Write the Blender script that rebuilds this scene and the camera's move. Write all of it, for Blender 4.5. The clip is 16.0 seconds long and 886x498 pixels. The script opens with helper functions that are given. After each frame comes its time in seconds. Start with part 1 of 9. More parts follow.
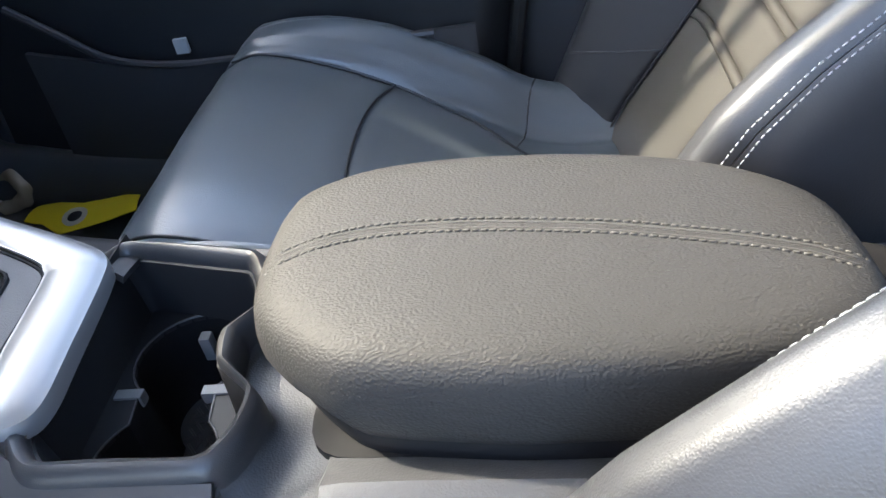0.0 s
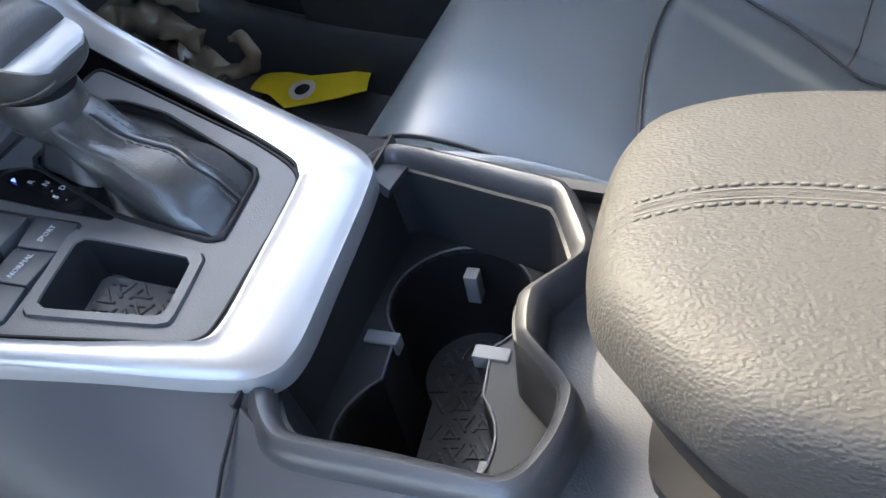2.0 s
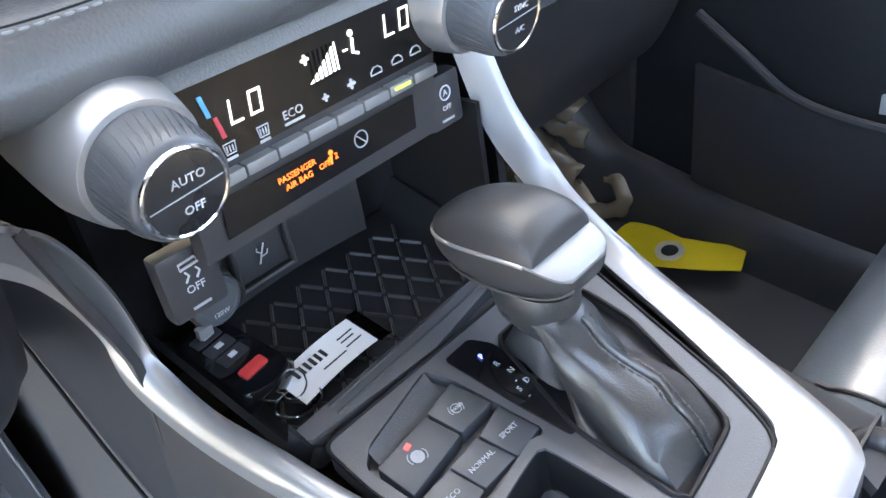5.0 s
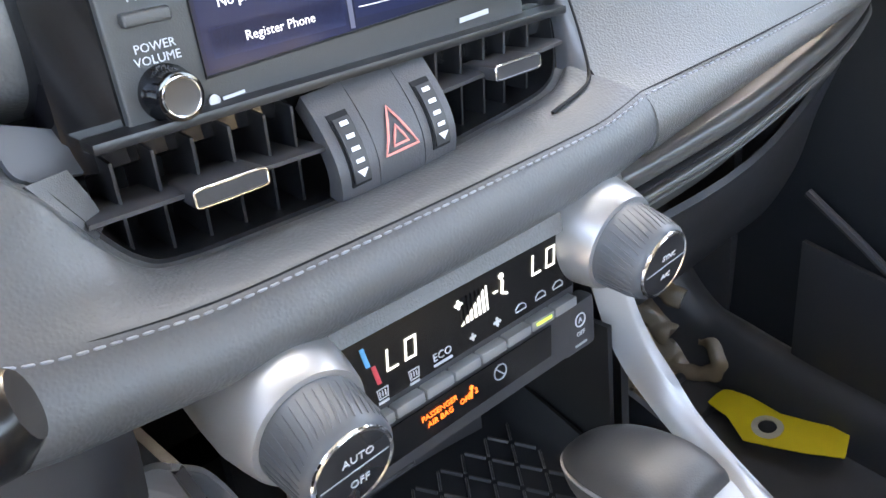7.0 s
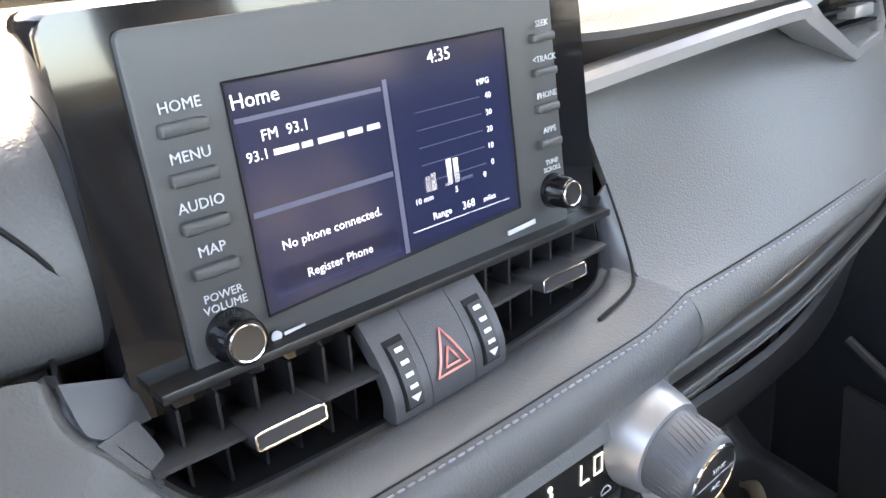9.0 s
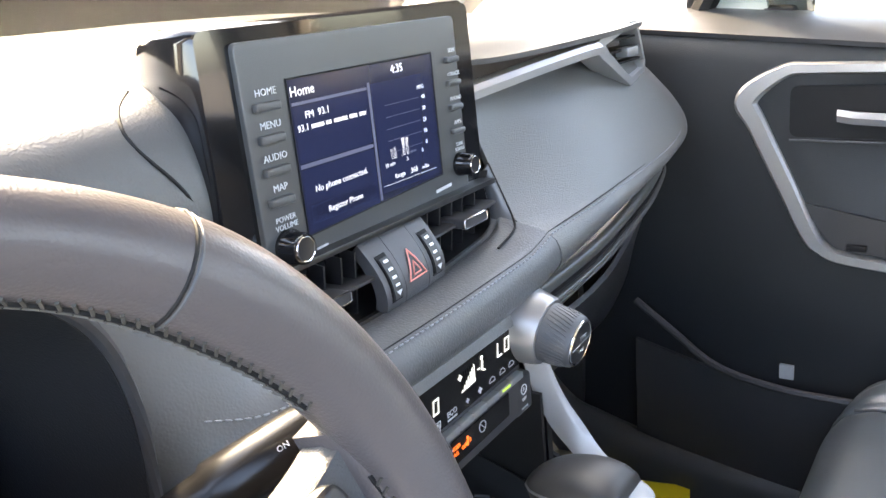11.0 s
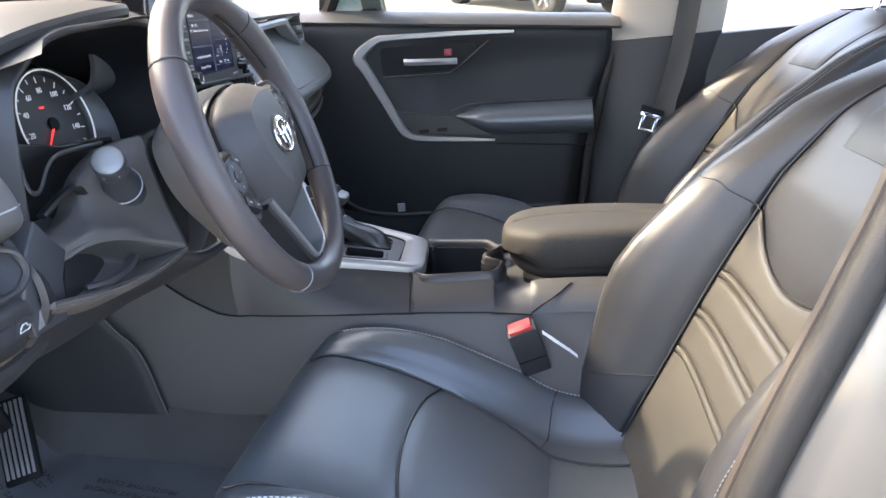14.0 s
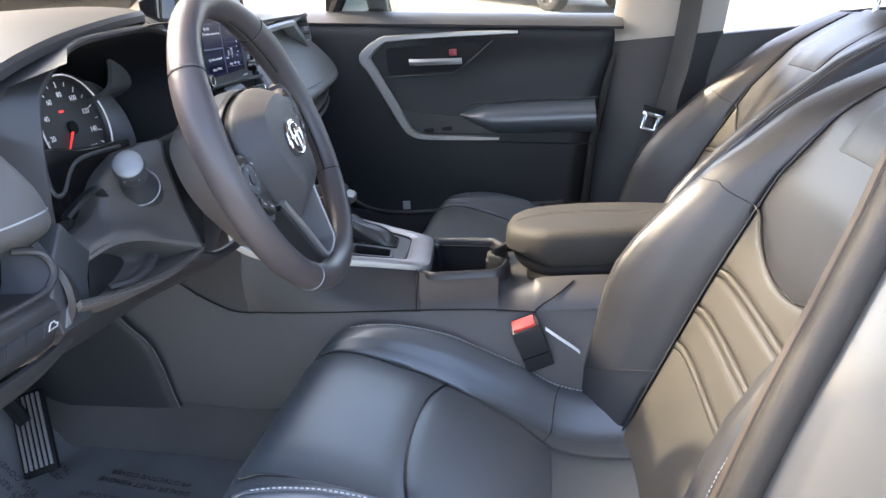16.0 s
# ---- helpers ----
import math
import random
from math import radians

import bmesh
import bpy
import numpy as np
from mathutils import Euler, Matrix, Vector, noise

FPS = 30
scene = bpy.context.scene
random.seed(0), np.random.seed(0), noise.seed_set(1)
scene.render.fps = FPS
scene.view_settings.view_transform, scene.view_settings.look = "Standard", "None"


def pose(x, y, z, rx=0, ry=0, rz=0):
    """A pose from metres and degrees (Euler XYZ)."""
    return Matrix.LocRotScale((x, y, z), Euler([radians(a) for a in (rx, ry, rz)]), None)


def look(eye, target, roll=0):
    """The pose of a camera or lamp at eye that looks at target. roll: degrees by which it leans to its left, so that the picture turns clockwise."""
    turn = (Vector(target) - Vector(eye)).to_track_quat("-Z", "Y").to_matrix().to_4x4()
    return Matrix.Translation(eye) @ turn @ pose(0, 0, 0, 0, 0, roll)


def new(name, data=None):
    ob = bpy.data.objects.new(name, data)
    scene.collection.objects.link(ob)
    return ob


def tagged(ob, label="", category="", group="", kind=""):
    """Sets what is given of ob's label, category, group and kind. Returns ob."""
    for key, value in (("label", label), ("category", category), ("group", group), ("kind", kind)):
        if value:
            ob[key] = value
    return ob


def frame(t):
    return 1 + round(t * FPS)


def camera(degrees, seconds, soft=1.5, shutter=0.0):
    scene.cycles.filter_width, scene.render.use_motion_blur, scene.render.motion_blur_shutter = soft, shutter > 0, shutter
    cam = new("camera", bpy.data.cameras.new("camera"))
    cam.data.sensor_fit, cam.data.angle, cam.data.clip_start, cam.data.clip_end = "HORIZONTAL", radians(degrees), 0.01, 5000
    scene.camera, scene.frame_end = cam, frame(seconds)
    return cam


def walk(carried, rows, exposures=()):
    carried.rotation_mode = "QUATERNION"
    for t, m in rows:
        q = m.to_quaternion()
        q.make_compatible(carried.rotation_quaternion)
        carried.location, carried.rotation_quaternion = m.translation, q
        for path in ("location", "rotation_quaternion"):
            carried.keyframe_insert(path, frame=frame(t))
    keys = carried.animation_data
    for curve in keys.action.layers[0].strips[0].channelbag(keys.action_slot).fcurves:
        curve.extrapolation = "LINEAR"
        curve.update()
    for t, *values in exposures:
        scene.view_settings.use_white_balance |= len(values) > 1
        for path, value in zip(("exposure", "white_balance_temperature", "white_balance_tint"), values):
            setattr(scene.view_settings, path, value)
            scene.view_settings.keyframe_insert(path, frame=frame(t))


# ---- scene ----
cam = camera(58.0, 16.0)
EXPOSURES = [(0.0,4.15,6450,8),(3.5,5.1,7300,9),(5.2,5.3,8000,10),(8.7,5.0,8800,13),(11.5,4.6,8400,12),(12.5,4.1,7600,12),(16.0,3.68,7600,13)]
PATH = [
    (0, (0.19, -0.326, 1.129), (-0.113, 1.231, -0.089), -11.3),
    (0.5, (0.16, -0.258, 1.108), (-0.238, 1.214, -0.187), -12.0),
    (1, (0.124, -0.233, 1.088), (-0.37, 1.172, -0.246), -12.5),
    (1.5, (0.09, -0.217, 1.076), (-0.511, 1.129, -0.275), -13.7),
    (2, (0.065, -0.216, 1.077), (-0.637, 1.083, -0.272), -14.4),
    (2.5, (0.035, -0.218, 1.076), (-0.759, 1.042, -0.259), -14.4),
    (3, (0.004, -0.216, 1.083), (-0.879, 1.018, -0.22), -13.8),
    (3.5, (-0.021, -0.217, 1.093), (-0.994, 0.994, -0.168), -12.6),
    (4, (-0.041, -0.217, 1.105), (-1.106, 0.969, -0.103), -11.4),
    (4.5, (-0.061, -0.213, 1.119), (-1.219, 0.949, -0.025), -10.6),
    (5, (-0.075, -0.211, 1.136), (-1.318, 0.929, 0.061), -9.8),
    (5.2, (-0.079, -0.21, 1.143), (-1.346, 0.924, 0.09), -9.2),
    (7.3, (-0.127, -0.209, 1.216), (-1.554, 0.921, 0.388), -7.2),
    (7.5, (-0.131, -0.207, 1.22), (-1.571, 0.922, 0.414), -7.1),
    (8, (-0.14, -0.203, 1.237), (-1.62, 0.908, 0.481), -7.3),
    (8.5, (-0.134, -0.198, 1.254), (-1.641, 0.913, 0.551), -7.3),
    (8.7, (-0.138, -0.2, 1.262), (-1.646, 0.924, 0.582), -7.3),
    (10.8, (-0.099, -0.357, 1.285), (-1.306, 1.129, 0.706), -5.9),
    (11, (-0.075, -0.422, 1.277), (-1.202, 1.122, 0.688), -5.8),
    (11.2, (-0.049, -0.490, 1.267), (-1.085, 1.106, 0.649), -6.1),
    (11.5, (-0.032, -0.609, 1.222), (-0.896, 1.066, 0.552), -8.5),
    (11.7, (0.018, -0.728, 1.196), (-0.760, 0.981, 0.508), -11.5),
    (12, (0.030, -0.843, 1.181), (-0.539, 0.918, 0.423), -11.3),
    (12.5, (0.037, -1.025, 1.194), (-0.34, 0.8, 0.468), -8.8),
    (13, (0.109, -1.188, 1.172), (-0.247, 0.671, 0.527), -7.6),
    (13.5, (0.121, -1.262, 1.17), (-0.2, 0.62, 0.576), -6.7),
    (14, (0.106, -1.269, 1.19), (-0.196, 0.629, 0.636), -6.2),
    (14.5, (0.106, -1.288, 1.198), (-0.184, 0.621, 0.679), -5.8),
    (15, (0.108, -1.304, 1.208), (-0.19, 0.611, 0.712), -5.4),
    (15.5, (0.096, -1.309, 1.22), (-0.216, 0.596, 0.699), -5.8),
    (16, (0.106, -1.297, 1.205), (-0.203, 0.596, 0.639), -6.2),
]
LEVEL = pose(0, 0, 0, -4.5, 0, 0) @ pose(0, 0, 0, 0, -7.5, 0)  # the car's axes, set level
GROUND = -0.02
walk(cam, [(t, LEVEL @ look(eye, target, roll)) for t, eye, target, roll in PATH], EXPOSURES)

# ---- world, sun and large lights ----
world = bpy.data.worlds.new("sky")
scene.world = world
world.use_nodes = True
sky = world.node_tree.nodes.new("ShaderNodeTexSky")
sky.sky_type, sky.sun_disc = "NISHITA", False
sky.sun_elevation, sky.sun_rotation = radians(34), radians(290)
sky.air_density, sky.dust_density = 0.7, 2.5
world.node_tree.links.new(sky.outputs[0], world.node_tree.nodes["Background"].inputs[0])
world.node_tree.nodes["Background"].inputs[1].default_value = 0.15
sun_data = bpy.data.lights.new("sun", "SUN")
sun_data.energy, sun_data.angle, sun_data.color = 0.95, radians(1.8), (1.0, 0.90, 0.72)
sun = new("sun", sun_data)
sun.matrix_world = LEVEL @ look((-4.0, 1.4, 4.08), (0, 0, 0))


# ---- materials ----
def material(name, color, rough=0.5, metal=0.0, grain=0.0, scale=400.0, vary=0.12, spec=0.5, coat=0.0, stretch=(1, 1, 1), deep=0.0006):
    """A surface with fine relief (grain at scale per metre) and a slow change of tone."""
    m = bpy.data.materials.new(name)
    m.use_nodes = True
    n, link = m.node_tree.nodes, m.node_tree.links.new
    b = n["Principled BSDF"]
    b.inputs["Roughness"].default_value, b.inputs["Metallic"].default_value = rough, metal
    b.inputs["Specular IOR Level"].default_value, b.inputs["Coat Weight"].default_value = spec, coat
    at = n.new("ShaderNodeTexCoord")
    big = n.new("ShaderNodeTexNoise")
    big.inputs["Scale"].default_value, big.inputs["Detail"].default_value = 9.0, 4.0
    link(at.outputs["Object"], big.inputs["Vector"])
    ramp = n.new("ShaderNodeMix")
    ramp.data_type = "RGBA"
    ramp.inputs[6].default_value = (*[c * (1 - vary) for c in color], 1)
    ramp.inputs[7].default_value = (*[min(1, c * (1 + vary)) for c in color], 1)
    link(big.outputs["Fac"], ramp.inputs[0])
    link(ramp.outputs[2], b.inputs["Base Color"])
    rr = n.new("ShaderNodeMapRange")
    rr.inputs[3].default_value, rr.inputs[4].default_value = max(0.02, rough - 0.06), min(1, rough + 0.06)
    link(big.outputs["Fac"], rr.inputs[0])
    link(rr.outputs[0], b.inputs["Roughness"])
    if grain:
        move = n.new("ShaderNodeMapping")
        move.inputs["Scale"].default_value = stretch
        link(at.outputs["Object"], move.inputs[0])
        cell = n.new("ShaderNodeTexVoronoi")
        cell.feature = "SMOOTH_F1"
        cell.inputs["Scale"].default_value = scale
        warp = n.new("ShaderNodeTexNoise")
        warp.inputs["Scale"].default_value = scale * 0.6
        add = n.new("ShaderNodeMix")
        add.data_type = "VECTOR"
        add.inputs[0].default_value = 0.7 / scale
        link(move.outputs[0], warp.inputs["Vector"])
        link(move.outputs[0], add.inputs[4])
        link(warp.outputs["Color"], add.inputs[5])
        link(add.outputs[1], cell.inputs["Vector"])
        bump = n.new("ShaderNodeBump")
        bump.inputs["Strength"].default_value, bump.inputs["Distance"].default_value = grain, deep
        bump.invert = True  # raised pebbles between creases
        link(cell.outputs["Distance"], bump.inputs["Height"])
        link(bump.outputs[0], b.inputs["Normal"])
    return m


def glowing(name, color, strength, rough=0.5):
    m = bpy.data.materials.new(name)
    m.use_nodes = True
    b = m.node_tree.nodes["Principled BSDF"]
    b.inputs["Base Color"].default_value = (*color, 1)
    b.inputs["Emission Color"].default_value = (*color, 1)
    b.inputs["Emission Strength"].default_value, b.inputs["Roughness"].default_value = strength, rough
    return m


def clear(name, tint=(1, 1, 1), rough=0.0):
    m = bpy.data.materials.new(name)
    m.use_nodes = True
    n, link = m.node_tree.nodes, m.node_tree.links.new
    mix, gloss, see, edge = (n.new("ShaderNode" + k) for k in ("MixShader", "BsdfGlossy", "BsdfTransparent", "Fresnel"))
    gloss.inputs["Roughness"].default_value = rough
    see.inputs[0].default_value = (*tint, 1)
    edge.inputs[0].default_value = 1.45
    link(edge.outputs[0], mix.inputs[0])
    link(see.outputs[0], mix.inputs[1])
    link(gloss.outputs[0], mix.inputs[2])
    link(mix.outputs[0], n["Material Output"].inputs[0])
    return m


# the seats' one leatherette, darkened here for the roof's shade on the backrests
LEATHER_SHADED = material("shaded_leatherette", (0.027, 0.028, 0.031), 0.40, grain=0.22, scale=900, vary=0.1, spec=0.6)
# same leatherette with bluish sky sheen put into its base colour
LEATHER_SKYLIT = material("skylit_leatherette", (0.072, 0.087, 0.101), 0.34, grain=0.2, scale=780, vary=0.06, spec=1.0)
LEATHER_GRAIN = material("grained_leatherette", (0.031, 0.0297, 0.0275), 0.62, grain=0.7, scale=640, vary=0.1, spec=0.25, stretch=(0.8, 1.15, 1), deep=0.0008)
LEATHER_INSERT = material("insert_leatherette", (0.052, 0.050, 0.045), 0.42, grain=0.25, scale=900, vary=0.1)
DASH = material("dash_soft_plastic", (0.09, 0.089, 0.086), 0.40, grain=0.55, scale=800, vary=0.1)
PLASTIC = material("black_plastic", (0.036, 0.036, 0.039), 0.42, grain=0.35, scale=1200, vary=0.12)
PLASTIC_SMOOTH = material("smooth_black_plastic", (0.031, 0.0305, 0.033), 0.42, vary=0.1)
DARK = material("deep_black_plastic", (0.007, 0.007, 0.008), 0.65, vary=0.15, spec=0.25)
GLOSS = material("gloss_black", (0.006, 0.006, 0.007), 0.08, vary=0.05, coat=0.3)
SILVER = material("satin_silver", (0.32, 0.318, 0.318), 0.36, metal=0.6, vary=0.03)
CHROME = material("chrome", (0.85, 0.85, 0.86), 0.1, metal=1.0, vary=0.02)
PLATE = material("grey_console_plastic", (0.062, 0.062, 0.066), 0.4, grain=0.3, scale=1400, vary=0.08)
RUBBER = material("rubber_mat", (0.07, 0.072, 0.078), 0.6, grain=0.3, scale=1500, vary=0.12)
WELL_RUBBER = material("well_rubber", (0.055, 0.057, 0.062), 0.55, grain=0.3, scale=1500, vary=0.12)
CARPET = material("carpet", (0.085, 0.081, 0.079), 0.95, grain=1.0, scale=700, vary=0.25, spec=0.1)
GREY_THREAD = material("grey_thread", (0.24, 0.25, 0.27), 0.7, vary=0.05)
DARK_THREAD = material("dark_thread", (0.05, 0.047, 0.042), 0.7, vary=0.05)
WHITE = material("white_print", (0.75, 0.76, 0.78), 0.5, vary=0.02)
YELLOW = material("yellow_paper", (0.8, 0.62, 0.02), 0.6, vary=0.06)
RED = material("red_plastic", (0.6, 0.05, 0.05), 0.35, vary=0.08)
PAINT = material("silver_body_paint", (0.10, 0.102, 0.10), 0.32, metal=0.3, vary=0.03, coat=0.6)
LEATHER_DARK = material("dark_leatherette", (0.022, 0.022, 0.023), 0.4, grain=0.3, scale=800, vary=0.1)
SEAL = material("rubber_seal", (0.02, 0.019, 0.018), 0.55, grain=0.3, scale=900, vary=0.15)
LINING = material("headlining", (0.45, 0.43, 0.40), 0.9, grain=0.4, scale=1500, vary=0.05)
PILLAR = material("pale_pillar_trim", (0.36, 0.33, 0.29), 0.6, grain=0.3, scale=1200, vary=0.05)
ASPHALT = material("pale_asphalt", (0.20, 0.186, 0.162), 0.9, grain=0.6, scale=150, vary=0.2)
CARWHITE = material("white_car_paint", (0.6, 0.6, 0.61), 0.25, vary=0.02, coat=0.8)
CARRED = material("red_car_paint", (0.45, 0.03, 0.03), 0.25, vary=0.03, coat=0.8)
SHEDPAINT = material("tan_shed_wall", (0.34, 0.27, 0.20), 0.9, vary=0.12)
WALLPAINT = material("pale_wall", (0.6, 0.55, 0.46), 0.9, vary=0.08)
GLASS = clear("window_glass", (0.93, 0.96, 0.95))


PILLAR_DARK = material("brown_black_trim", (0.035, 0.028, 0.024), 0.6, grain=0.4, scale=900, vary=0.12)
PLASTIC_BLUE = material("button_plastic", (0.036, 0.039, 0.045), 0.42, vary=0.06)
PRINT = material("pale_print", (0.34, 0.36, 0.38), 0.5, vary=0.02)
PRINT_BRIGHT = material("bright_print", (0.5, 0.51, 0.53), 0.5, vary=0.02)
RED_GLOW = glowing("red_lamp", (0.9, 0.05, 0.05), 0.10)
BLUE_GLOW = glowing("blue_lamp", (0.1, 0.15, 1.0), 0.22)
GREEN_GLOW = glowing("green_lamp", (0.45, 0.8, 0.1), 0.05)
ORANGE = glowing("orange_text", (1.0, 0.17, 0.03), 0.075)
LCD = glowing("white_segments", (0.8, 0.85, 0.8), 0.05)
DIAL_GLOW = glowing("lit_dial_print", (0.75, 0.78, 0.82), 0.022)
BLUE_MARK = material("blue_mark", (0.08, 0.35, 0.6), 0.5, vary=0.02)
RED_MARK = material("red_mark", (0.6, 0.06, 0.08), 0.5, vary=0.02)
RED_PRINT = material("faded_red_print", (0.75, 0.25, 0.22), 0.5, vary=0.02)
RED_DARK = material("dark_red_plastic", (0.25, 0.03, 0.04), 0.4, vary=0.08)
TRAY_RIB = material("tray_rib_rubber", (0.045, 0.0455, 0.047), 0.4, vary=0.1)
CUPRIM = material("satin_rim_plastic", (0.030, 0.0305, 0.033), 0.36, grain=0.15, scale=1300, vary=0.08, spec=0.5)
# recess plastic with the shade of tray and wells mixed into its colour
WELL_SHADED = material("shaded_well_plastic", (0.014, 0.0145, 0.016), 0.5, vary=0.15, spec=0.3)
BAG = material("cloudy_plastic", (0.30, 0.25, 0.185), 0.22, vary=0.3, spec=1.0)
HOOD_BLACK = material("hood_black", (0.012, 0.0125, 0.0145), 0.5, grain=0.3, scale=1000, vary=0.12, spec=0.35)
SILL_PLASTIC = material("sill_plastic", (0.05, 0.052, 0.056), 0.34, grain=0.3, scale=900, vary=0.15)
TABGREY = material("grey_rubber", (0.15, 0.153, 0.157), 0.6, grain=0.2, scale=1200, vary=0.06)
SHOULDER = material("grained_console_plastic", (0.050, 0.051, 0.055), 0.46, grain=0.35, scale=800, vary=0.08)
BOOT = material("boot_leather", (0.028, 0.0275, 0.028), 0.38, grain=0.2, scale=900, vary=0.15, spec=0.7)
KNOB_SKIN = material("knob_leather", (0.034, 0.0335, 0.034), 0.44, grain=0.15, scale=1100, vary=0.1, spec=0.45)
SMOKED = material("smoked_panel", (0.006, 0.006, 0.0065), 0.26, vary=0.05, spec=0.35)
DASH_LEATHER = material("dash_grained", (0.075, 0.076, 0.078), 0.42, grain=0.5, scale=620, vary=0.08, deep=0.0005)
SHELF = material("shelf_plastic", (0.075, 0.073, 0.068), 0.35, vary=0.06)
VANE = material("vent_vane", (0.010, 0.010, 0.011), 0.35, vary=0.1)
BEZEL = material("bezel_grey", (0.055, 0.056, 0.057), 0.42, grain=0.15, scale=1500, vary=0.06)
BRUSHED = material("brushed_dark_metal", (0.10, 0.10, 0.105), 0.28, metal=0.9, vary=0.15)
KEYGREY = material("silver_grey_key", (0.22, 0.225, 0.23), 0.4, metal=0.3, vary=0.05)
KNOBGREY = material("dark_grey_knob", (0.06, 0.066, 0.075), 0.42, vary=0.08)
GLOSSY_GREY = material("pod_black", (0.020, 0.020, 0.022), 0.3, vary=0.08)
COVER = material("airbag_cover_skin", (0.070, 0.070, 0.073), 0.45, grain=0.5, scale=900, vary=0.07, spec=0.25)
WHEEL_LEATHER = material("wheel_leather", (0.070, 0.062, 0.064), 0.33, grain=0.25, scale=900, vary=0.1, spec=0.35)
# black plastic, paled in the base colour for light from the driver's door
SHROUD_LIT = material("door_lit_shroud_plastic", (0.115, 0.106, 0.101), 0.4, grain=0.4, scale=1100, vary=0.1)
END_PAD = material("end_pad_grey", (0.10, 0.098, 0.098), 0.45, grain=0.4, scale=900, vary=0.06)
# dark trim whose colour carries warm light from the open driver's door
SIDE_TRIM_LIT = material("door_lit_side_trim", (0.082, 0.075, 0.073), 0.5, grain=0.4, scale=1000, vary=0.12, spec=0.4)
DOOR = material("door_plastic", (0.014, 0.0155, 0.018), 0.5, grain=0.4, scale=1000, vary=0.1, spec=0.35)
DOOR_SILL = material("door_sill_plastic", (0.032, 0.034, 0.038), 0.38, grain=0.3, scale=1000, vary=0.08)
MIRRORCASE = material("quarter_trim", (0.30, 0.33, 0.31), 0.4, vary=0.05)
MIRROR = material("mirror_glass", (0.9, 0.9, 0.9), 0.02, metal=1.0, vary=0.01)
WEBBING = material("belt_webbing", (0.07, 0.066, 0.062), 0.75, grain=0.6, scale=1500, vary=0.06)
PAPER = material("white_card", (0.85, 0.84, 0.81), 0.7, vary=0.05)
INK = material("black_ink", (0.03, 0.03, 0.03), 0.6, vary=0.05)
SLEEVE = clear("clear_sleeve", (0.95, 0.95, 0.95), 0.08)
EYELET = material("pale_ring", (0.62, 0.58, 0.48), 0.6, vary=0.05)
CLOUDY_FILM = material("cloudy_film", (0.17, 0.175, 0.185), 0.22, vary=0.25, spec=0.8)
SCREEN = glowing("screen_blue", (0.012, 0.015, 0.035), 0.013, 0.16)
SCREEN_PANEL = glowing("screen_panel", (0.012, 0.016, 0.043), 0.014, 0.16)
SCREEN_BUTTON = glowing("screen_button", (0.02, 0.028, 0.075), 0.02, 0.16)
SCREEN_LINE = glowing("screen_line", (0.06, 0.065, 0.11), 0.02)
SCREEN_TEXT = glowing("screen_text", (0.75, 0.78, 0.85), 0.04)
for m_ in (SCREEN, SCREEN_PANEL, SCREEN_BUTTON):
    m_.node_tree.nodes["Principled BSDF"].inputs["Roughness"].default_value = 0.14


# ---- building helpers ----
def finish(bm, smooth=True):
    bmesh.ops.remove_doubles(bm, verts=bm.verts, dist=1e-5)
    bmesh.ops.recalc_face_normals(bm, faces=bm.faces)
    for f in bm.faces:
        f.smooth = smooth
    return bm


def part(name, bm, mat, parent=None, label="", angle=40, level=True):
    """Links a bmesh as one mesh object under a thing or a part; edges sharper than angle stay sharp."""
    data = bpy.data.meshes.new(name)
    for e in bm.edges:
        if len(e.link_faces) == 2 and e.calc_face_angle(0) > radians(angle):
            e.smooth = False
    bm.to_mesh(data)
    bm.free()
    data.materials.append(mat)
    ob = new(name, data)
    if parent:
        ob.parent = parent
    elif level:
        ob.matrix_world = LEVEL
    if label:
        ob["label"] = label
    return ob


def thing(name, label, category, group="", kind=""):
    ob = tagged(new(name), label, category, group, kind)
    ob.matrix_world = LEVEL
    return ob


def box(x0, x1, y0, y1, z0, z1, bevel=0.004, seg=2):
    bm = bmesh.new()
    bmesh.ops.create_cube(bm, size=1)
    for v in bm.verts:
        v.co = Vector(((x0 + x1) / 2 + v.co.x * (x1 - x0), (y0 + y1) / 2 + v.co.y * (y1 - y0), (z0 + z1) / 2 + v.co.z * (z1 - z0)))
    if bevel:
        bmesh.ops.bevel(bm, geom=bm.edges, offset=bevel, segments=seg, affect="EDGES", profile=0.6)
    return finish(bm)


def moved(bm, m):
    bmesh.ops.transform(bm, matrix=m, verts=bm.verts)
    return bm


def loft(rings, closed=True, caps=True):
    """A skin over rings of equal length."""
    bm = bmesh.new()
    rows = [[bm.verts.new(p) for p in ring] for ring in rings]
    n = len(rows[0])
    for a, b in zip(rows, rows[1:]):
        for i in range(n if closed else n - 1):
            j = (i + 1) % n
            bm.faces.new((a[i], a[j], b[j], b[i]))
    if caps and closed:
        bm.faces.new(rows[0][::-1])
        bm.faces.new(rows[-1])
    return finish(bm)


def sheet(f, us, vs, thick=0.0):
    """A surface f(u, v) over a grid, with thickness along its normals (inwards)."""
    bm = bmesh.new()
    rows = [[bm.verts.new(f(u, v)) for v in vs] for u in us]
    for a, b in zip(rows, rows[1:]):
        for i in range(len(vs) - 1):
            bm.faces.new((a[i], a[i + 1], b[i + 1], b[i]))
    bmesh.ops.recalc_face_normals(bm, faces=bm.faces)
    if thick:
        bmesh.ops.solidify(bm, geom=bm.faces[:], thickness=thick)
    return finish(bm)


def spaced(a, b, n):
    return [a + (b - a) * i / (n - 1) for i in range(n)]


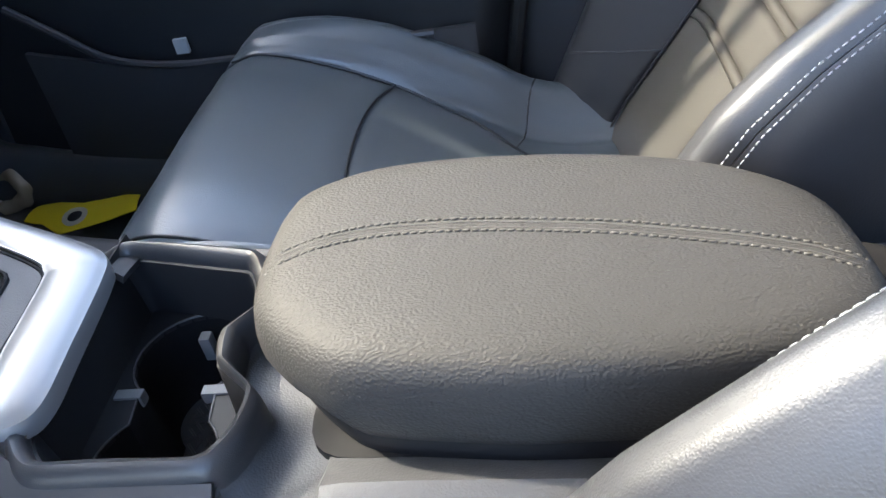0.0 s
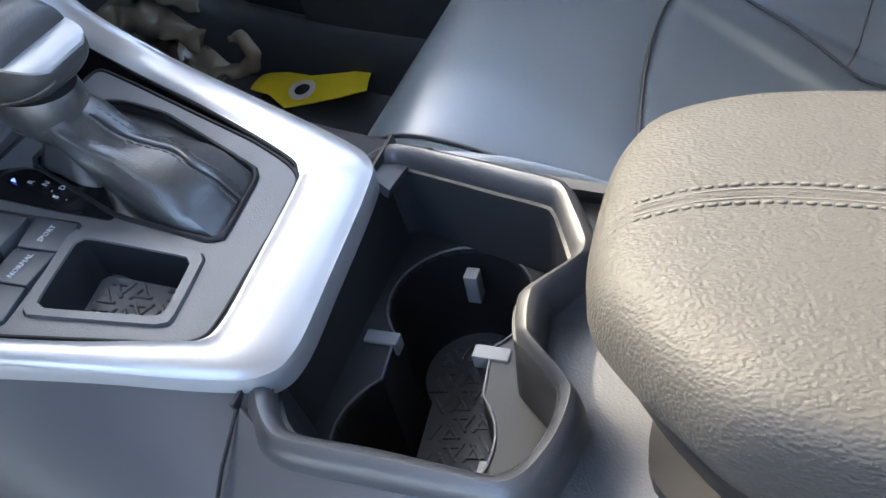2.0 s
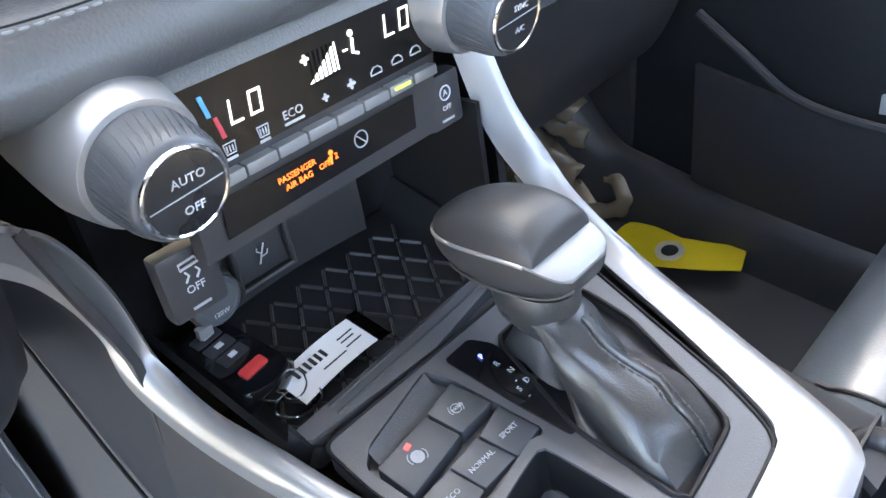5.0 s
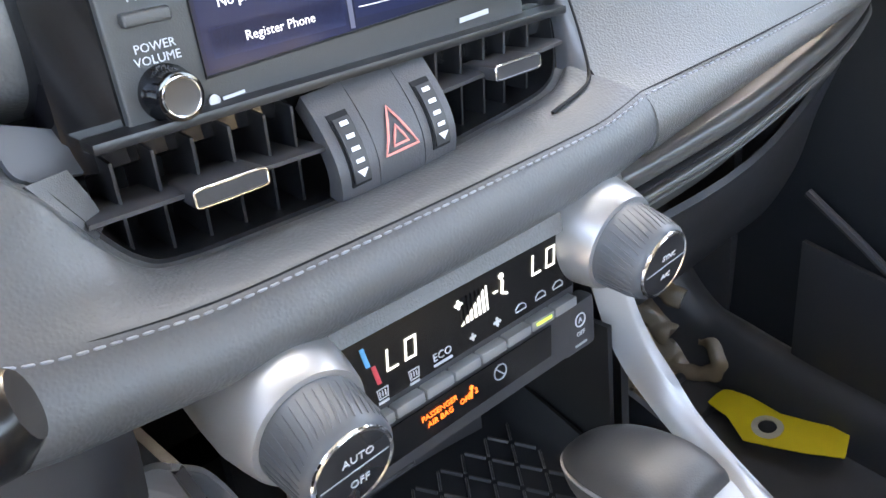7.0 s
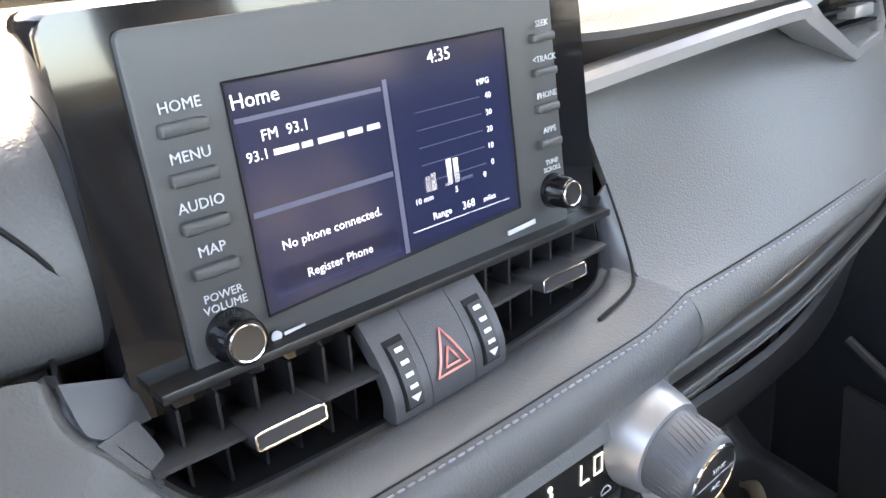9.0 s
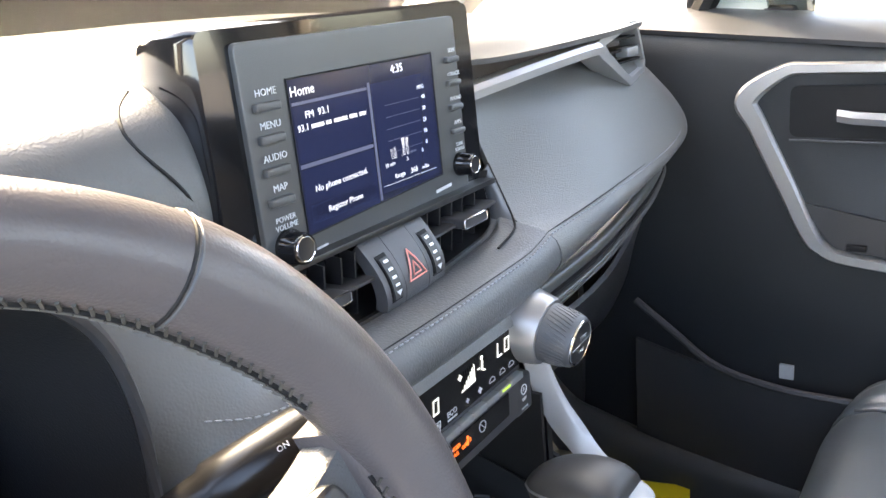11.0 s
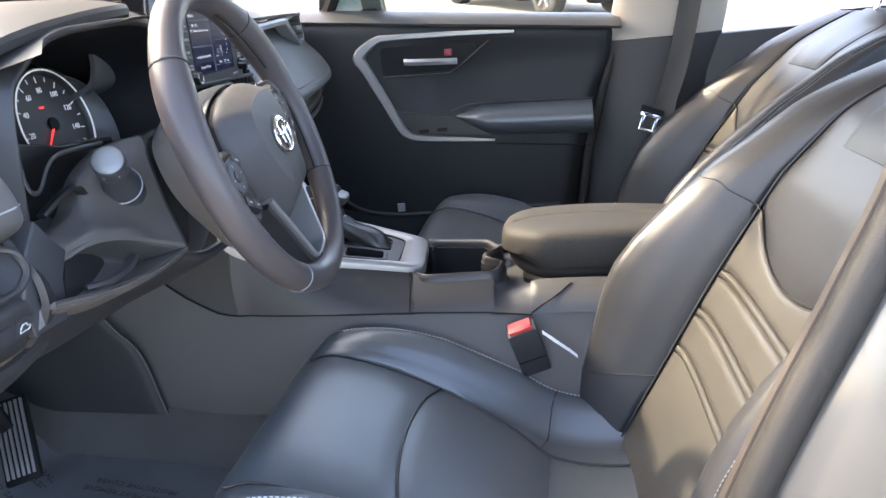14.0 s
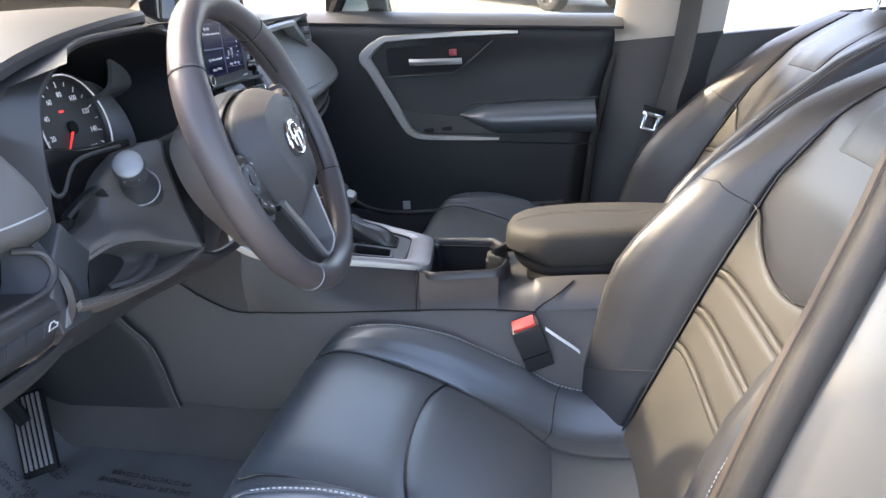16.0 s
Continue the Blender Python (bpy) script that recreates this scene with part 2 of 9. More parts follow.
def smooth_line(points, n=8, closed=False):
    """Catmull-Rom through the points."""
    p = [Vector(q) for q in points]
    out = []
    count = len(p) if closed else len(p) - 1
    for i in range(count):
        a, b = p[i], p[(i + 1) % len(p)]
        z = p[i - 1] if i or closed else a * 2 - b
        c = p[(i + 2) % len(p)] if i + 2 < len(p) or closed else b * 2 - a
        for k in range(n):
            t = k / n
            out.append(0.5 * (2 * a + (b - z) * t + (2 * z - 5 * a + 4 * b - c) * t * t + (3 * a - z - 3 * b + c) * t ** 3))
    if not closed:
        out.append(p[-1])
    return out


def tube(path, radius, sides=8, closed=False, up=(0, 0, 1), flat=1.0):
    """A tube along a path; radius a number or a list; flat squeezes it along up."""
    path = [Vector(p) for p in path]
    rings, n = [], len(path)
    for i, p in enumerate(path):
        a = path[(i - 1) % n] if closed or i else p
        b = path[(i + 1) % n] if closed or i < n - 1 else p
        t = (b - a).normalized()
        side = t.cross(Vector(up))
        side = side.normalized() if side.length > 1e-6 else t.orthogonal().normalized()
        over = side.cross(t)
        r = radius[i] if isinstance(radius, (list, tuple)) else radius
        rings.append([p + side * math.cos(2 * math.pi * k / sides) * r + over * math.sin(2 * math.pi * k / sides) * r * flat for k in range(sides)])
    if closed:
        rings.append(rings[0])
    return loft(rings, caps=not closed)


def rounded(points, r, n=5):
    """A flat outline with rounded corners; r a number or one per corner."""
    out, k = [], len(points)
    for i, p in enumerate(points):
        p = Vector(p)
        a, b = Vector(points[i - 1]) - p, Vector(points[(i + 1) % k]) - p
        d = r[i] if isinstance(r, (list, tuple)) else r
        d = min(d, a.length * 0.48, b.length * 0.48)
        s, e = p + a.normalized() * d, p + b.normalized() * d
        for j in range(n + 1):
            t = j / n
            out.append(s * (1 - t) ** 2 + p * 2 * t * (1 - t) + e * t * t)
    return out


def slab(outline, low, high, place, bevel=0.0):
    """Extrudes a flat outline (u, v) between two heights; place(u, v, w) gives the world point. bevel rounds the upper rim."""
    def ring(w, inset):
        got = []
        n = len(outline)
        for i, p in enumerate(outline):
            a, b = Vector(outline[i - 1]), Vector(outline[(i + 1) % n])
            t = (b - a)
            t = t.normalized() if t.length > 1e-9 else Vector((1, 0))
            nrm = Vector((-t.y, t.x))
            got.append((Vector(p) + nrm * inset, w))
        return [place(q.x, q.y, w) for q, w in got]
    area = sum(outline[i - 1][0] * outline[i][1] - outline[i][0] * outline[i - 1][1] for i in range(len(outline)))
    sign = 1 if area > 0 else -1
    rings = [ring(low, 0)]
    if bevel:
        for a in (0, 30, 60, 90):
            rings.append(ring(high - bevel + bevel * math.sin(radians(a)), sign * bevel * (1 - math.cos(radians(a)))))
    else:
        rings.append(ring(high, 0))
    return loft(rings)


def frame_slab(outer, inner, low, high, place, bevel=0.0):
    """A flat frame between two outlines of equal count, with thickness."""
    def loop(o, w):
        return [place(p[0], p[1], w) for p in o]
    return loft([loop(outer, low), loop(outer, high - bevel), loop([(Vector(a) * 0.93 + Vector(b) * 0.07) for a, b in zip(outer, inner)], high),
                 loop([(Vector(a) * 0.07 + Vector(b) * 0.93) for a, b in zip(outer, inner)], high), loop(inner, high - bevel), loop(inner, low), loop(outer, low)], caps=False)


def stitches(path, length, gap, radius, mat, parent, name="stitching", label="", up=(0, 0, 1)):
    """A row of single thread stitches along a path, in one mesh."""
    path = [Vector(p) for p in path]
    bm = bmesh.new()
    run, total = [0.0], 0.0
    for a, b in zip(path, path[1:]):
        total += (b - a).length
        run.append(total)

    def at(s):
        for i in range(len(path) - 1):
            if s <= run[i + 1]:
                t = (s - run[i]) / max(1e-9, run[i + 1] - run[i])
                return path[i].lerp(path[i + 1], t)
        return path[-1]
    s = 0.0
    while s + length < total:
        a, b = at(s), at(s + length)
        t = (b - a).normalized()
        side = t.cross(Vector(up)).normalized()
        over = side.cross(t)
        rows = []
        for k, f in ((0, 0.5), (0.2, 1.0), (0.8, 1.0), (1, 0.5)):
            p = a.lerp(b, k)
            rows.append([bm.verts.new(p + side * radius * f), bm.verts.new(p + over * radius * f), bm.verts.new(p - side * radius * f), bm.verts.new(p - over * radius * f)])
        for u, v in zip(rows, rows[1:]):
            for i in range(4):
                bm.faces.new((u[i], u[(i + 1) % 4], v[(i + 1) % 4], v[i]))
        bm.faces.new(rows[0][::-1])
        bm.faces.new(rows[-1])
        s += length + gap
    for f in bm.faces:
        f.smooth = True
    return part(name, bm, mat, parent, label)


def words(text, size, m, mat, parent, name="lettering", align="CENTER", depth=0.0002, label=""):
    """Raised lettering with the built-in font, as a mesh, placed by the matrix m (x along the line, y up, z out)."""
    c = bpy.data.curves.new(name, "FONT")
    c.body, c.size, c.align_x, c.align_y, c.extrude, c.resolution_u = text, size, align, "CENTER", depth, 2
    tmp = bpy.data.objects.new("tmp", c)
    scene.collection.objects.link(tmp)
    bpy.context.view_layer.update()
    data = bpy.data.meshes.new_from_object(tmp.evaluated_get(bpy.context.evaluated_depsgraph_get()))
    bpy.data.objects.remove(tmp)
    bpy.data.curves.remove(c)
    data.transform(m)
    data.materials.clear()
    data.materials.append(mat)
    ob = new(name, data)
    ob.parent = parent
    if label:
        ob["label"] = label
    return ob


def axes(origin, right, up):
    """A matrix with x along right, y along up and z towards the viewer."""
    r = Vector(right).normalized()
    n = r.cross(Vector(up)).normalized()
    u = n.cross(r)
    return Matrix(((r.x, u.x, n.x, origin[0]), (r.y, u.y, n.y, origin[1]), (r.z, u.z, n.z, origin[2]), (0, 0, 0, 1)))


def disc(m, rings, sides=40):
    """A turned piece about z of the matrix m: rings of (radius, height)."""
    return loft([[m @ Vector((r * math.cos(2 * math.pi * k / sides), r * math.sin(2 * math.pi * k / sides), h)) for k in range(sides)] for r, h in rings])


def along_path(points, n):
    """n points evenly spaced along a path."""
    p = [Vector(q) for q in points]
    run = [0.0]
    for a, b in zip(p, p[1:]):
        run.append(run[-1] + (b - a).length)
    out = []
    for k in range(n):
        d = run[-1] * k / (n - 1)
        i = next((j for j in range(len(p) - 1) if d <= run[j + 1] + 1e-9), len(p) - 2)
        out.append(p[i].lerp(p[i + 1], (d - run[i]) / max(1e-9, run[i + 1] - run[i])))
    return out


def skin(name, rows, mat, parent, n=6, fine=6, thick=0.004, label=""):
    """A surface through rows of matching control points; smooth along and across the rows."""
    lines = [smooth_line(r, n) for r in rows]
    cols = [smooth_line([line[i] for line in lines], fine) for i in range(len(lines[0]))]
    return part(name, sheet(lambda u, v: cols[int(u)][int(v)], range(len(cols)), range(len(cols[0])), thick), mat, parent, label)

# ---- the car's own axes: x to its rear, y to its right side, z up ----
def cz(x):
    """Height of the sloping top of the console."""
    return 0.803 - 0.245 * (x + 0.135)


def cp(x, y, w):
    return Vector((x, y, cz(x) + w))


def fz(x):
    """Height of the cabin floor."""
    return 0.53 - 0.13 * (x + 0.5) if x > -0.74 else 0.561 + (-0.74 - x) * 1.2


def flat_x(x):
    """Places an outline (y, z) in a plane across the car; w counts rearwards."""
    return lambda u, v, w: Vector((x + w, u, v))


def flat_y(y):
    """Places an outline (x, z) on the inside of the right-hand door; w counts inwards."""
    return lambda u, v, w: Vector((u, y - w, v))


# ---- structure: floor, walls, roof and openings ----
part("floor", sheet(lambda u, v: Vector((u, v, fz(u) + 0.006 * math.sin(v * 19) * math.sin(u * 11))), spaced(-0.98, 1.6, 44), spaced(-0.74, 0.74, 30), 0.02), CARPET)
part("wall_front", box(-1.02, -0.97, -0.78, 0.78, 0.4, 1.2, 0), CARPET)
part("wall_rear", box(1.6, 1.66, -0.78, 0.78, 0.3, 1.1, 0), PLASTIC)
part("ceiling", sheet(lambda u, v: Vector((u, v, 1.625 + 0.03 * (1 - (v / 0.6) ** 2) - 0.05 * max(0, -u) ** 2)), spaced(-0.36, 1.62, 12), spaced(-0.6, 0.6, 9), 0.02), LINING)
windscreen = tagged(new("window_1"), "sloping clear windscreen above the dashboard", "windscreen", kind="structure")
windscreen.matrix_world = LEVEL
pane = part("pane", sheet(lambda u, v: Vector((-1.0 + 0.64 * u, v * (0.68 - 0.1 * u), 1.22 + 0.4 * u)), spaced(0, 1, 8), spaced(-1, 1, 8), 0.004), GLASS, windscreen)
pane.visible_shadow = False
part("cowl", tube([(-0.985, y, 1.235) for y in spaced(-0.72, 0.72, 8)], 0.02), DARK, windscreen)
part("header", tube([(-0.36, y, 1.63) for y in spaced(-0.6, 0.6, 8)], 0.03), LINING, windscreen)


def pillar(name, path, wide, deep, mat):
    ob = part(name, loft([[Vector((x - wide, y - deep, z)), Vector((x + wide, y - deep, z)), Vector((x + wide, y + deep, z)), Vector((x - wide, y + deep, z))] for x, y, z in path]), mat)
    return tagged(ob, kind="structure")


pillar("pillar_front_right", [(-0.98, 0.71, 1.16), (-0.7, 0.68, 1.35), (-0.36, 0.6, 1.62)], 0.035, 0.03, PILLAR)
pillar("pillar_front_left", [(-0.98, -0.71, 1.16), (-0.7, -0.68, 1.35), (-0.36, -0.6, 1.62)], 0.035, 0.03, PILLAR)
pillar("pillar_rear_right", [(1.45, 0.71, 0.5), (1.5, 0.66, 1.63)], 0.12, 0.03, PILLAR)
pillar("pillar_rear_left", [(1.45, -0.71, 0.5), (1.5, -0.66, 1.63)], 0.12, 0.03, PILLAR)
part("wall_right", box(0.43, 1.6, 0.7, 0.76, 0.4, 1.09, 0.01), PLASTIC)
part("wall_left", box(0.5, 1.6, -0.78, -0.72, 0.4, 1.09, 0.01), PLASTIC)

# the right-hand centre pillar, dark below and pale above
tagged(part("wall_kick_right", box(-1.0, -0.6, 0.645, 0.70, 0.40, 1.23, 0.006), PLASTIC), kind="structure")
tagged(part("wall_kick_left", box(-1.0, -0.64, -0.76, -0.71, 0.40, 1.2, 0.006), PLASTIC), kind="structure")
b_pillar = tagged(new("wall_centre_pillar"), "centre door pillar with black lower and pale upper trim", "pillar", kind="structure")
b_pillar.matrix_world = LEVEL


def pillar_row(z):
    """Front and rear edge of the centre pillar at a height."""
    return 0.165 + 0.19 * (z - 0.72) + (0.05 * max(0, z - 1.13)), 0.42 + 0.20 * (z - 0.72)


def pillar_skin(z0, z1, n, out):
    rings = []
    for z in spaced(z0, z1, n):
        a, b = pillar_row(z)
        lean = 0.715 - 0.12 * max(0, z - 1.0)
        rings.append([Vector((a, lean - out, z)), Vector((a + 0.03, lean - 0.022 - out, z)), Vector(((a + b) / 2, lean - 0.03 - out, z)), Vector((b - 0.03, lean - 0.022 - out, z)), Vector((b, lean - out, z)), Vector((b, lean + 0.05, z)), Vector((a, lean + 0.05, z))])
    return loft(rings)


part("lower_trim", pillar_skin(0.45, 1.095, 9, 0.0), PLASTIC, b_pillar)
part("upper_trim", pillar_skin(1.096, 1.64, 7, -0.004), PILLAR, b_pillar, "pale beige pillar trim")

# the painted body edge and rubber seal of the driver's door opening
body_edge = thing("door_opening", "silver painted door opening with black rubber seal", "car body")
SEAL_PATH = smooth_line([(0.145, -0.70, 0.52), (0.192, -0.715, 0.70), (0.245, -0.72, 0.85), (0.303, -0.72, 0.98), (0.338, -0.718, 1.06), (0.376, -0.708, 1.16), (0.405, -0.67, 1.35), (0.43, -0.6, 1.6)], 8)
part("seal", tube(SEAL_PATH, 0.0145, 12, up=(0, 1, 0)), SEAL, body_edge, "black rubber door seal")
part("seal_lip", tube([p + Vector((-0.010, 0.014, 0)) for p in SEAL_PATH], 0.007, 8, up=(0, 1, 0)), PILLAR_DARK, body_edge, "brown plastic inner strip")
part("painted_flange", sheet(lambda u, v: SEAL_PATH[int(u)] + Vector((0.012 + 0.1 * v + 0.35 * v * v, -0.004 - 0.10 * math.sin(v * 1.5), 0.0)), range(len(SEAL_PATH)), spaced(0, 1, 14), 0.004), PAINT, body_edge)
part("trim_board", sheet(lambda u, v: SEAL_PATH[int(u)] + Vector((-0.004 + 0.10 * v, 0.02 + 0.015 * math.sin(v * 3), 0.0)), range(len(SEAL_PATH)), spaced(0, 1, 6), 0.006), PLASTIC, body_edge)
part("sill", box(-0.9, 0.24, -0.78, -0.69, 0.40, 0.47, 0.015), PLASTIC, body_edge)


# ---- the centre console ----
console = thing("center_console", "black plastic centre console with silver trim between the seats", "console")


UP_LINE = [(-0.70, 0.93), (-0.60, 0.885), (-0.5365, 0.836), (-0.497, 0.804), (-0.452, 0.7775), (-0.424, 0.769), (-0.357, 0.764), (-0.26, 0.760), (-0.13, 0.757), (-0.02, 0.752), (0.05, 0.744), (0.10, 0.745), (0.40, 0.74)]


def on_line(line, x):
    for (a, p), (b, q) in zip(line, line[1:]):
        if x <= b:
            return p + (q - p) * max(0.0, (x - a)) / (b - a)
    return line[-1][1]


def near_edge(x):
    """Driver's side outer edge of the silver trim."""
    return on_line([(-0.52, -0.112), (-0.39, -0.107), (-0.322, -0.099), (-0.287, -0.092), (-0.214, -0.07), (-0.142, -0.05), (-0.10, -0.06)], x)


def far_edge(x):
    return on_line([(-0.52, 0.175), (-0.40, 0.17), (-0.30, 0.158), (-0.232, 0.136), (-0.158, 0.114), (-0.14, 0.098), (-0.10, 0.1)], x)


for side in (-1, 1):
    def upper(u, v, side=side):
        edge = near_edge(u) if side < 0 else far_edge(u)
        out = -0.117 - 0.008 * (u < -0.4) if side < 0 else 0.165
        top, low = cz(u) - 0.014, on_line(UP_LINE, u)
        y = edge + (out - edge) * math.sin(min(1, v * 1.25) * 1.57)
        return Vector((u, y, top + (low - top) * v ** 1.2))
    if side > 0:
        part("upper_side_panel", sheet(upper, spaced(-0.6, -0.132, 24), spaced(0, 1, 12), 0.006), PLASTIC_SMOOTH, console)

    def lower(u, v, side=side):
        y0, y1 = (-0.114, -0.15) if side < 0 else (0.162, 0.19)
        z0 = on_line(UP_LINE, u) - 0.003
        z1 = min(z0 - 0.05, 0.577 - 0.05 * max(0, u + 0.4) + 0.15 * max(0, -0.40 - u))
        return Vector((u, y0 + (y1 - y0) * math.sin(v * 1.57), z0 + (z1 - z0) * v))
    # driver's side gets the paler copy, door light painted in; far side plain black
    part("lower_side_panel", sheet(lower, spaced(-0.98 if side < 0 else -0.57, 0.42, 40), spaced(0, 1, 10), 0.006), SIDE_TRIM_LIT if side < 0 else PLASTIC, console)

    def carpet_side(u, v, side=side):
        y0, y1 = (-0.146, -0.20) if side < 0 else (0.186, 0.24)
        return Vector((u, y0 + (y1 - y0) * v, 0.6 + 0.17 * max(0, -u - 0.45) * (1 - v) + (fz(u) - 0.6) * v))
    part("carpet_edge", sheet(carpet_side, spaced(-0.95, 0.42, 30), spaced(0, 1, 6), 0.006), CARPET, console)

# forward footwell panel with its pale edge
FOOT_LINE = [(-0.633, -0.158, 0.795), (-0.61, -0.158, 0.765), (-0.583, -0.158, 0.734), (-0.569, -0.158, 0.693), (-0.559, -0.158, 0.641), (-0.553, -0.158, 0.617)]
skin("footwell_panel", [[(x + 0.0, y - 0.004, z) for x, y, z in FOOT_LINE], [(x - 0.06, y - 0.008, z + 0.004) for x, y, z in FOOT_LINE], [(x - 0.40, y - 0.012, z + 0.03) for x, y, z in FOOT_LINE]], PLASTIC_SMOOTH, console)
part("panel_edge", tube(smooth_line([(x, y - 0.0045, z) for x, y, z in FOOT_LINE], 6), 0.0009, 6), TABGREY, console)

# silver trim: a band round the plate that climbs to the climate knobs
band_out = smooth_line([(-0.436, -0.150, 0.981), (-0.437, -0.132, 0.960), (-0.434, -0.118, 0.925), (-0.426, -0.114, 0.888), (-0.385, -0.106, 0.862), (-0.322, -0.096, 0.849), (-0.287, -0.0885, 0.840), (-0.214, -0.0675, 0.822), (-0.16, -0.053, 0.809), (-0.138, -0.043, 0.803), (-0.131, -0.025, 0.801), (-0.134, 0.02, 0.802), (-0.140, 0.085, 0.803), (-0.145, 0.106, 0.806), (-0.166, 0.118, 0.811), (-0.232, 0.136, 0.827), (-0.30, 0.153, 0.845), (-0.345, 0.150, 0.880), (-0.372, 0.142, 0.925), (-0.392, 0.136, 0.985)], 6)
band_in = smooth_line([(-0.42, -0.136, 0.990), (-0.424, -0.120, 0.972), (-0.424, -0.107, 0.935), (-0.420, -0.102, 0.890), (-0.390, -0.099, 0.867), (-0.348, -0.0895, 0.854), (-0.300, -0.0815, 0.843), (-0.235, -0.0635, 0.827), (-0.187, -0.044, 0.815), (-0.172, -0.038, 0.811), (-0.166, -0.025, 0.810), (-0.169, 0.02, 0.811), (-0.174, 0.075, 0.812), (-0.178, 0.087, 0.813), (-0.19, 0.097, 0.816), (-0.245, 0.117, 0.829), (-0.318, 0.137, 0.848), (-0.362, 0.135, 0.885), (-0.387, 0.128, 0.925), (-0.402, 0.12, 0.985)], 6)


def band(u, v):
    a, b = band_out[int(u)], band_in[int(u)]
    p = a.lerp(b, min(1, max(0, v)))
    if v < 0:
        return a + (a - b).normalized() * 0.0015 * math.sin(min(1, -v * 3) * 1.57) - Vector((0, 0, 0.012 * (1 - math.cos(min(1, -v) * 1.57))))
    return p + Vector((0, 0, 0.004 * math.sin(math.pi * min(1, v * 1.1)) ** 0.5 if v < 0.91 else 0.0))


part("silver_trim", sheet(band, range(len(band_out)), [-1, -0.7, -0.4, -0.15, 0, 0.06, 0.14, 0.25, 0.4, 0.6, 0.8, 0.9, 0.97, 1.0], 0.003), SILVER, console, "satin silver trim band")

# grey plate with openings, built as pieces round the shift boot, the bin and the tray
part("plate_seam", tube([p.lerp(q, -0.02) + Vector((0, 0, 0.0006)) for p, q in zip(band_in[20:-18], band_out[20:-18])], 0.0011, 6), DARK, console)


def even(outline, n, start=0.0):
    """Resamples a closed outline to n points by angle about its middle."""
    mid = sum((Vector(p[:2]) for p in outline), Vector((0, 0))) / len(outline)
    out = []
    for k in range(n):
        a = start + 2 * math.pi * k / n
        d = Vector((math.cos(a), math.sin(a)))
        best = None
        for i in range(len(outline)):
            p, q = Vector(outline[i - 1][:2]) - mid, Vector(outline[i][:2]) - mid
            e = q - p
            den = d.x * e.y - d.y * e.x
            if abs(den) < 1e-12:
                continue
            t = (p.x * e.y - p.y * e.x) / den
            s = (p.x * d.y - p.y * d.x) / den
            if t > 0 and -1e-6 <= s <= 1 + 1e-6 and (best is None or t > best):
                best = t
        out.append(mid + d * (best or 0.001))
    return out


# plate pieces (x, y)
bin_hole = rounded([(-0.2590, 0.000), (-0.1985, 0.0070), (-0.1930, -0.0310), (-0.2515, -0.0470)], 0.006)
bin_rim = rounded([(-0.2660, 0.0045), (-0.1935, 0.0130), (-0.1870, -0.0350), (-0.2560, -0.0535)], 0.006)
boot_hole = rounded([(-0.318, 0.040), (-0.318, 0.100), (-0.303, 0.107), (-0.272, 0.106), (-0.2015, 0.081), (-0.197, 0.075), (-0.1915, 0.022), (-0.252, 0.0205)], 0.006)
recess = rounded([(-0.3325, -0.004), (-0.3205, -0.057), (-0.3125, -0.0675), (-0.2590, -0.0615), (-0.2615, -0.012), (-0.2640, 0.0105), (-0.2920, 0.0062), (-0.3180, 0.0020)], 0.004)
plate_line = rounded([(-0.336, -0.0735), (-0.3007, -0.0745), (-0.2599, -0.0670), (-0.222, -0.0550), (-0.177, -0.0410), (-0.1690, -0.0340), (-0.1685, -0.020), (-0.1725, 0.073), (-0.178, 0.0865), (-0.190, 0.0935), (-0.213, 0.1025), (-0.3096, 0.1265), (-0.336, 0.1320)], 0.008)


def holed(outer, holes, place, high, deep):
    """A flat plate with openings cut through it and turned-down edges."""
    bm = bmesh.new()
    edges, loops = [], []
    for line in [outer] + holes:
        v = [bm.verts.new(place(p[0], p[1], high)) for p in line]
        loops.append((line, v))
        edges += [bm.edges.new((v[i - 1], v[i])) for i in range(len(v))]
    bmesh.ops.triangle_fill(bm, use_beauty=True, use_dissolve=False, edges=edges, normal=(0.245, 0, 1))
    for line, v in loops:
        low = [bm.verts.new(place(p[0], p[1], high - deep)) for p in line]
        for i in range(len(v)):
            bm.faces.new((v[i - 1], v[i], low[i], low[i - 1]))
    bmesh.ops.recalc_face_normals(bm, faces=bm.faces)
    for f in bm.faces:
        f.smooth = False
    return bm


part("plate", holed(plate_line, [bin_rim, boot_hole, recess], cp, 0.0, 0.012), PLATE, console, "grey console plate")
part("plate_gap", tube([cp(p.x, p.y, 0.0002) for p in plate_line], 0.0012, 6, True), DARK, console)

# storage bin with its rubber mat
bin_part = part("storage_bin", frame_slab(even(bin_rim, 48), even(bin_hole, 48), -0.014, 0.0022, cp, 0.0012), PLATE, console, "grey open storage bin")
ring = even(bin_hole, 48)
part("bin_wall", loft([[cp(p.x, p.y, 0.001) for p in ring], [cp(*(p * 0.97 + Vector((-0.226, -0.018)) * 0.03), -0.014) for p in ring], [cp(*(p * 0.9 + Vector((-0.226, -0.018)) * 0.1), -0.025) for p in ring], [cp(*(p * 0.5 + Vector((-0.226, -0.018)) * 0.5), -0.027) for p in ring]], caps=False), DARK, bin_part)
part("bin_mat", slab([p * 0.9 + Vector((-0.226, -0.018)) * 0.1 for p in ring], -0.027, -0.0235, cp), RUBBER, bin_part, "ribbed rubber mat")


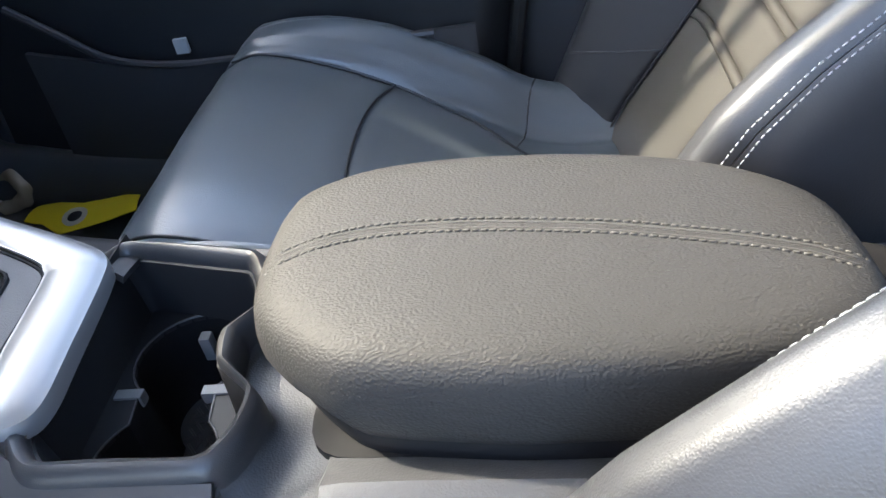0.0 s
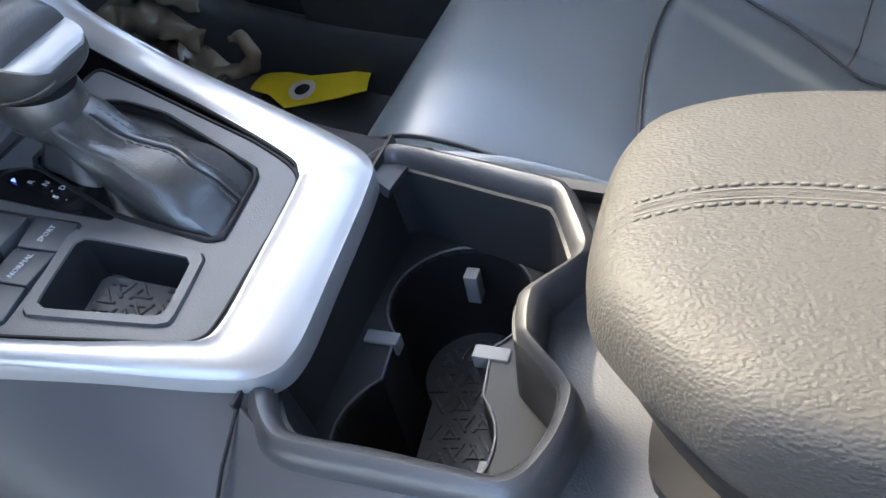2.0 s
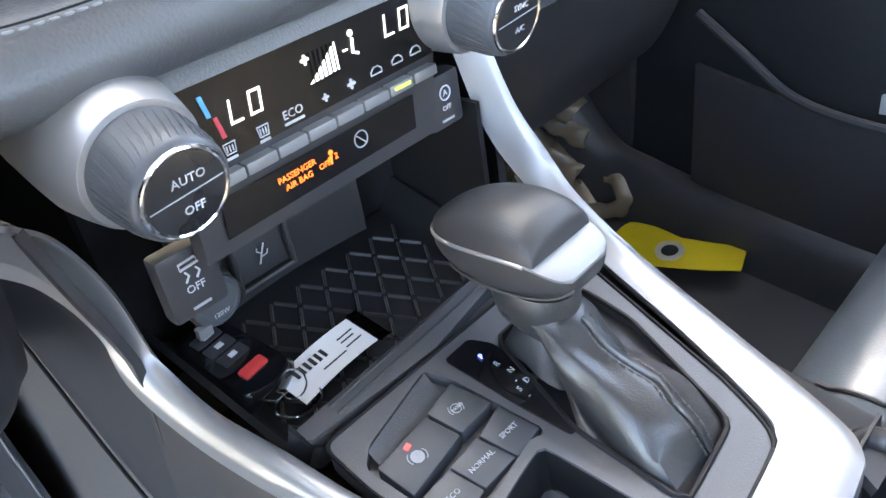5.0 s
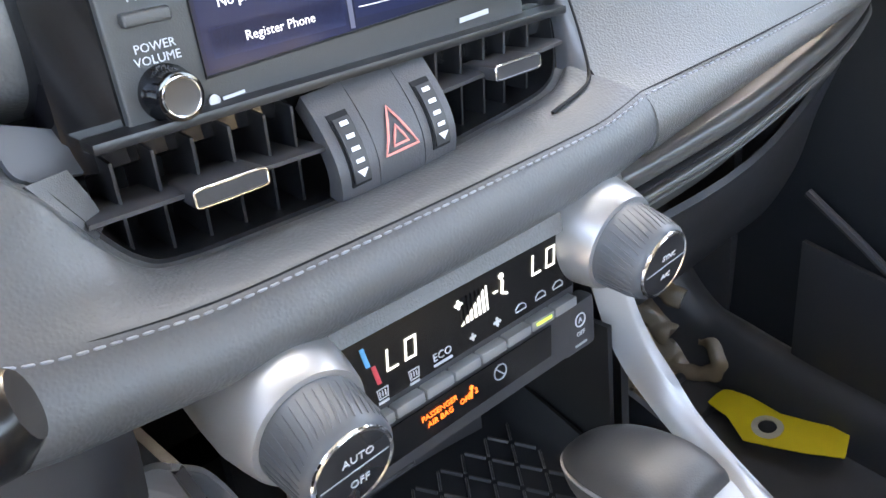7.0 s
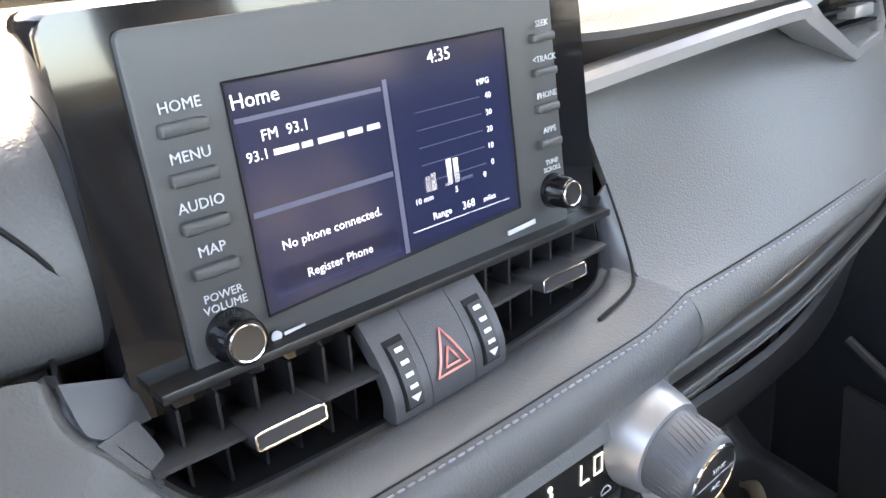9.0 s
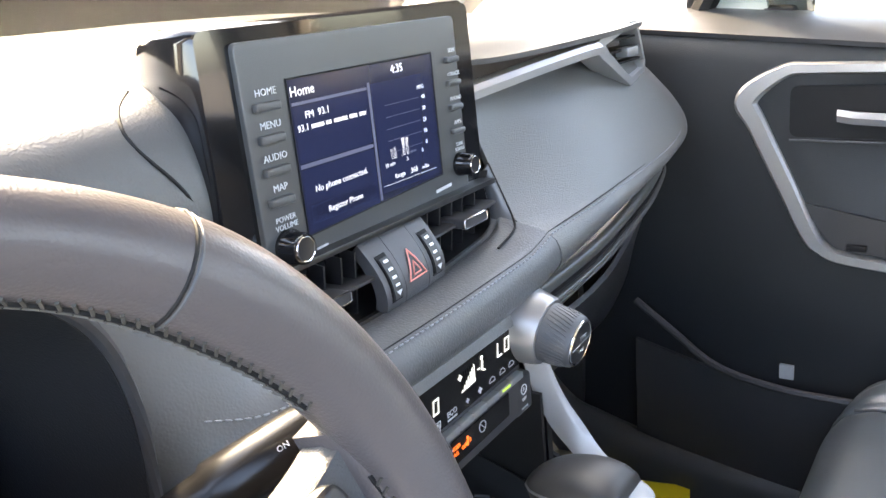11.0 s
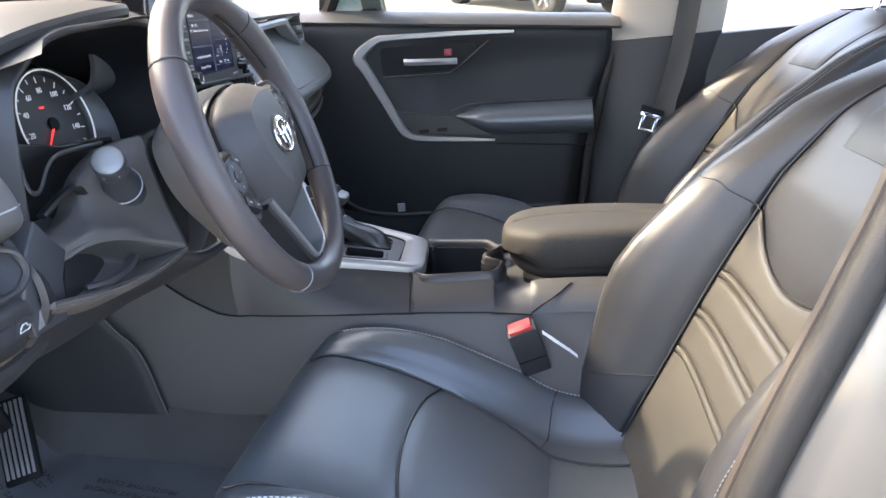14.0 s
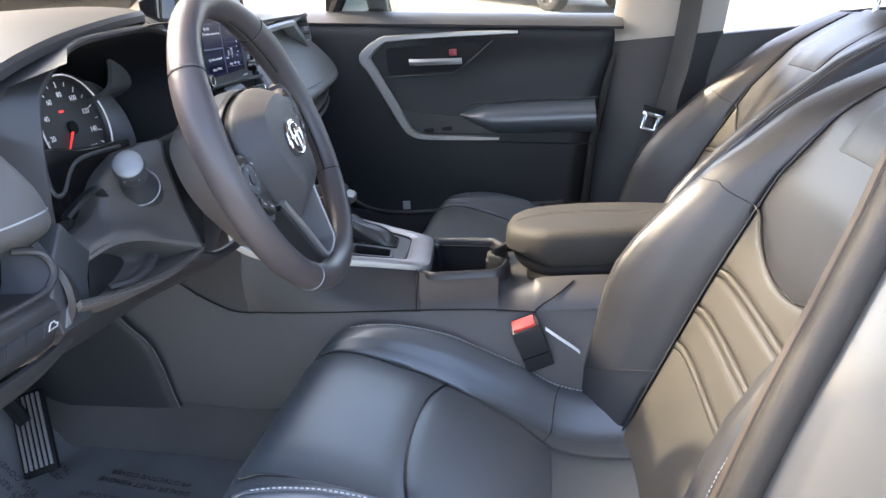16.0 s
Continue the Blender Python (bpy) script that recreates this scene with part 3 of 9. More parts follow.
def spokes(middles, inside, place, reach, parent, mat, name="mat_rib", thick=0.0011):
    """Short raised bars in a star about each middle, in one mesh."""
    bm = bmesh.new()
    for mx, my in middles:
        for k in range(6):
            a = k * math.pi / 3 + 0.2
            p, q = (Vector((mx, my)) + Vector((math.cos(a), math.sin(a))) * r for r in (reach * 0.22, reach * 0.82))
            if not (inside(p) and inside(q)):
                continue
            side = Vector((-math.sin(a), math.cos(a))) * thick
            low = [place(*(c + o), 0.0) for c, o in ((p, side), (q, side), (q, -side), (p, -side))]
            top = [place(*(c + o * 0.6), 0.0011) for c, o in ((p, side), (q, side), (q, -side), (p, -side))]
            v = [bm.verts.new(x) for x in low + top]
            for i in range(4):
                j = (i + 1) % 4
                bm.faces.new((v[i], v[j], v[4 + j], v[4 + i]))
            bm.faces.new(v[4:])
    return part(name, finish(bm, False), mat, parent)


def hexes(x0, x1, y0, y1, pitch):
    return [(x0 + i * pitch * 0.866, y0 + (j + 0.5 * (i % 2)) * pitch) for i in range(int((x1 - x0) / (pitch * 0.866)) + 1) for j in range(int((y1 - y0) / pitch) + 1)]


spokes(hexes(-0.252, -0.198, -0.044, 0.004, 0.0185), lambda p: -0.253 < p.x < -0.198 and -0.044 + (p.x + 0.253) * 0.22 < p.y < 0.002 + (p.x + 0.253) * 0.08, lambda x, y, w: cp(x, y, w - 0.0235), 0.0185, bin_part, WELL_RUBBER)

# buttons
def button(name, corners, text, size, parent, high=0.0006):
    c0 = sum((Vector(c) for c in corners), Vector((0, 0))) / len(corners)
    corners = [c0 + (Vector(c) - c0) * 0.975 for c in corners]
    b = part(name, slab(rounded(corners, 0.0012, 3), -0.01, high, cp, 0.0006), PLASTIC_BLUE, parent)
    mid = sum((Vector(c) for c in corners), Vector((0, 0))) / len(corners)
    if text:
        words(text, size, axes(cp(mid.x, mid.y, high + 0.0004), (0.04, 1, 0), (-1, 0.04, 0.245)), PRINT, b, "button_label")
    return b


button_base = part("button_panel", slab(recess, -0.014, -0.0075, cp), PLATE, console, "recessed grey button panel")
part("scoop", sheet(lambda u, v: cp(-0.3325 + 0.0125 * u + 0.022 * v + 0.001, -0.005 - 0.055 * u, -0.0005 - 0.007 * math.sin(v * 1.57)), spaced(0, 1, 6), spaced(0, 1, 6)), PLATE, button_base)
park = button("parking_brake_button", [(-0.3120, -0.0253), (-0.2918, -0.0214), (-0.2855, -0.0630), (-0.3086, -0.0645)], "", 0, button_base)
hold = button("hold_button", [(-0.3170, -0.0005), (-0.2930, 0.0048), (-0.2918, -0.0205), (-0.3125, -0.0243)], "HOLD", 0.0026, button_base)
for name, corners, text in (("eco_button", [(-0.2838, -0.0404), (-0.2637, -0.0371), (-0.2606, -0.0590), (-0.2828, -0.0623)], "ECO"), ("normal_button", [(-0.2854, -0.0173), (-0.2641, -0.0124), (-0.2641, -0.0366), (-0.2843, -0.0399)], "NORMAL"), ("sport_button", [(-0.2899, 0.0054), (-0.2660, 0.0093), (-0.2634, -0.0120), (-0.2852, -0.0162)], "SPORT")):
    button(name, corners, text, 0.0041, button_base)
hm = axes(cp(-0.3035, -0.0115, 0.0012), (0.25, 1, -0.06), (-1, 0.25, 0.245))
part("hold_mark", tube([hm @ Vector((0.0028 * math.cos(a), 0.0028 * math.sin(a), 0)) for a in spaced(0, 2 * math.pi, 21)[:-1]], 0.00025, 5, True), PRINT, hold)
for s_ in (-1, 1):
    part("hold_mark", tube([hm @ Vector((s_ * 0.0042 * math.cos(a), 0.0040 * math.sin(a), 0)) for a in spaced(-0.7, 0.7, 7)], 0.00025, 5), PRINT, hold)
m = axes(cp(-0.2985, -0.046, 0.0010), (0.3, 1, -0.07), (-1, 0.3, 0.245))
part("brake_mark", disc(m, [(0.0036, 0), (0.0036, 0.0003), (0.0031, 0.0003), (0.0031, 0)], 24), PRINT, park)
words("P", 0.0045, m, PRINT, park, "button_label")
for s_ in (-1, 1):
    part("brake_mark", tube([m @ Vector((s_ * 0.0052 * math.cos(a), 0.0046 * math.sin(a), 0.0003)) for a in spaced(-0.7, 0.7, 7)], 0.0003, 5), PRINT, park)
part("red_lamp", slab([(-0.3065, -0.0475), (-0.3075, -0.0440), (-0.3052, -0.0432), (-0.3042, -0.0467)], 0.0005, 0.0011, cp), RED_GLOW, park, "lit red indicator")

# gear display strip
gear = part("gear_indicator", slab(rounded([(-0.3285, 0.0085), (-0.3290, 0.029), (-0.318, 0.036), (-0.272, 0.039), (-0.252, 0.022), (-0.252, 0.0165), (-0.280, 0.0125)], 0.003), -0.012, 0.0010, cp), GLOSS, console, "gloss black gear display")
for text, x, y, mat in (("P", -0.315, 0.0235, BLUE_GLOW), ("R", -0.306, 0.0255, PRINT), ("N", -0.298, 0.0275, PRINT), ("D", -0.288, 0.0280, PRINT), ("S", -0.287, 0.0205, PRINT), ("-", -0.281, 0.0205, PRINT), ("-", -0.292, 0.0235, PRINT)):
    words(text, 0.0048, axes(cp(x, y, 0.0021), (0.05, 1, 0), (-1, 0.05, 0.245)), mat, gear, "gear_letter")

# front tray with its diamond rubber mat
# tray floor darker than its charcoal rubber: the niche's shadow is in the colour
tray = part("phone_tray", sheet(lambda u, v: cp(-0.345 - 0.125 * u, -0.082 + 0.185 * v + 0.015 * u * (v - 0.4), -0.026 + 0.022 * (max(0, abs(v - 0.5) * 2 - 0.86) / 0.14) ** 2 + 0.02 * max(0, 1 - u / 0.06) ** 2), spaced(0, 1, 24), spaced(0, 1, 30), 0.004), WELL_SHADED, console, "black open tray with patterned rubber mat")
def diamonds(parent):
    """Raised bars along the edges of a lattice of rhombs, with a short gap at each node."""
    bm = bmesh.new()
    for k in range(-8, 16):
        for way in (-1, 1):
            for j in range(9):
                x, y = -0.349 - j * 0.0150, (k + (0.5 if j % 2 else 0)) * 0.0215 - 0.004
                p = Vector((x, y))
                q = Vector((x - 0.0150, y + way * 0.01075))
                if not all(-0.072 < c.y < 0.094 and -0.466 < c.x < -0.345 for c in (p, q)):
                    continue
                p, q = p.lerp(q, 0.12), p.lerp(q, 0.88)
                t = (q - p).normalized()
                s = Vector((-t.y, t.x)) * 0.0011
                v = [bm.verts.new(cp(c.x, c.y, w)) for w, f in ((-0.0264, 1), (-0.0240, 0.5)) for c in (p + s * f, q + s * f, q - s * f, p - s * f)]
                for i in range(4):
                    bm.faces.new((v[i], v[(i + 1) % 4], v[4 + (i + 1) % 4], v[4 + i]))
                bm.faces.new(v[4:])
    return part("mat_rib", finish(bm, False), TRAY_RIB, parent)


diamonds(tray)
part("tray_edge", slab(rounded([(-0.352, -0.08), (-0.36, 0.10), (-0.352, 0.105), (-0.338, 0.012), (-0.342, -0.075)], 0.002), -0.02, 0.0005, cp), PLATE, console)
for dx in (0.0, 0.006):
    part("tray_line", tube([cp(-0.350 + dx, -0.055, 0.0012), cp(-0.3585 + dx, 0.09, 0.0012)], 0.0009, 6), PLASTIC_SMOOTH, console)
# back and side wall of the tray niche, near black to paint its shadow
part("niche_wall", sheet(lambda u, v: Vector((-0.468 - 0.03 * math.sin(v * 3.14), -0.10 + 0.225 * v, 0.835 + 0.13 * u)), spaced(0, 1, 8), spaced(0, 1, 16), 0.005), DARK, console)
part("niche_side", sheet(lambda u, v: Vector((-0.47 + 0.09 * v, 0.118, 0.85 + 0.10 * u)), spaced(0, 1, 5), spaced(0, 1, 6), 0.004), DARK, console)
def flank(u, v):
    """The driver's side skin below the silver trim, from its outer edge down to the lower panel."""
    p = band_out[int(u)]
    low = on_line(UP_LINE, p.x) - 0.004
    out = min(p.y - 0.003, -0.119 - 0.006 * max(0, -0.4 - p.x) / 0.04)
    return Vector((p.x, p.y - 0.002 + (out - p.y) * (0.45 * v + 0.55 * math.sin(min(1, v * 1.1) * 1.57)), p.z - 0.006 + (low - p.z + 0.006) * v))


part("side_skin", sheet(flank, range(19, 58), spaced(0, 1, 14), 0.005), PLASTIC_SMOOTH, console)
def cheek(u, v):
    """The side of the centre stack, carried on forwards from the side skin."""
    x = -0.418 - 0.32 * u
    low = on_line(UP_LINE, x) - 0.004
    z = low + (0.985 - 0.06 * u - low) * v
    return Vector((x, -0.1245 + 0.009 * min(1.0, (z - low) / 0.11) - 0.02 * max(0.0, (z - 0.90) / 0.08) - 0.004 * u, z))


part("cheek", sheet(cheek, spaced(0, 1, 24), spaced(0, 1, 16), 0.005), PLASTIC_SMOOTH, console)

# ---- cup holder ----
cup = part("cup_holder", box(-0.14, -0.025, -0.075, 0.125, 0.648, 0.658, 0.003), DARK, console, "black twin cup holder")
RIM = smooth_line([(-0.160, 0.122), (-0.150, 0.136), (-0.141, 0.1405), (-0.120, 0.1375), (-0.079, 0.129), (-0.036, 0.118), (-0.026, 0.112), (-0.018, 0.099), (-0.006, 0.076), (-0.003, 0.066), (-0.005, 0.057), (-0.019, 0.036), (-0.0215, 0.028), (-0.019, 0.008), (-0.015, 0.0), (0.004, -0.019), (0.008, -0.028), (0.006, -0.048), (-0.001, -0.066), (-0.010, -0.075), (-0.024, -0.077), (-0.074, -0.077), (-0.112, -0.077), (-0.126, -0.072), (-0.138, -0.060), (-0.147, -0.046)], 4)
RIM = [Vector((p[0], p[1], 0.80)) for p in RIM]
mid_cup = Vector((-0.08, 0.03))


def rim_ring(p, out, z):
    d = (Vector((p.x, p.y)) - mid_cup).normalized()
    return Vector((p.x + d.x * out, p.y + d.y * out, z))


rim_profile = [(0.002, 0.752), (0.002, 0.784), (0.0008, 0.792), (-0.0022, 0.7975), (-0.0062, 0.7998), (-0.0100, 0.7985), (-0.0128, 0.7945), (-0.0138, 0.7885), (-0.0138, 0.7868), (-0.0158, 0.7860), (-0.0172, 0.765), (-0.0195, 0.738)]
part("cup_rim", sheet(lambda u, v: rim_ring(RIM[int(u)], *rim_profile[int(v)]), range(len(RIM)), range(9), 0.0015), CUPRIM, cup, "satin black cup holder rim")
# inner walls darker than the rim: the well's shade is put into their colour
part("cup_wall", sheet(lambda u, v: rim_ring(RIM[int(u)], *rim_profile[int(v)]), range(len(RIM)), range(8, len(rim_profile)), 0.0015), WELL_SHADED, cup)
part("front_wall", sheet(lambda u, v: Vector((-0.146 + 0.006 * v, -0.06 + 0.205 * u, 0.80 - 0.07 * v)), spaced(0, 1, 8), spaced(0, 1, 4), 0.002), WELL_SHADED, cup)


def twin(z, grow):
    """Outline of the two joined wells."""
    pts = []
    a0, a1 = Vector((-0.088, 0.072)), Vector((-0.084, -0.024))
    r = 0.043 + grow
    for k in range(25):
        a = radians(-48 + 276 * k / 24)
        pts.append(a0 + Vector((math.cos(a), math.sin(a))) * r)
    for k in range(25):
        a = radians(132 + 276 * k / 24)
        pts.append(a1 + Vector((math.cos(a), math.sin(a))) * r)
    return [Vector((p.x, p.y, z)) for p in pts]


shelf_out = even([(p.x, p.y) for p in RIM] + [(-0.14, 0.03)], 50, 1.0)
twin_even = even([(p.x, p.y) for p in twin(0, 0.0)], 50, 1.0)
# shelf in the same darkened plastic, its shade painted in
part("shelf", loft([[Vector((p.x, p.y, 0.7365)) for p in shelf_out], [Vector((p.x, p.y, 0.7365)) for p in twin_even], [Vector((p.x, p.y, 0.733)) for p in twin_even]], caps=False), WELL_SHADED, cup)
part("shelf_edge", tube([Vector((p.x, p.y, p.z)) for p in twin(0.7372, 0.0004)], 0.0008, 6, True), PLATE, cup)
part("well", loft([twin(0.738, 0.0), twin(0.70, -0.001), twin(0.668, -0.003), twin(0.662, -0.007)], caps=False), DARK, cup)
part("well_mat", slab([(p.x, p.y) for p in twin(0, -0.008)], 0.660, 0.6645, lambda u, v, w: Vector((u, v, w))), WELL_RUBBER, cup, "rubber mat with star ribs")
spokes(hexes(-0.135, -0.04, -0.07, 0.12, 0.021), lambda p: (p - Vector((-0.088, 0.072))).length < 0.034 or (p - Vector((-0.084, -0.024))).length < 0.034 or (abs(p.x + 0.086) < 0.022 and -0.02 < p.y < 0.07), lambda x, y, w: Vector((x, y, w + 0.0645 + 0.6)), 0.021, cup, PLATE)
for x0, y0, long, wide in ((-0.124, 0.036, 0.021, 0.009), (-0.058, 0.036, 0.021, 0.009)):
    part("gripper", box(x0 - long / 2, x0 + long / 2, y0 - wide / 2, y0 + wide / 2, 0.728, 0.7385, 0.0012), TABGREY, cup, "grey rubber gripper")
part("gripper", box(-0.0965, -0.0875, 0.098, 0.108, 0.704, 0.727, 0.0012), TABGREY, cup, "grey rubber gripper")
part("gripper", box(-0.0965, -0.0875, -0.064, -0.054, 0.702, 0.722, 0.0012), TABGREY, cup, "grey rubber gripper")
part("gripper", box(-0.052, -0.042, -0.028, -0.018, 0.700, 0.718, 0.0012), TABGREY, cup, "grey rubber gripper")
# outer wall under the rim, on the driver's side
part("cup_side", sheet(lambda u, v: Vector((-0.140 + 0.132 * u, -0.0785 - 0.0395 * (0.5 * v + 0.5 * math.sin(v * 1.57)) + 0.018 * max(0, 0.25 - u) / 0.25 * (1 - v), 0.788 + 0.012 * max(0, 0.25 - u) / 0.25 * (1 - v) - (0.788 - on_line(UP_LINE, -0.140 + 0.132 * u) + 0.003) * v)), spaced(0, 1, 20), spaced(0, 1, 10), 0.003), PLASTIC_SMOOTH, console)
part("side_joint", tube([(-0.141, -0.0615, 0.800), (-0.140, -0.085, 0.789), (-0.140, -0.106, 0.772), (-0.140, -0.1205, 0.755)], 0.0011, 6), DARK, console)
part("panel_joint", tube([(x, -0.1205 - 0.008 * max(0, min(1, (-0.4 - x) / 0.04)), on_line(UP_LINE, x) - 0.003) for x in spaced(-0.60, 0.05, 40)], 0.0013, 6), DARK, console)
part("cup_side", sheet(lambda u, v: Vector((-0.15 + 0.155 * u, 0.146 + 0.02 * v - 0.02 * u, 0.785 - 0.045 * v)), spaced(0, 1, 10), spaced(0, 1, 6), 0.006), PLASTIC_SMOOTH, console)


# shoulder between the cup holder and the armrest, swept down to the driver's side
rear_rim = along_path([rim_ring(p, 0.001, 0.782) for p in smooth_line([(-0.050, 0.122, 0), (-0.026, 0.112, 0), (-0.018, 0.099, 0), (-0.006, 0.076, 0), (-0.003, 0.066, 0), (-0.005, 0.057, 0), (-0.019, 0.036, 0), (-0.0215, 0.028, 0), (-0.019, 0.008, 0), (-0.015, 0.0, 0), (0.004, -0.019, 0), (0.008, -0.028, 0), (0.006, -0.048, 0), (-0.001, -0.066, 0), (-0.008, -0.074, 0)], 4)], 34)
SHOULDER_ROWS = [
    rear_rim + along_path([(-0.008, -0.080, 0.781), (-0.008, -0.098, 0.768), (-0.010, -0.113, 0.752), (-0.012, -0.1195, 0.743)], 10),
    [rim_ring(p, 0.004, 0.772) for p in rear_rim] + along_path([(-0.003, -0.084, 0.770), (-0.002, -0.100, 0.760), (-0.003, -0.114, 0.750), (-0.004, -0.1195, 0.743)], 10),
    along_path(smooth_line([(-0.045, 0.150, 0.764), (0.000, 0.128, 0.768), (0.010, 0.105, 0.7695), (0.016, 0.070, 0.7695), (0.012, 0.040, 0.7690), (0.014, 0.0, 0.7690), (0.026, -0.030, 0.7685), (0.024, -0.060, 0.7665), (0.014, -0.080, 0.764)], 4), 34) + along_path([(0.013, -0.086, 0.762), (0.016, -0.101, 0.755), (0.016, -0.113, 0.748), (0.015, -0.1195, 0.7425)], 10),
    along_path(smooth_line([(-0.030, 0.162, 0.755), (0.030, 0.142, 0.764), (0.045, 0.110, 0.768), (0.045, 0.060, 0.768), (0.045, 0.0, 0.768), (0.048, -0.050, 0.7685), (0.046, -0.078, 0.774)], 4), 34) + along_path([(0.046, -0.087, 0.7705), (0.046, -0.102, 0.7605), (0.044, -0.113, 0.749), (0.042, -0.1195, 0.742)], 10),
    along_path([(0.08, 0.165, 0.745), (0.08, 0.140, 0.762), (0.085, 0.060, 0.768), (0.09, -0.04, 0.768), (0.09, -0.078, 0.784)], 34) + along_path([(0.09, -0.090, 0.7785), (0.09, -0.104, 0.767), (0.09, -0.114, 0.755), (0.09, -0.1195, 0.742)], 10),
    along_path([(0.43, 0.165, 0.735), (0.43, 0.140, 0.752), (0.43, 0.060, 0.757), (0.43, -0.04, 0.757), (0.43, -0.080, 0.772)], 34) + along_path([(0.43, -0.095, 0.7665), (0.43, -0.108, 0.756), (0.43, -0.116, 0.742), (0.43, -0.1195, 0.734)], 10),
]
shoulder_cols = [smooth_line([row[i] for row in SHOULDER_ROWS], 5) for i in range(44)]
part("armrest_base", sheet(lambda u, v: shoulder_cols[int(u)][int(v)], range(44), range(len(shoulder_cols[0]))), SHOULDER, console)
part("base_joint", tube([(0.049, -0.1205, 0.744), (0.062, -0.1175, 0.7525), (0.078, -0.1125, 0.7605), (0.094, -0.1035, 0.769), (0.112, -0.0905, 0.7795)], 0.0013, 6), DARK, console)
part("under_lid", slab(rounded([(0.035, -0.055), (0.40, -0.06), (0.40, 0.10), (0.035, 0.10)], 0.03), 0.745, 0.775, lambda u, v, w: Vector((u, v, w))), DARK, console)

# padded armrest lid
LID = even(smooth_line([(0.003, 0.014), (0.0, 0.045), (0.003, 0.092), (0.020, 0.122), (0.08, 0.1385), (0.20, 0.1335), (0.29, 0.112), (0.340, 0.075), (0.354, 0.02), (0.348, -0.03), (0.29, -0.058), (0.18, -0.067), (0.12, -0.064), (0.070, -0.056), (0.045, -0.042), (0.026, -0.025), (0.010, -0.006)], 5, True), 96)
lid_mid = Vector((0.19, 0.025))


def lid_ring(scale, z, tip=0.0):
    out = []
    for p in LID:
        q = lid_mid + (Vector(p) - lid_mid) * scale
        fall = 0.055 * max(0, (q.x - 0.13)) ** 1.25
        nose = tip * max(0, 0.06 - q.x) * 4
        if z < 0.80:  # the underside rises towards the front
            nose -= 0.30 * max(0, 0.075 - q.x)
        out.append(Vector((q.x, q.y, z - fall - nose)))
    return out


lid = part("armrest_lid", loft([lid_ring(0.90, 0.787), lid_ring(0.955, 0.791), lid_ring(0.985, 0.799), lid_ring(1.0, 0.812), lid_ring(0.998, 0.824, 0.004), lid_ring(0.984, 0.8365, 0.008), lid_ring(0.955, 0.8445, 0.010), lid_ring(0.90, 0.8495, 0.010), lid_ring(0.79, 0.8525, 0.008), lid_ring(0.6, 0.8545, 0.004), lid_ring(0.4, 0.855), lid_ring(0.2, 0.8555), lid_ring(0.05, 0.8555)]), LEATHER_GRAIN, console, "grained leatherette armrest lid")
part("lid_base", loft([lid_ring(0.84, 0.764), lid_ring(0.90, 0.766), lid_ring(0.935, 0.773), lid_ring(0.945, 0.784), lid_ring(0.93, 0.792)]), DARK, lid, "black plastic underside of the lid")


def lid_top(x, y):
    """Height of the lid's crown."""
    d = Vector((x, y)) - lid_mid
    best = 0.0
    for p in LID:
        e = Vector(p) - lid_mid
        c = d.dot(e) / max(1e-9, d.length * e.length) if d.length > 1e-6 else 1
        if c > 0.995:
            best = max(best, d.length / e.length)
    s = best
    rows = [(0.0, 0.8555), (0.2, 0.8555), (0.4, 0.855), (0.6, 0.8545), (0.79, 0.8525), (0.90, 0.8495), (0.955, 0.8445), (0.984, 0.8365), (0.998, 0.824), (1.0, 0.812)]
    z = on_line(rows, s)
    return z - 0.055 * max(0, (x - 0.13)) ** 1.25 - (0.036 * max(0, 0.06 - x) if s > 0.6 else 0)


seam = [Vector((p.x, p.y, 0)) for p in along_path(smooth_line([(0.0035, 0.022, 0), (0.013, 0.033, 0), (0.036, 0.0415, 0), (0.07, 0.0470, 0), (0.12, 0.0465, 0), (0.20, 0.0375, 0), (0.25, 0.028, 0), (0.31, 0.0135, 0), (0.348, 0.0, 0)], 8), 60)]
for p in seam:
    p.z = lid_top(p.x, p.y)
part("lid_seam", tube([p + Vector((0, 0, -0.0013)) for p in seam], 0.0019, 8), LEATHER_GRAIN, lid)
for dy in (-0.0058, 0.0058):
    part("lid_groove", tube([Vector((p.x, p.y + dy * 0.5, lid_top(p.x, p.y + dy * 0.5) - 0.0001)) for p in seam], 0.0006, 6), DARK_THREAD, lid)
    stitches([Vector((p.x, p.y + dy, lid_top(p.x, p.y + dy) + 0.0002)) for p in seam], 0.0040, 0.0012, 0.0011, DARK_THREAD, lid, label="dark brown thread")


# ---- gear lever ----
lever = thing("gear_lever", "black leather gear lever with satin silver accent in a leather boot", "gear lever")
# boot: from the opening in the plate up to the collar under the knob
base_ring = even(boot_hole, 64)
base_mid = sum(base_ring, Vector((0, 0))) / 64


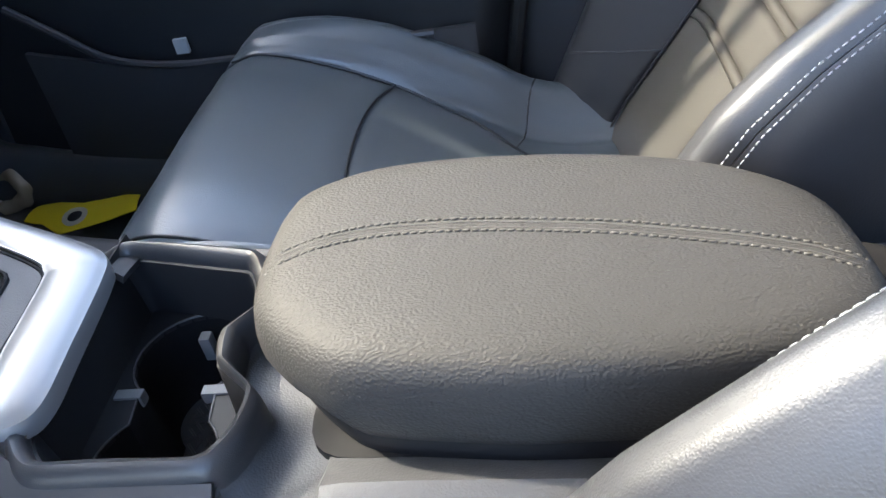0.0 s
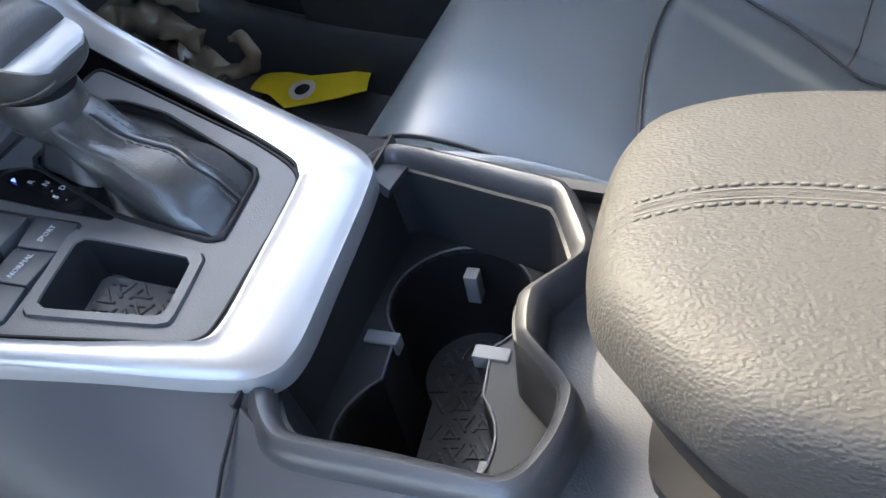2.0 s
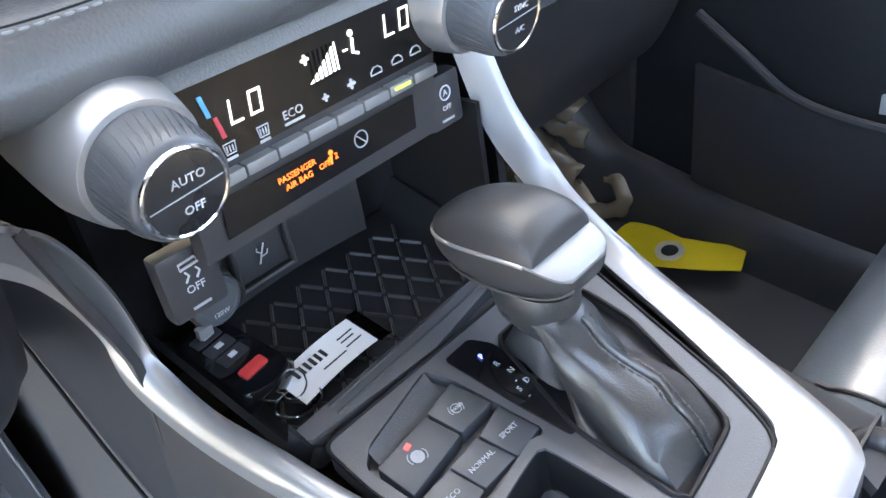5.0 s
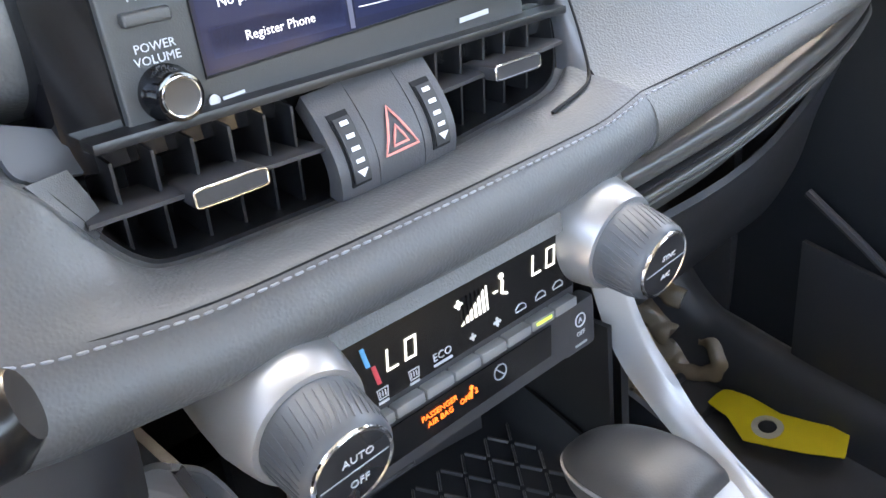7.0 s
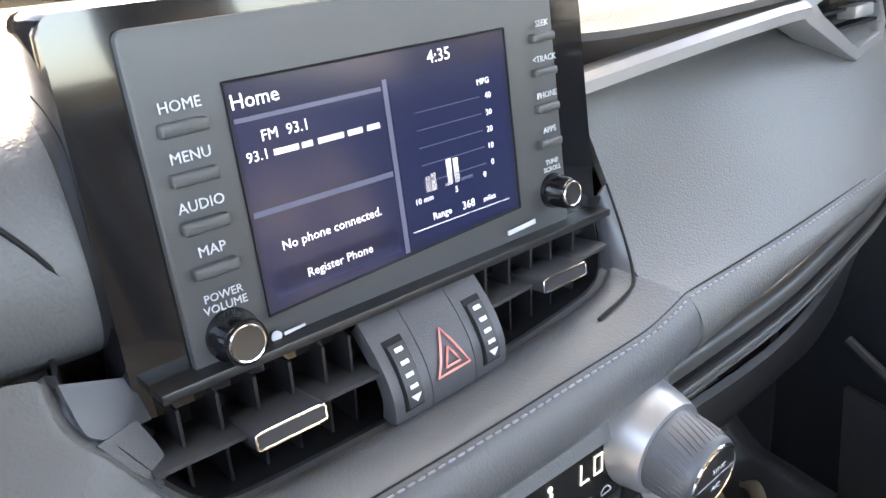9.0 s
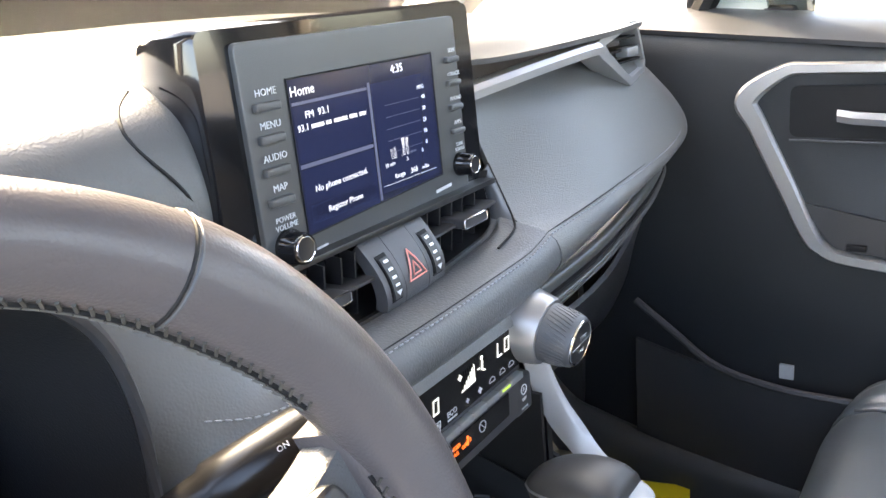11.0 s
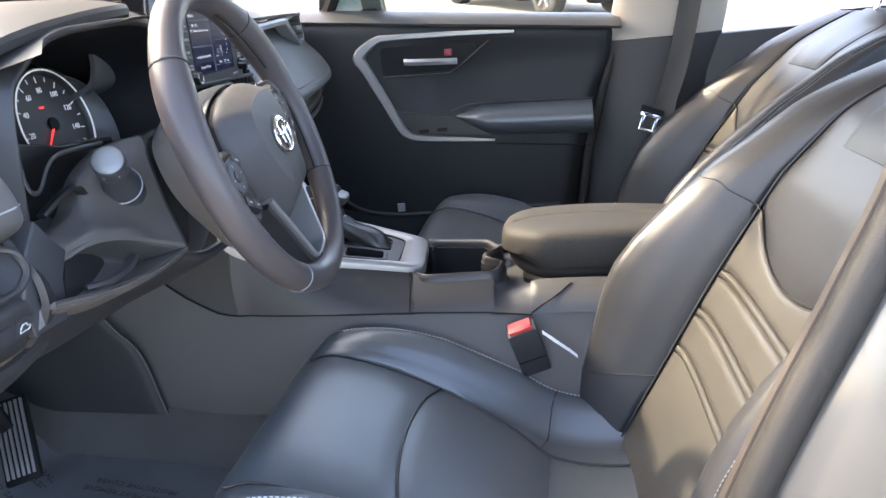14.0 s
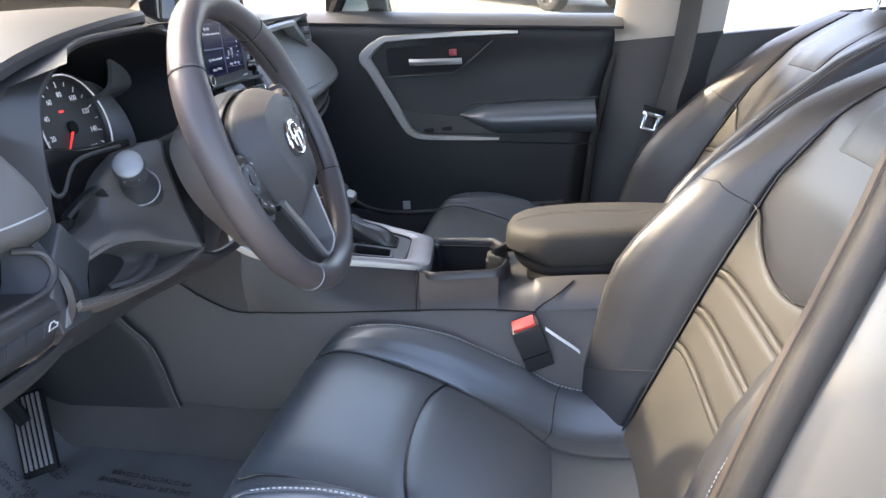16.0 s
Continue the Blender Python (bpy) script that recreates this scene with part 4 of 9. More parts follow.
def boot_ring(k):
    """k from 0 at the plate to 1 at the collar."""
    top = Vector((-0.296, 0.052, 0.881))
    out = []
    for i, p in enumerate(base_ring):
        a = math.atan2(p.y - base_mid.y, p.x - base_mid.x)
        low = cp(p.x, p.y, -0.006)
        r = 0.019 + 0.003 * math.cos(2 * a)
        high = top + Vector((math.cos(a) * r * 1.15, math.sin(a) * r, 0.18 * r * math.cos(a) * -1))
        q = low.lerp(high, k)
        sag = math.sin(math.pi * k) ** 0.8
        fold = 0.0040 * sag * math.sin(2 * a + 6 * k + 0.6) + 0.0022 * sag * math.sin(5 * a - 8 * k) + 0.0010 * sag * math.sin(11 * a + 13 * k)
        ridge = 0.008 * sag * math.exp(-((a + 0.1) / 0.20) ** 2)
        d = Vector((math.cos(a), math.sin(a), 0))
        rear = 0.012 * math.sin(math.pi * k) * max(0, math.cos(a))
        return_in = -0.014 * math.sin(math.pi * min(1, k * 1.15)) * (1 - max(0, math.cos(a)))
        out.append(q + d * (fold + ridge + return_in + rear * 0.3) + Vector((0, 0, 0.006 * math.sin(2 * a + 5 * k) * sag)))
    return out


boot = part("boot", loft([boot_ring(k) for k in spaced(0, 1, 34)]), BOOT, lever, "creased black leather boot")
ridge_path = []
for k in spaced(0.04, 0.98, 30):
    ring_k = boot_ring(k)
    ridge_path.append(max(ring_k, key=lambda p: p.x - 0.4 * abs(p.y - 0.055)) + Vector((0.0006, 0, 0.0006)))
ridge_path = smooth_line(ridge_path[::4] + [ridge_path[-1]], 6)
part("boot_seam", tube(ridge_path, 0.0014, 6), BOOT, boot)
for dy in (-0.0042, 0.0042):
    stitches([p + Vector((0.0004, dy, 0.0004)) for p in ridge_path], 0.0036, 0.0012, 0.0006, DARK_THREAD, boot)
part("boot_frame", tube([cp(p.x, p.y, 0.0006) for p in base_ring], 0.0017, 6, True), DARK, lever)
# collar and knob
part("collar", loft([[Vector((-0.297 + math.cos(a) * r * 1.2 + o, 0.053 + math.sin(a) * r, z - 0.2 * math.cos(a) * r)) for a in spaced(0, 2 * math.pi, 33)[:-1]] for r, z, o in ((0.0195, 0.872, 0.0), (0.021, 0.880, 0.0), (0.0215, 0.888, 0.0), (0.0205, 0.893, 0.0))]), BOOT, lever)


def shrink(p):
    mid = Vector((-0.300, 0.053, 0.889))
    return mid + (Vector(p) - mid) * 0.87


# stations of (x, half width, underside, parting line, crown)
KNOB = [(-0.3690, 0.003, 0.9090, 0.9120, 0.9135), (-0.3660, 0.011, 0.9035, 0.9130, 0.9200), (-0.3540, 0.0215, 0.8955, 0.9152, 0.9310), (-0.3340, 0.0285, 0.8895, 0.9185, 0.9405), (-0.3100, 0.0312, 0.8870, 0.9215, 0.9450), (-0.2920, 0.0312, 0.8875, 0.9225, 0.9440), (-0.2790, 0.0298, 0.8900, 0.9215, 0.9385), (-0.2680, 0.0275, 0.8945, 0.9185, 0.9185), (-0.2600, 0.0235, 0.8995, 0.9150, 0.9150), (-0.2560, 0.0165, 0.9035, 0.9120, 0.9120)]


def knob_half(x, w, z0, z1, n=20, power=0.72):
    """One half of the knob's section, from the parting line z0 to the crown or underside z1, closed by a low lid."""
    arc = [(math.cos(a), math.sin(a)) for a in spaced(0, math.pi, n)]
    pts = [Vector((x, 0.053 + math.copysign(abs(c) ** power, c) * w, z0 + (z1 - z0) * abs(s) ** power)) for c, s in arc]
    return [shrink(p) for p in pts]


def fine_stations(rows, n=5):
    cols = [smooth_line([(r[i], r[i + 1], r[i + 2]) for r in rows], n) for i in (0, 2)]
    return [(a.x, a.y, a.z, b.y, b.z) for a, b in zip(cols[0], cols[1])]


stations = fine_stations([(x, w, zb, zl, zt) for x, w, zb, zl, zt in KNOB])
knob = part("knob", loft([knob_half(x, w, zl, zb) for x, w, zb, zl, zt in stations]), KNOB_SKIN, lever, "rounded black leather knob")
cap_rows = [st for st in stations if st[0] < -0.2785]
last = cap_rows[-1]
cap_rings = [knob_half(x, w * 0.985, zl - 0.0006, zt) for x, w, zb, zl, zt in cap_rows]
cap_rings += [knob_half(last[0] + dx, last[1] * f, last[3] - 0.0006, last[3] + (last[4] - last[3]) * g) for dx, f, g in ((0.0025, 0.972, 0.93), (0.0045, 0.95, 0.75), (0.0055, 0.93, 0.40), (0.0056, 0.92, 0.04))]
part("knob_cap", loft(cap_rings), KNOB_SKIN, knob, "smooth black leather cap")
part("knob_trim", loft([[shrink((x, 0.053 - w * k, zl + 0.0016)) for k in (1.004,)] + [shrink((x, 0.053 + w * k, zl + 0.0022)) for k in (-0.9, -0.5, 0.0, 0.5, 0.9)] + [shrink((x, 0.053 + w * 1.004, zl + 0.0016)), shrink((x, 0.053 + w * 0.98, zl - 0.002)), shrink((x, 0.053 - w * 0.98, zl - 0.002))] for x, w, zb, zl, zt in stations if x > -0.281]), KEYGREY, knob, "satin silver accent")
for side in (-1, 1):
    part("trim_line", tube([shrink((x, 0.053 + side * w * 1.002, zl + 0.0006)) for x, w, zb, zl, zt in stations if x < -0.279], 0.0011, 8), SILVER, knob)
part("knob_seam", tube([shrink((x, 0.053 - w * 0.90, zb + (zl - zb) * 0.30)) for x, w, zb, zl, zt in stations if x > -0.345], 0.0008, 6), DARK_THREAD, knob)


# ---- seats ----
def patch(name, f, corner, mat, parent, nu=14, nv=14, roll=0.0024, width=0.012, out=(0, 0, 1), deep=0.006, label=""):
    """A padded panel: the surface f over corner(s, t), its border rolled in and turned down."""
    ss, ts = spaced(0, 1, nu), spaced(0, 1, nv)
    grid = [[Vector(f(*corner(s, t))) for t in ts] for s in ss]
    lens = sum((grid[i + 1][nv // 2] - grid[i][nv // 2]).length for i in range(nu - 1))
    lent = sum((grid[nu // 2][j + 1] - grid[nu // 2][j]).length for j in range(nv - 1))
    nrm = []
    for i in range(nu):
        row = []
        for j in range(nv):
            a = grid[min(i + 1, nu - 1)][j] - grid[max(i - 1, 0)][j]
            b = grid[i][min(j + 1, nv - 1)] - grid[i][max(j - 1, 0)]
            n = a.cross(b)
            n = n.normalized() if n.length > 1e-12 else Vector(out)
            row.append(n)
        nrm.append(row)
    if nrm[nu // 2][nv // 2].dot(Vector(out)) < 0:
        nrm = [[-n for n in row] for row in nrm]
    bm = bmesh.new()
    rows = []
    for i in [-1] + list(range(nu)) + [nu]:
        row = []
        for j in [-1] + list(range(nv)) + [nv]:
            ii, jj = min(max(i, 0), nu - 1), min(max(j, 0), nv - 1)
            d = min(ss[ii] * lens, (1 - ss[ii]) * lens, ts[jj] * lent, (1 - ts[jj]) * lent)
            p = grid[ii][jj] - nrm[ii][jj] * roll * max(0, 1 - d / width) ** 2
            if i != ii or j != jj:
                p = p - nrm[ii][jj] * deep
            row.append(bm.verts.new(p))
        rows.append(row)
    for a, b in zip(rows, rows[1:]):
        for j in range(len(a) - 1):
            bm.faces.new((a[j], a[j + 1], b[j + 1], b[j]))
    return part(name, finish(bm), mat, parent, label, angle=75)


CUSHION_LINE = smooth_line([(-0.285, 0, 0.49), (-0.315, 0, 0.58), (-0.320, 0, 0.65), (-0.304, 0, 0.70), (-0.268, 0, 0.727), (-0.22, 0, 0.724), (-0.145, 0, 0.696), (-0.09, 0, 0.668), (-0.035, 0, 0.637), (0.02, 0, 0.605), (0.075, 0, 0.572), (0.15, 0, 0.562), (0.27, 0, 0.57)], 8)
CUSHION_RISE = [(-0.30, 0.0), (-0.24, 0.012), (-0.167, 0.035), (-0.085, 0.053), (0.034, 0.058), (0.12, 0.05), (0.27, 0.04)]
CUSHION_SIDE = [(0.0, 0.0, 0.0), (0.3, 0.09, 0.0), (0.55, 0.155, 0.0), (0.62, 0.175, 0.0), (0.66, 0.186, 0.30), (0.72, 0.201, 0.64), (0.78, 0.215, 0.87), (0.83, 0.226, 0.98), (0.862, 0.233, 1.0), (0.9, 0.244, 0.88), (0.95, 0.251, 0.0), (1.0, 0.247, 0.0)]


def along(line, u):
    k = max(0.0, min(1.0, u)) * (len(line) - 1)
    i = min(int(k), len(line) - 2)
    return line[i].lerp(line[i + 1], k - i)


def cushion_at(u, v):
    p = along(CUSHION_LINE, u)
    a = abs(v)
    y = on_line([(c[0], c[1]) for c in CUSHION_SIDE], a)
    f = on_line([(c[0], c[2]) for c in CUSHION_SIDE], a)
    corner = max(0, 0.36 - u) / 0.36
    rise = on_line(CUSHION_RISE, p.x) if u > 0.2 else 0.0
    puff = 0.005 * math.cos(min(1, a / 0.62) * 1.57) - 0.004 * max(0, min(1, (a - 0.4) / 0.22)) * (a < 0.7)
    down = 0.11 * max(0, (a - 0.9) / 0.1)
    return Vector((p.x + 0.045 * corner * max(0, (a - 0.45) / 0.55) ** 2, math.copysign(y, v) * (0.965 - 0.05 * corner), p.z + rise * f + puff * (u > 0.3) - down - 0.02 * corner * max(0, (a - 0.5) / 0.5) ** 2))


def back_line(z):
    """Middle of the backrest's front at a height, and how far its sides stand forward."""
    x = 0.232 + 0.58 * (z - 0.66) + 0.30 * max(0, z - 0.95) + 3.5 * max(0, z - 1.02) ** 1.5
    b = on_line([(0.56, 0.085), (0.64, 0.105), (0.70, 0.120), (0.76, 0.138), (0.80, 0.142), (0.84, 0.134), (0.89, 0.112), (0.94, 0.086), (0.98, 0.064), (1.04, 0.038), (1.09, 0.014)], z)
    return x, b


BACK_SIDE = [(0.0, 0.0, 0.0), (0.15, 0.047, 0.0), (0.3, 0.092, -0.006), (0.45, 0.134, -0.02), (0.585, 0.168, -0.06), (0.62, 0.176, -0.24), (0.68, 0.190, -0.60), (0.74, 0.206, -0.83), (0.79, 0.221, -0.97), (0.84, 0.240, -0.97), (0.88, 0.254, -0.76), (0.91, 0.262, -0.40), (1.0, 0.254, 1.0)]


def backrest_at(z, v):
    x, b = back_line(z)
    a = abs(v)
    y = on_line([(c[0], c[1]) for c in BACK_SIDE], a)
    f = on_line([(c[0], c[2]) for c in BACK_SIDE], a)
    narrow = 1 - 0.30 * max(0, z - 0.93) - 9.0 * max(0, z - 1.03) ** 2
    depth = f * b if f < 0 else f * 0.11
    return Vector((x + depth, math.copysign(y, v) * narrow * 1.05, z - 0.12 * (depth if f < 0 else 0)))


def lower_top(v):
    """Height of the seam between the lower and the upper panels of the backrest."""
    return 0.855 + 0.075 * min(1, abs(v) / 0.72) ** 2


def make_seat(name, label, lean=0.0, wide=1.0, slim=1.0):
    seat = thing(name, label, "car seat", "front seats")

    def C(u, v):
        p = cushion_at(u, v)
        y = p.y * wide if v < 0 else p.y
        if v < 0 and wide > 1:
            y = max(y, -0.30 + 0.062 * max(0.0, min(1.0, (p.x + 0.30) / 0.05)))
        return Vector((p.x, y, p.z))


    def leaned(p):
        return Vector((p[0] + lean * max(0, p[2] - 0.6), p[1], p[2]))

    def B(z, v):
        p = backrest_at(z, v)
        ahead = back_line(z)[0] - p.x
        if v < 0 and ahead > 0:
            p.x += ahead * (1 - slim)
        return leaned(p)

    def seam_line(name, points, out, size=0.0016):
        """A dark sewn joint between two panels."""
        part(name, tube([Vector(p) + Vector(out) * 0.0004 for p in points], size, 6), LEATHER_DARK, seat)
    mix = lambda a, b, t: a + (b - a) * t  # noqa: E731
    vb = lambda u: on_line([(0.0, 0.62), (0.60, 0.62), (0.72, 0.56), (0.82, 0.42), (1.0, 0.36)], u)  # noqa: E731
    ub = lambda v: 0.585 - 0.035 * (1 - (v / 0.62) ** 2)  # noqa: E731
    part("cushion_core", box(-0.27, 0.28, -0.225, 0.225, 0.46, 0.535, 0.02), DARK, seat)

    def front_panel(s, t):
        v = mix(-0.62, 0.62, t)
        return mix(0.0, ub(v), s), v
    # cushion panels take the paler copy, sky sheen in the colour
    patch("cushion_front_panel", C, front_panel, LEATHER_SKYLIT, seat, 26, 22)

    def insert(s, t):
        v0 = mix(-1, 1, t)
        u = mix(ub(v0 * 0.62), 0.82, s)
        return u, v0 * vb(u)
    patch("cushion_insert", C, insert, LEATHER_SKYLIT, seat, 18, 18)
    patch("cushion_rear_panel", C, lambda s, t: (mix(0.82, 1.0, s), mix(-1, 1, t) * vb(mix(0.82, 1.0, s))), LEATHER_SKYLIT, seat, 8, 12)
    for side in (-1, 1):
        patch("cushion_bolster", C, lambda s, t: (s, side * mix(vb(s), 0.86, t)), LEATHER_SKYLIT, seat, 40, 12, width=0.01)
        patch("cushion_side", C, lambda s, t: (mix(0.03, 1.0, s), side * mix(0.862, 1.0, t)), LEATHER_SKYLIT, seat, 36, 8, width=0.008, out=(0, side, 0))
        edge = [C(u, side * 0.858) + Vector((0, 0, 0.0006)) for u in spaced(0.38, 0.98, 70)]
        if wide == 1.0:
            stitches(edge, 0.0040, 0.0022, 0.0009, PRINT_BRIGHT, seat, label="white stitching")
    # backrest: lower insert with three pairs of ribs
    rows = [(0.53, 0.703), (0.704, 0.713), (0.714, 0.757), (0.758, 0.767), (0.768, 0.811), (0.812, 0.821), (0.822, None)]
    for z0, z1 in rows:
        narrow = z1 is not None and z1 - z0 < 0.012
        def strip(s, t, z0=z0, z1=z1):
            v = mix(-0.592, 0.592, t)
            top = z1 if z1 else lower_top(v) - 0.001
            return mix(z0, top, s), v
        patch("backrest_rib" if narrow else "backrest_insert", B, strip, LEATHER_INSERT, seat, 5 if narrow else 9, 20, roll=0.003 if narrow else 0.0035, width=0.005 if narrow else 0.007, out=(-1, 0, 0.4))
    # upper panel and bolsters take the copy with shade in its colour
    patch("backrest_upper_panel", B, lambda s, t: (mix(lower_top(mix(-0.6, 0.6, t)) + 0.001, 1.085, s), mix(-0.592, 0.592, t)), LEATHER_SHADED, seat, 22, 20, out=(-1, 0, 0.4))
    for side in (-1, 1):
        patch("backrest_bolster", B, lambda s, t: (mix(0.53, 1.085, s), side * mix(0.594, 0.87, t)), LEATHER_SHADED, seat, 46, 18, out=(-1, 0, 0.4))
        patch("backrest_side", B, lambda s, t: (mix(0.53, 1.085, s), side * mix(0.872, 1.0, t)), LEATHER_SHADED, seat, 30, 8, width=0.008, out=(0, side, 0))
        for v in (0.863, 0.8755):
            edge = []
            for z in spaced(0.6, 1.06, 70):
                p, q, r = B(z, side * v), B(z + 0.01, side * v), B(z, side * (v + 0.02))
                n = (q - p).cross(r - p).normalized()
                if n.x > 0 and v < 0.87 or n.y * side < 0 and v > 0.87:
                    n = -n
                edge.append(p + n * 0.0004)
            stitches(edge, 0.0036, 0.0017, 0.0006, GREY_THREAD, seat, label="light grey stitching", up=(-0.7, side, 0))
    seam_line("cushion_seam", [C(ub(v), v) for v in spaced(-0.62, 0.62, 24)], (0, 0, -1))
    for side in (-1, 1):
        seam_line("cushion_seam", [C(u, side * vb(u)) for u in spaced(0.30, 1.0, 40)], (0, 0, -1))
        seam_line("cushion_seam", [C(mix(0.80, 0.84, t), side * mix(vb(0.8), 0.86, t)) for t in spaced(0, 1, 10)], (0, 0, -1), 0.0013)
        seam_line("backrest_seam", [B(z, side * 0.593) for z in spaced(0.54, lower_top(0.6), 24)], (1, 0, 0))
        seam_line("backrest_seam", [B(z, side * 0.593) for z in spaced(lower_top(0.6), 1.08, 16)], (1, 0, 0))
        seam_line("backrest_seam", [B(lower_top(v), side * v) for v in spaced(0.595, 0.88, 18)], (-1, 0, 0.3), 0.0011)
        seam_line("backrest_seam", [B(mix(0.665, 0.625, t), side * mix(0.587, 0.9, t)) for t in spaced(0, 1, 12)], (1, 0, 0), 0.0013)
    seam_line("backrest_seam", [B(lower_top(v), v) for v in spaced(-0.6, 0.6, 24)], (1, 0, 0))
    part("backrest_shell", loft([[leaned((back_line(z)[0] + o, y, z)) for y, o in ((-0.235 * k, 0.06), (-0.2 * k, 0.02), (0.2 * k, 0.02), (0.235 * k, 0.06), (0.22 * k, 0.135), (-0.22 * k, 0.135))] for z, k in ((0.54, 1), (0.8, 1), (0.95, 0.97), (1.03, 0.9), (1.075, 0.74))]), LEATHER_SKYLIT, seat)
    # head restraint on two posts, with the yoke panel below it
    patch("backrest_yoke", lambda u, v: B(mix(0.995, 1.088, u), v * 0.40) + Vector((-0.004, 0, 0.002)), lambda s, t: (s, mix(-1, 1, t) * (0.72 + 0.28 * s)), LEATHER_DARK, seat, 10, 16, out=(-1, 0, 0.4))
    rest = part("head_restraint", loft([[leaned((0.585 + 0.3 * (z - 1.18) + (0.055 * w) * math.copysign(abs(math.cos(a)) ** 0.7, math.cos(a)), 0.135 * w2 * math.copysign(abs(math.sin(a)) ** 0.6, math.sin(a)), z)) for a in spaced(0, 2 * math.pi, 41)[:-1]] for z, w, w2 in ((1.117, 0.5, 0.72), (1.122, 0.8, 0.86), (1.14, 1.0, 0.96), (1.195, 1.08, 1.0), (1.255, 1.0, 0.97), (1.29, 0.8, 0.88), (1.302, 0.5, 0.7))]), LEATHER_SKYLIT, seat)
    for y in (-0.055, 0.055):
        part("seam", tube([leaned((0.585 + 0.3 * (z - 1.18) - 0.057, y, z)) for z in spaced(1.13, 1.285, 8)], 0.0012, 6), GREY_THREAD, rest)
        part("head_restraint_post", tube([leaned((0.575, y * 1.15, 1.05)), leaned((0.588, y * 1.15, 1.15))], 0.006, 10, up=(0, 1, 0)), CHROME, seat, "chrome post")
    part("seat_rail", box(-0.25, 0.3, -0.2, 0.2, 0.42, 0.47, 0.01), DARK, seat)
    part("hinge_cover", disc(axes((0.215, -0.262, 0.575), (1, 0, 0), (0, 0, 1)), [(0.05, -0.004), (0.05, 0.008), (0.035, 0.014)], 28), PLASTIC, seat)
    return seat


driver_seat = make_seat("driver_seat", "black leatherette driver's seat with ribbed insert and grey stitching", 0.0, 1.0, 0.52)
driver_seat.matrix_world = LEVEL @ Matrix.Translation((0, -0.370, 0))
passenger_seat = make_seat("passenger_seat", "black leatherette passenger seat with ribbed insert beside the console", 0.14, 1.14)
passenger_seat.matrix_world = LEVEL @ Matrix.Translation((0.088, 0.393, 0.032))

# seat belt buckle beside the driver's cushion
buckle = thing("seat_belt_buckle", "black seat belt buckle with red release button", "belt buckle")
bm_ = axes((0.04, -0.140, 0.700), (0.9, 0.1, 0.25), (-0.22, -0.22, 0.94))
part("housing", moved(box(-0.023, 0.023, -0.045, 0.034, -0.017, 0.017, 0.005), bm_), PLASTIC_SMOOTH, buckle)
part("release_button", moved(box(-0.019, 0.017, 0.030, 0.0385, -0.0135, 0.0135, 0.002), bm_), RED, buckle, "red release button")
part("stem", moved(box(-0.019, 0.019, -0.11, -0.04, -0.006, 0.006, 0.003), bm_), DARK, buckle)
part("slot_edge", moved(box(-0.022, 0.022, -0.018, -0.016, 0.016, 0.0175, 0.0), bm_), DARK, buckle)
part("tag", sheet(lambda u, v: Vector((0.064 + 0.05 * u, -0.152 - 0.006 * math.sin(u * 4), 0.722 - 0.028 * u - 0.016 * u * u + 0.006 * v)), spaced(0, 1, 10), spaced(0, 1, 3), 0.0006), WHITE, buckle, "white cloth tag")


# ---- dashboard ----
dash = thing("dashboard", "black soft-touch dashboard with light stitching and silver trim", "dashboard")


def profile_sheet(name, stations, mat, parent, n=10, fine=6, thick=0.006, label=""):
    """A skin through cross-sections: rows of (y, [(x, z), ...])."""
    lines = [[Vector((p[0], y + (p[2] if len(p) > 2 else 0), p[1])) for p in pts] for y, pts in stations]
    lines = [smooth_line(p, fine) for p in lines]
    cols = [smooth_line([row[i] for row in lines], n) for i in range(len(lines[0]))]
    return part(name, sheet(lambda u, v: cols[int(v)][int(u)], range(len(cols[0])), range(len(cols)), thick), mat, parent, label)


# upper deck up to the windscreen
profile_sheet("upper_deck", [(-0.74, [(-0.99, 1.245), (-0.8, 1.247), (-0.66, 1.230), (-0.60, 1.215), (-0.56, 1.200)]),
                             (-0.45, [(-0.99, 1.268), (-0.8, 1.272), (-0.68, 1.264), (-0.60, 1.255), (-0.545, 1.245)]),
                             (-0.28, [(-0.99, 1.27), (-0.8, 1.275), (-0.68, 1.266), (-0.60, 1.2575), (-0.545, 1.251)]),
                             (-0.10, [(-0.99, 1.27), (-0.8, 1.275), (-0.68, 1.266), (-0.60, 1.2575), (-0.545, 1.251)]),
                             (0.10, [(-0.99, 1.27), (-0.8, 1.275), (-0.68, 1.266), (-0.60, 1.2575), (-0.545, 1.251)]),
                             (0.18, [(-0.99, 1.27), (-0.8, 1.275), (-0.62, 1.258), (-0.51, 1.247), (-0.468, 1.226)]),
                             (0.36, [(-0.99, 1.268), (-0.8, 1.272), (-0.6, 1.255), (-0.48, 1.248), (-0.424, 1.23)]),
                             (0.52, [(-0.99, 1.262), (-0.8, 1.266), (-0.62, 1.25), (-0.5, 1.245), (-0.44, 1.232)]),
                             (0.62, [(-0.99, 1.255), (-0.8, 1.26), (-0.64, 1.245), (-0.54, 1.238), (-0.49, 1.225)])], DASH, dash, 6, label="soft grey-black upper deck")

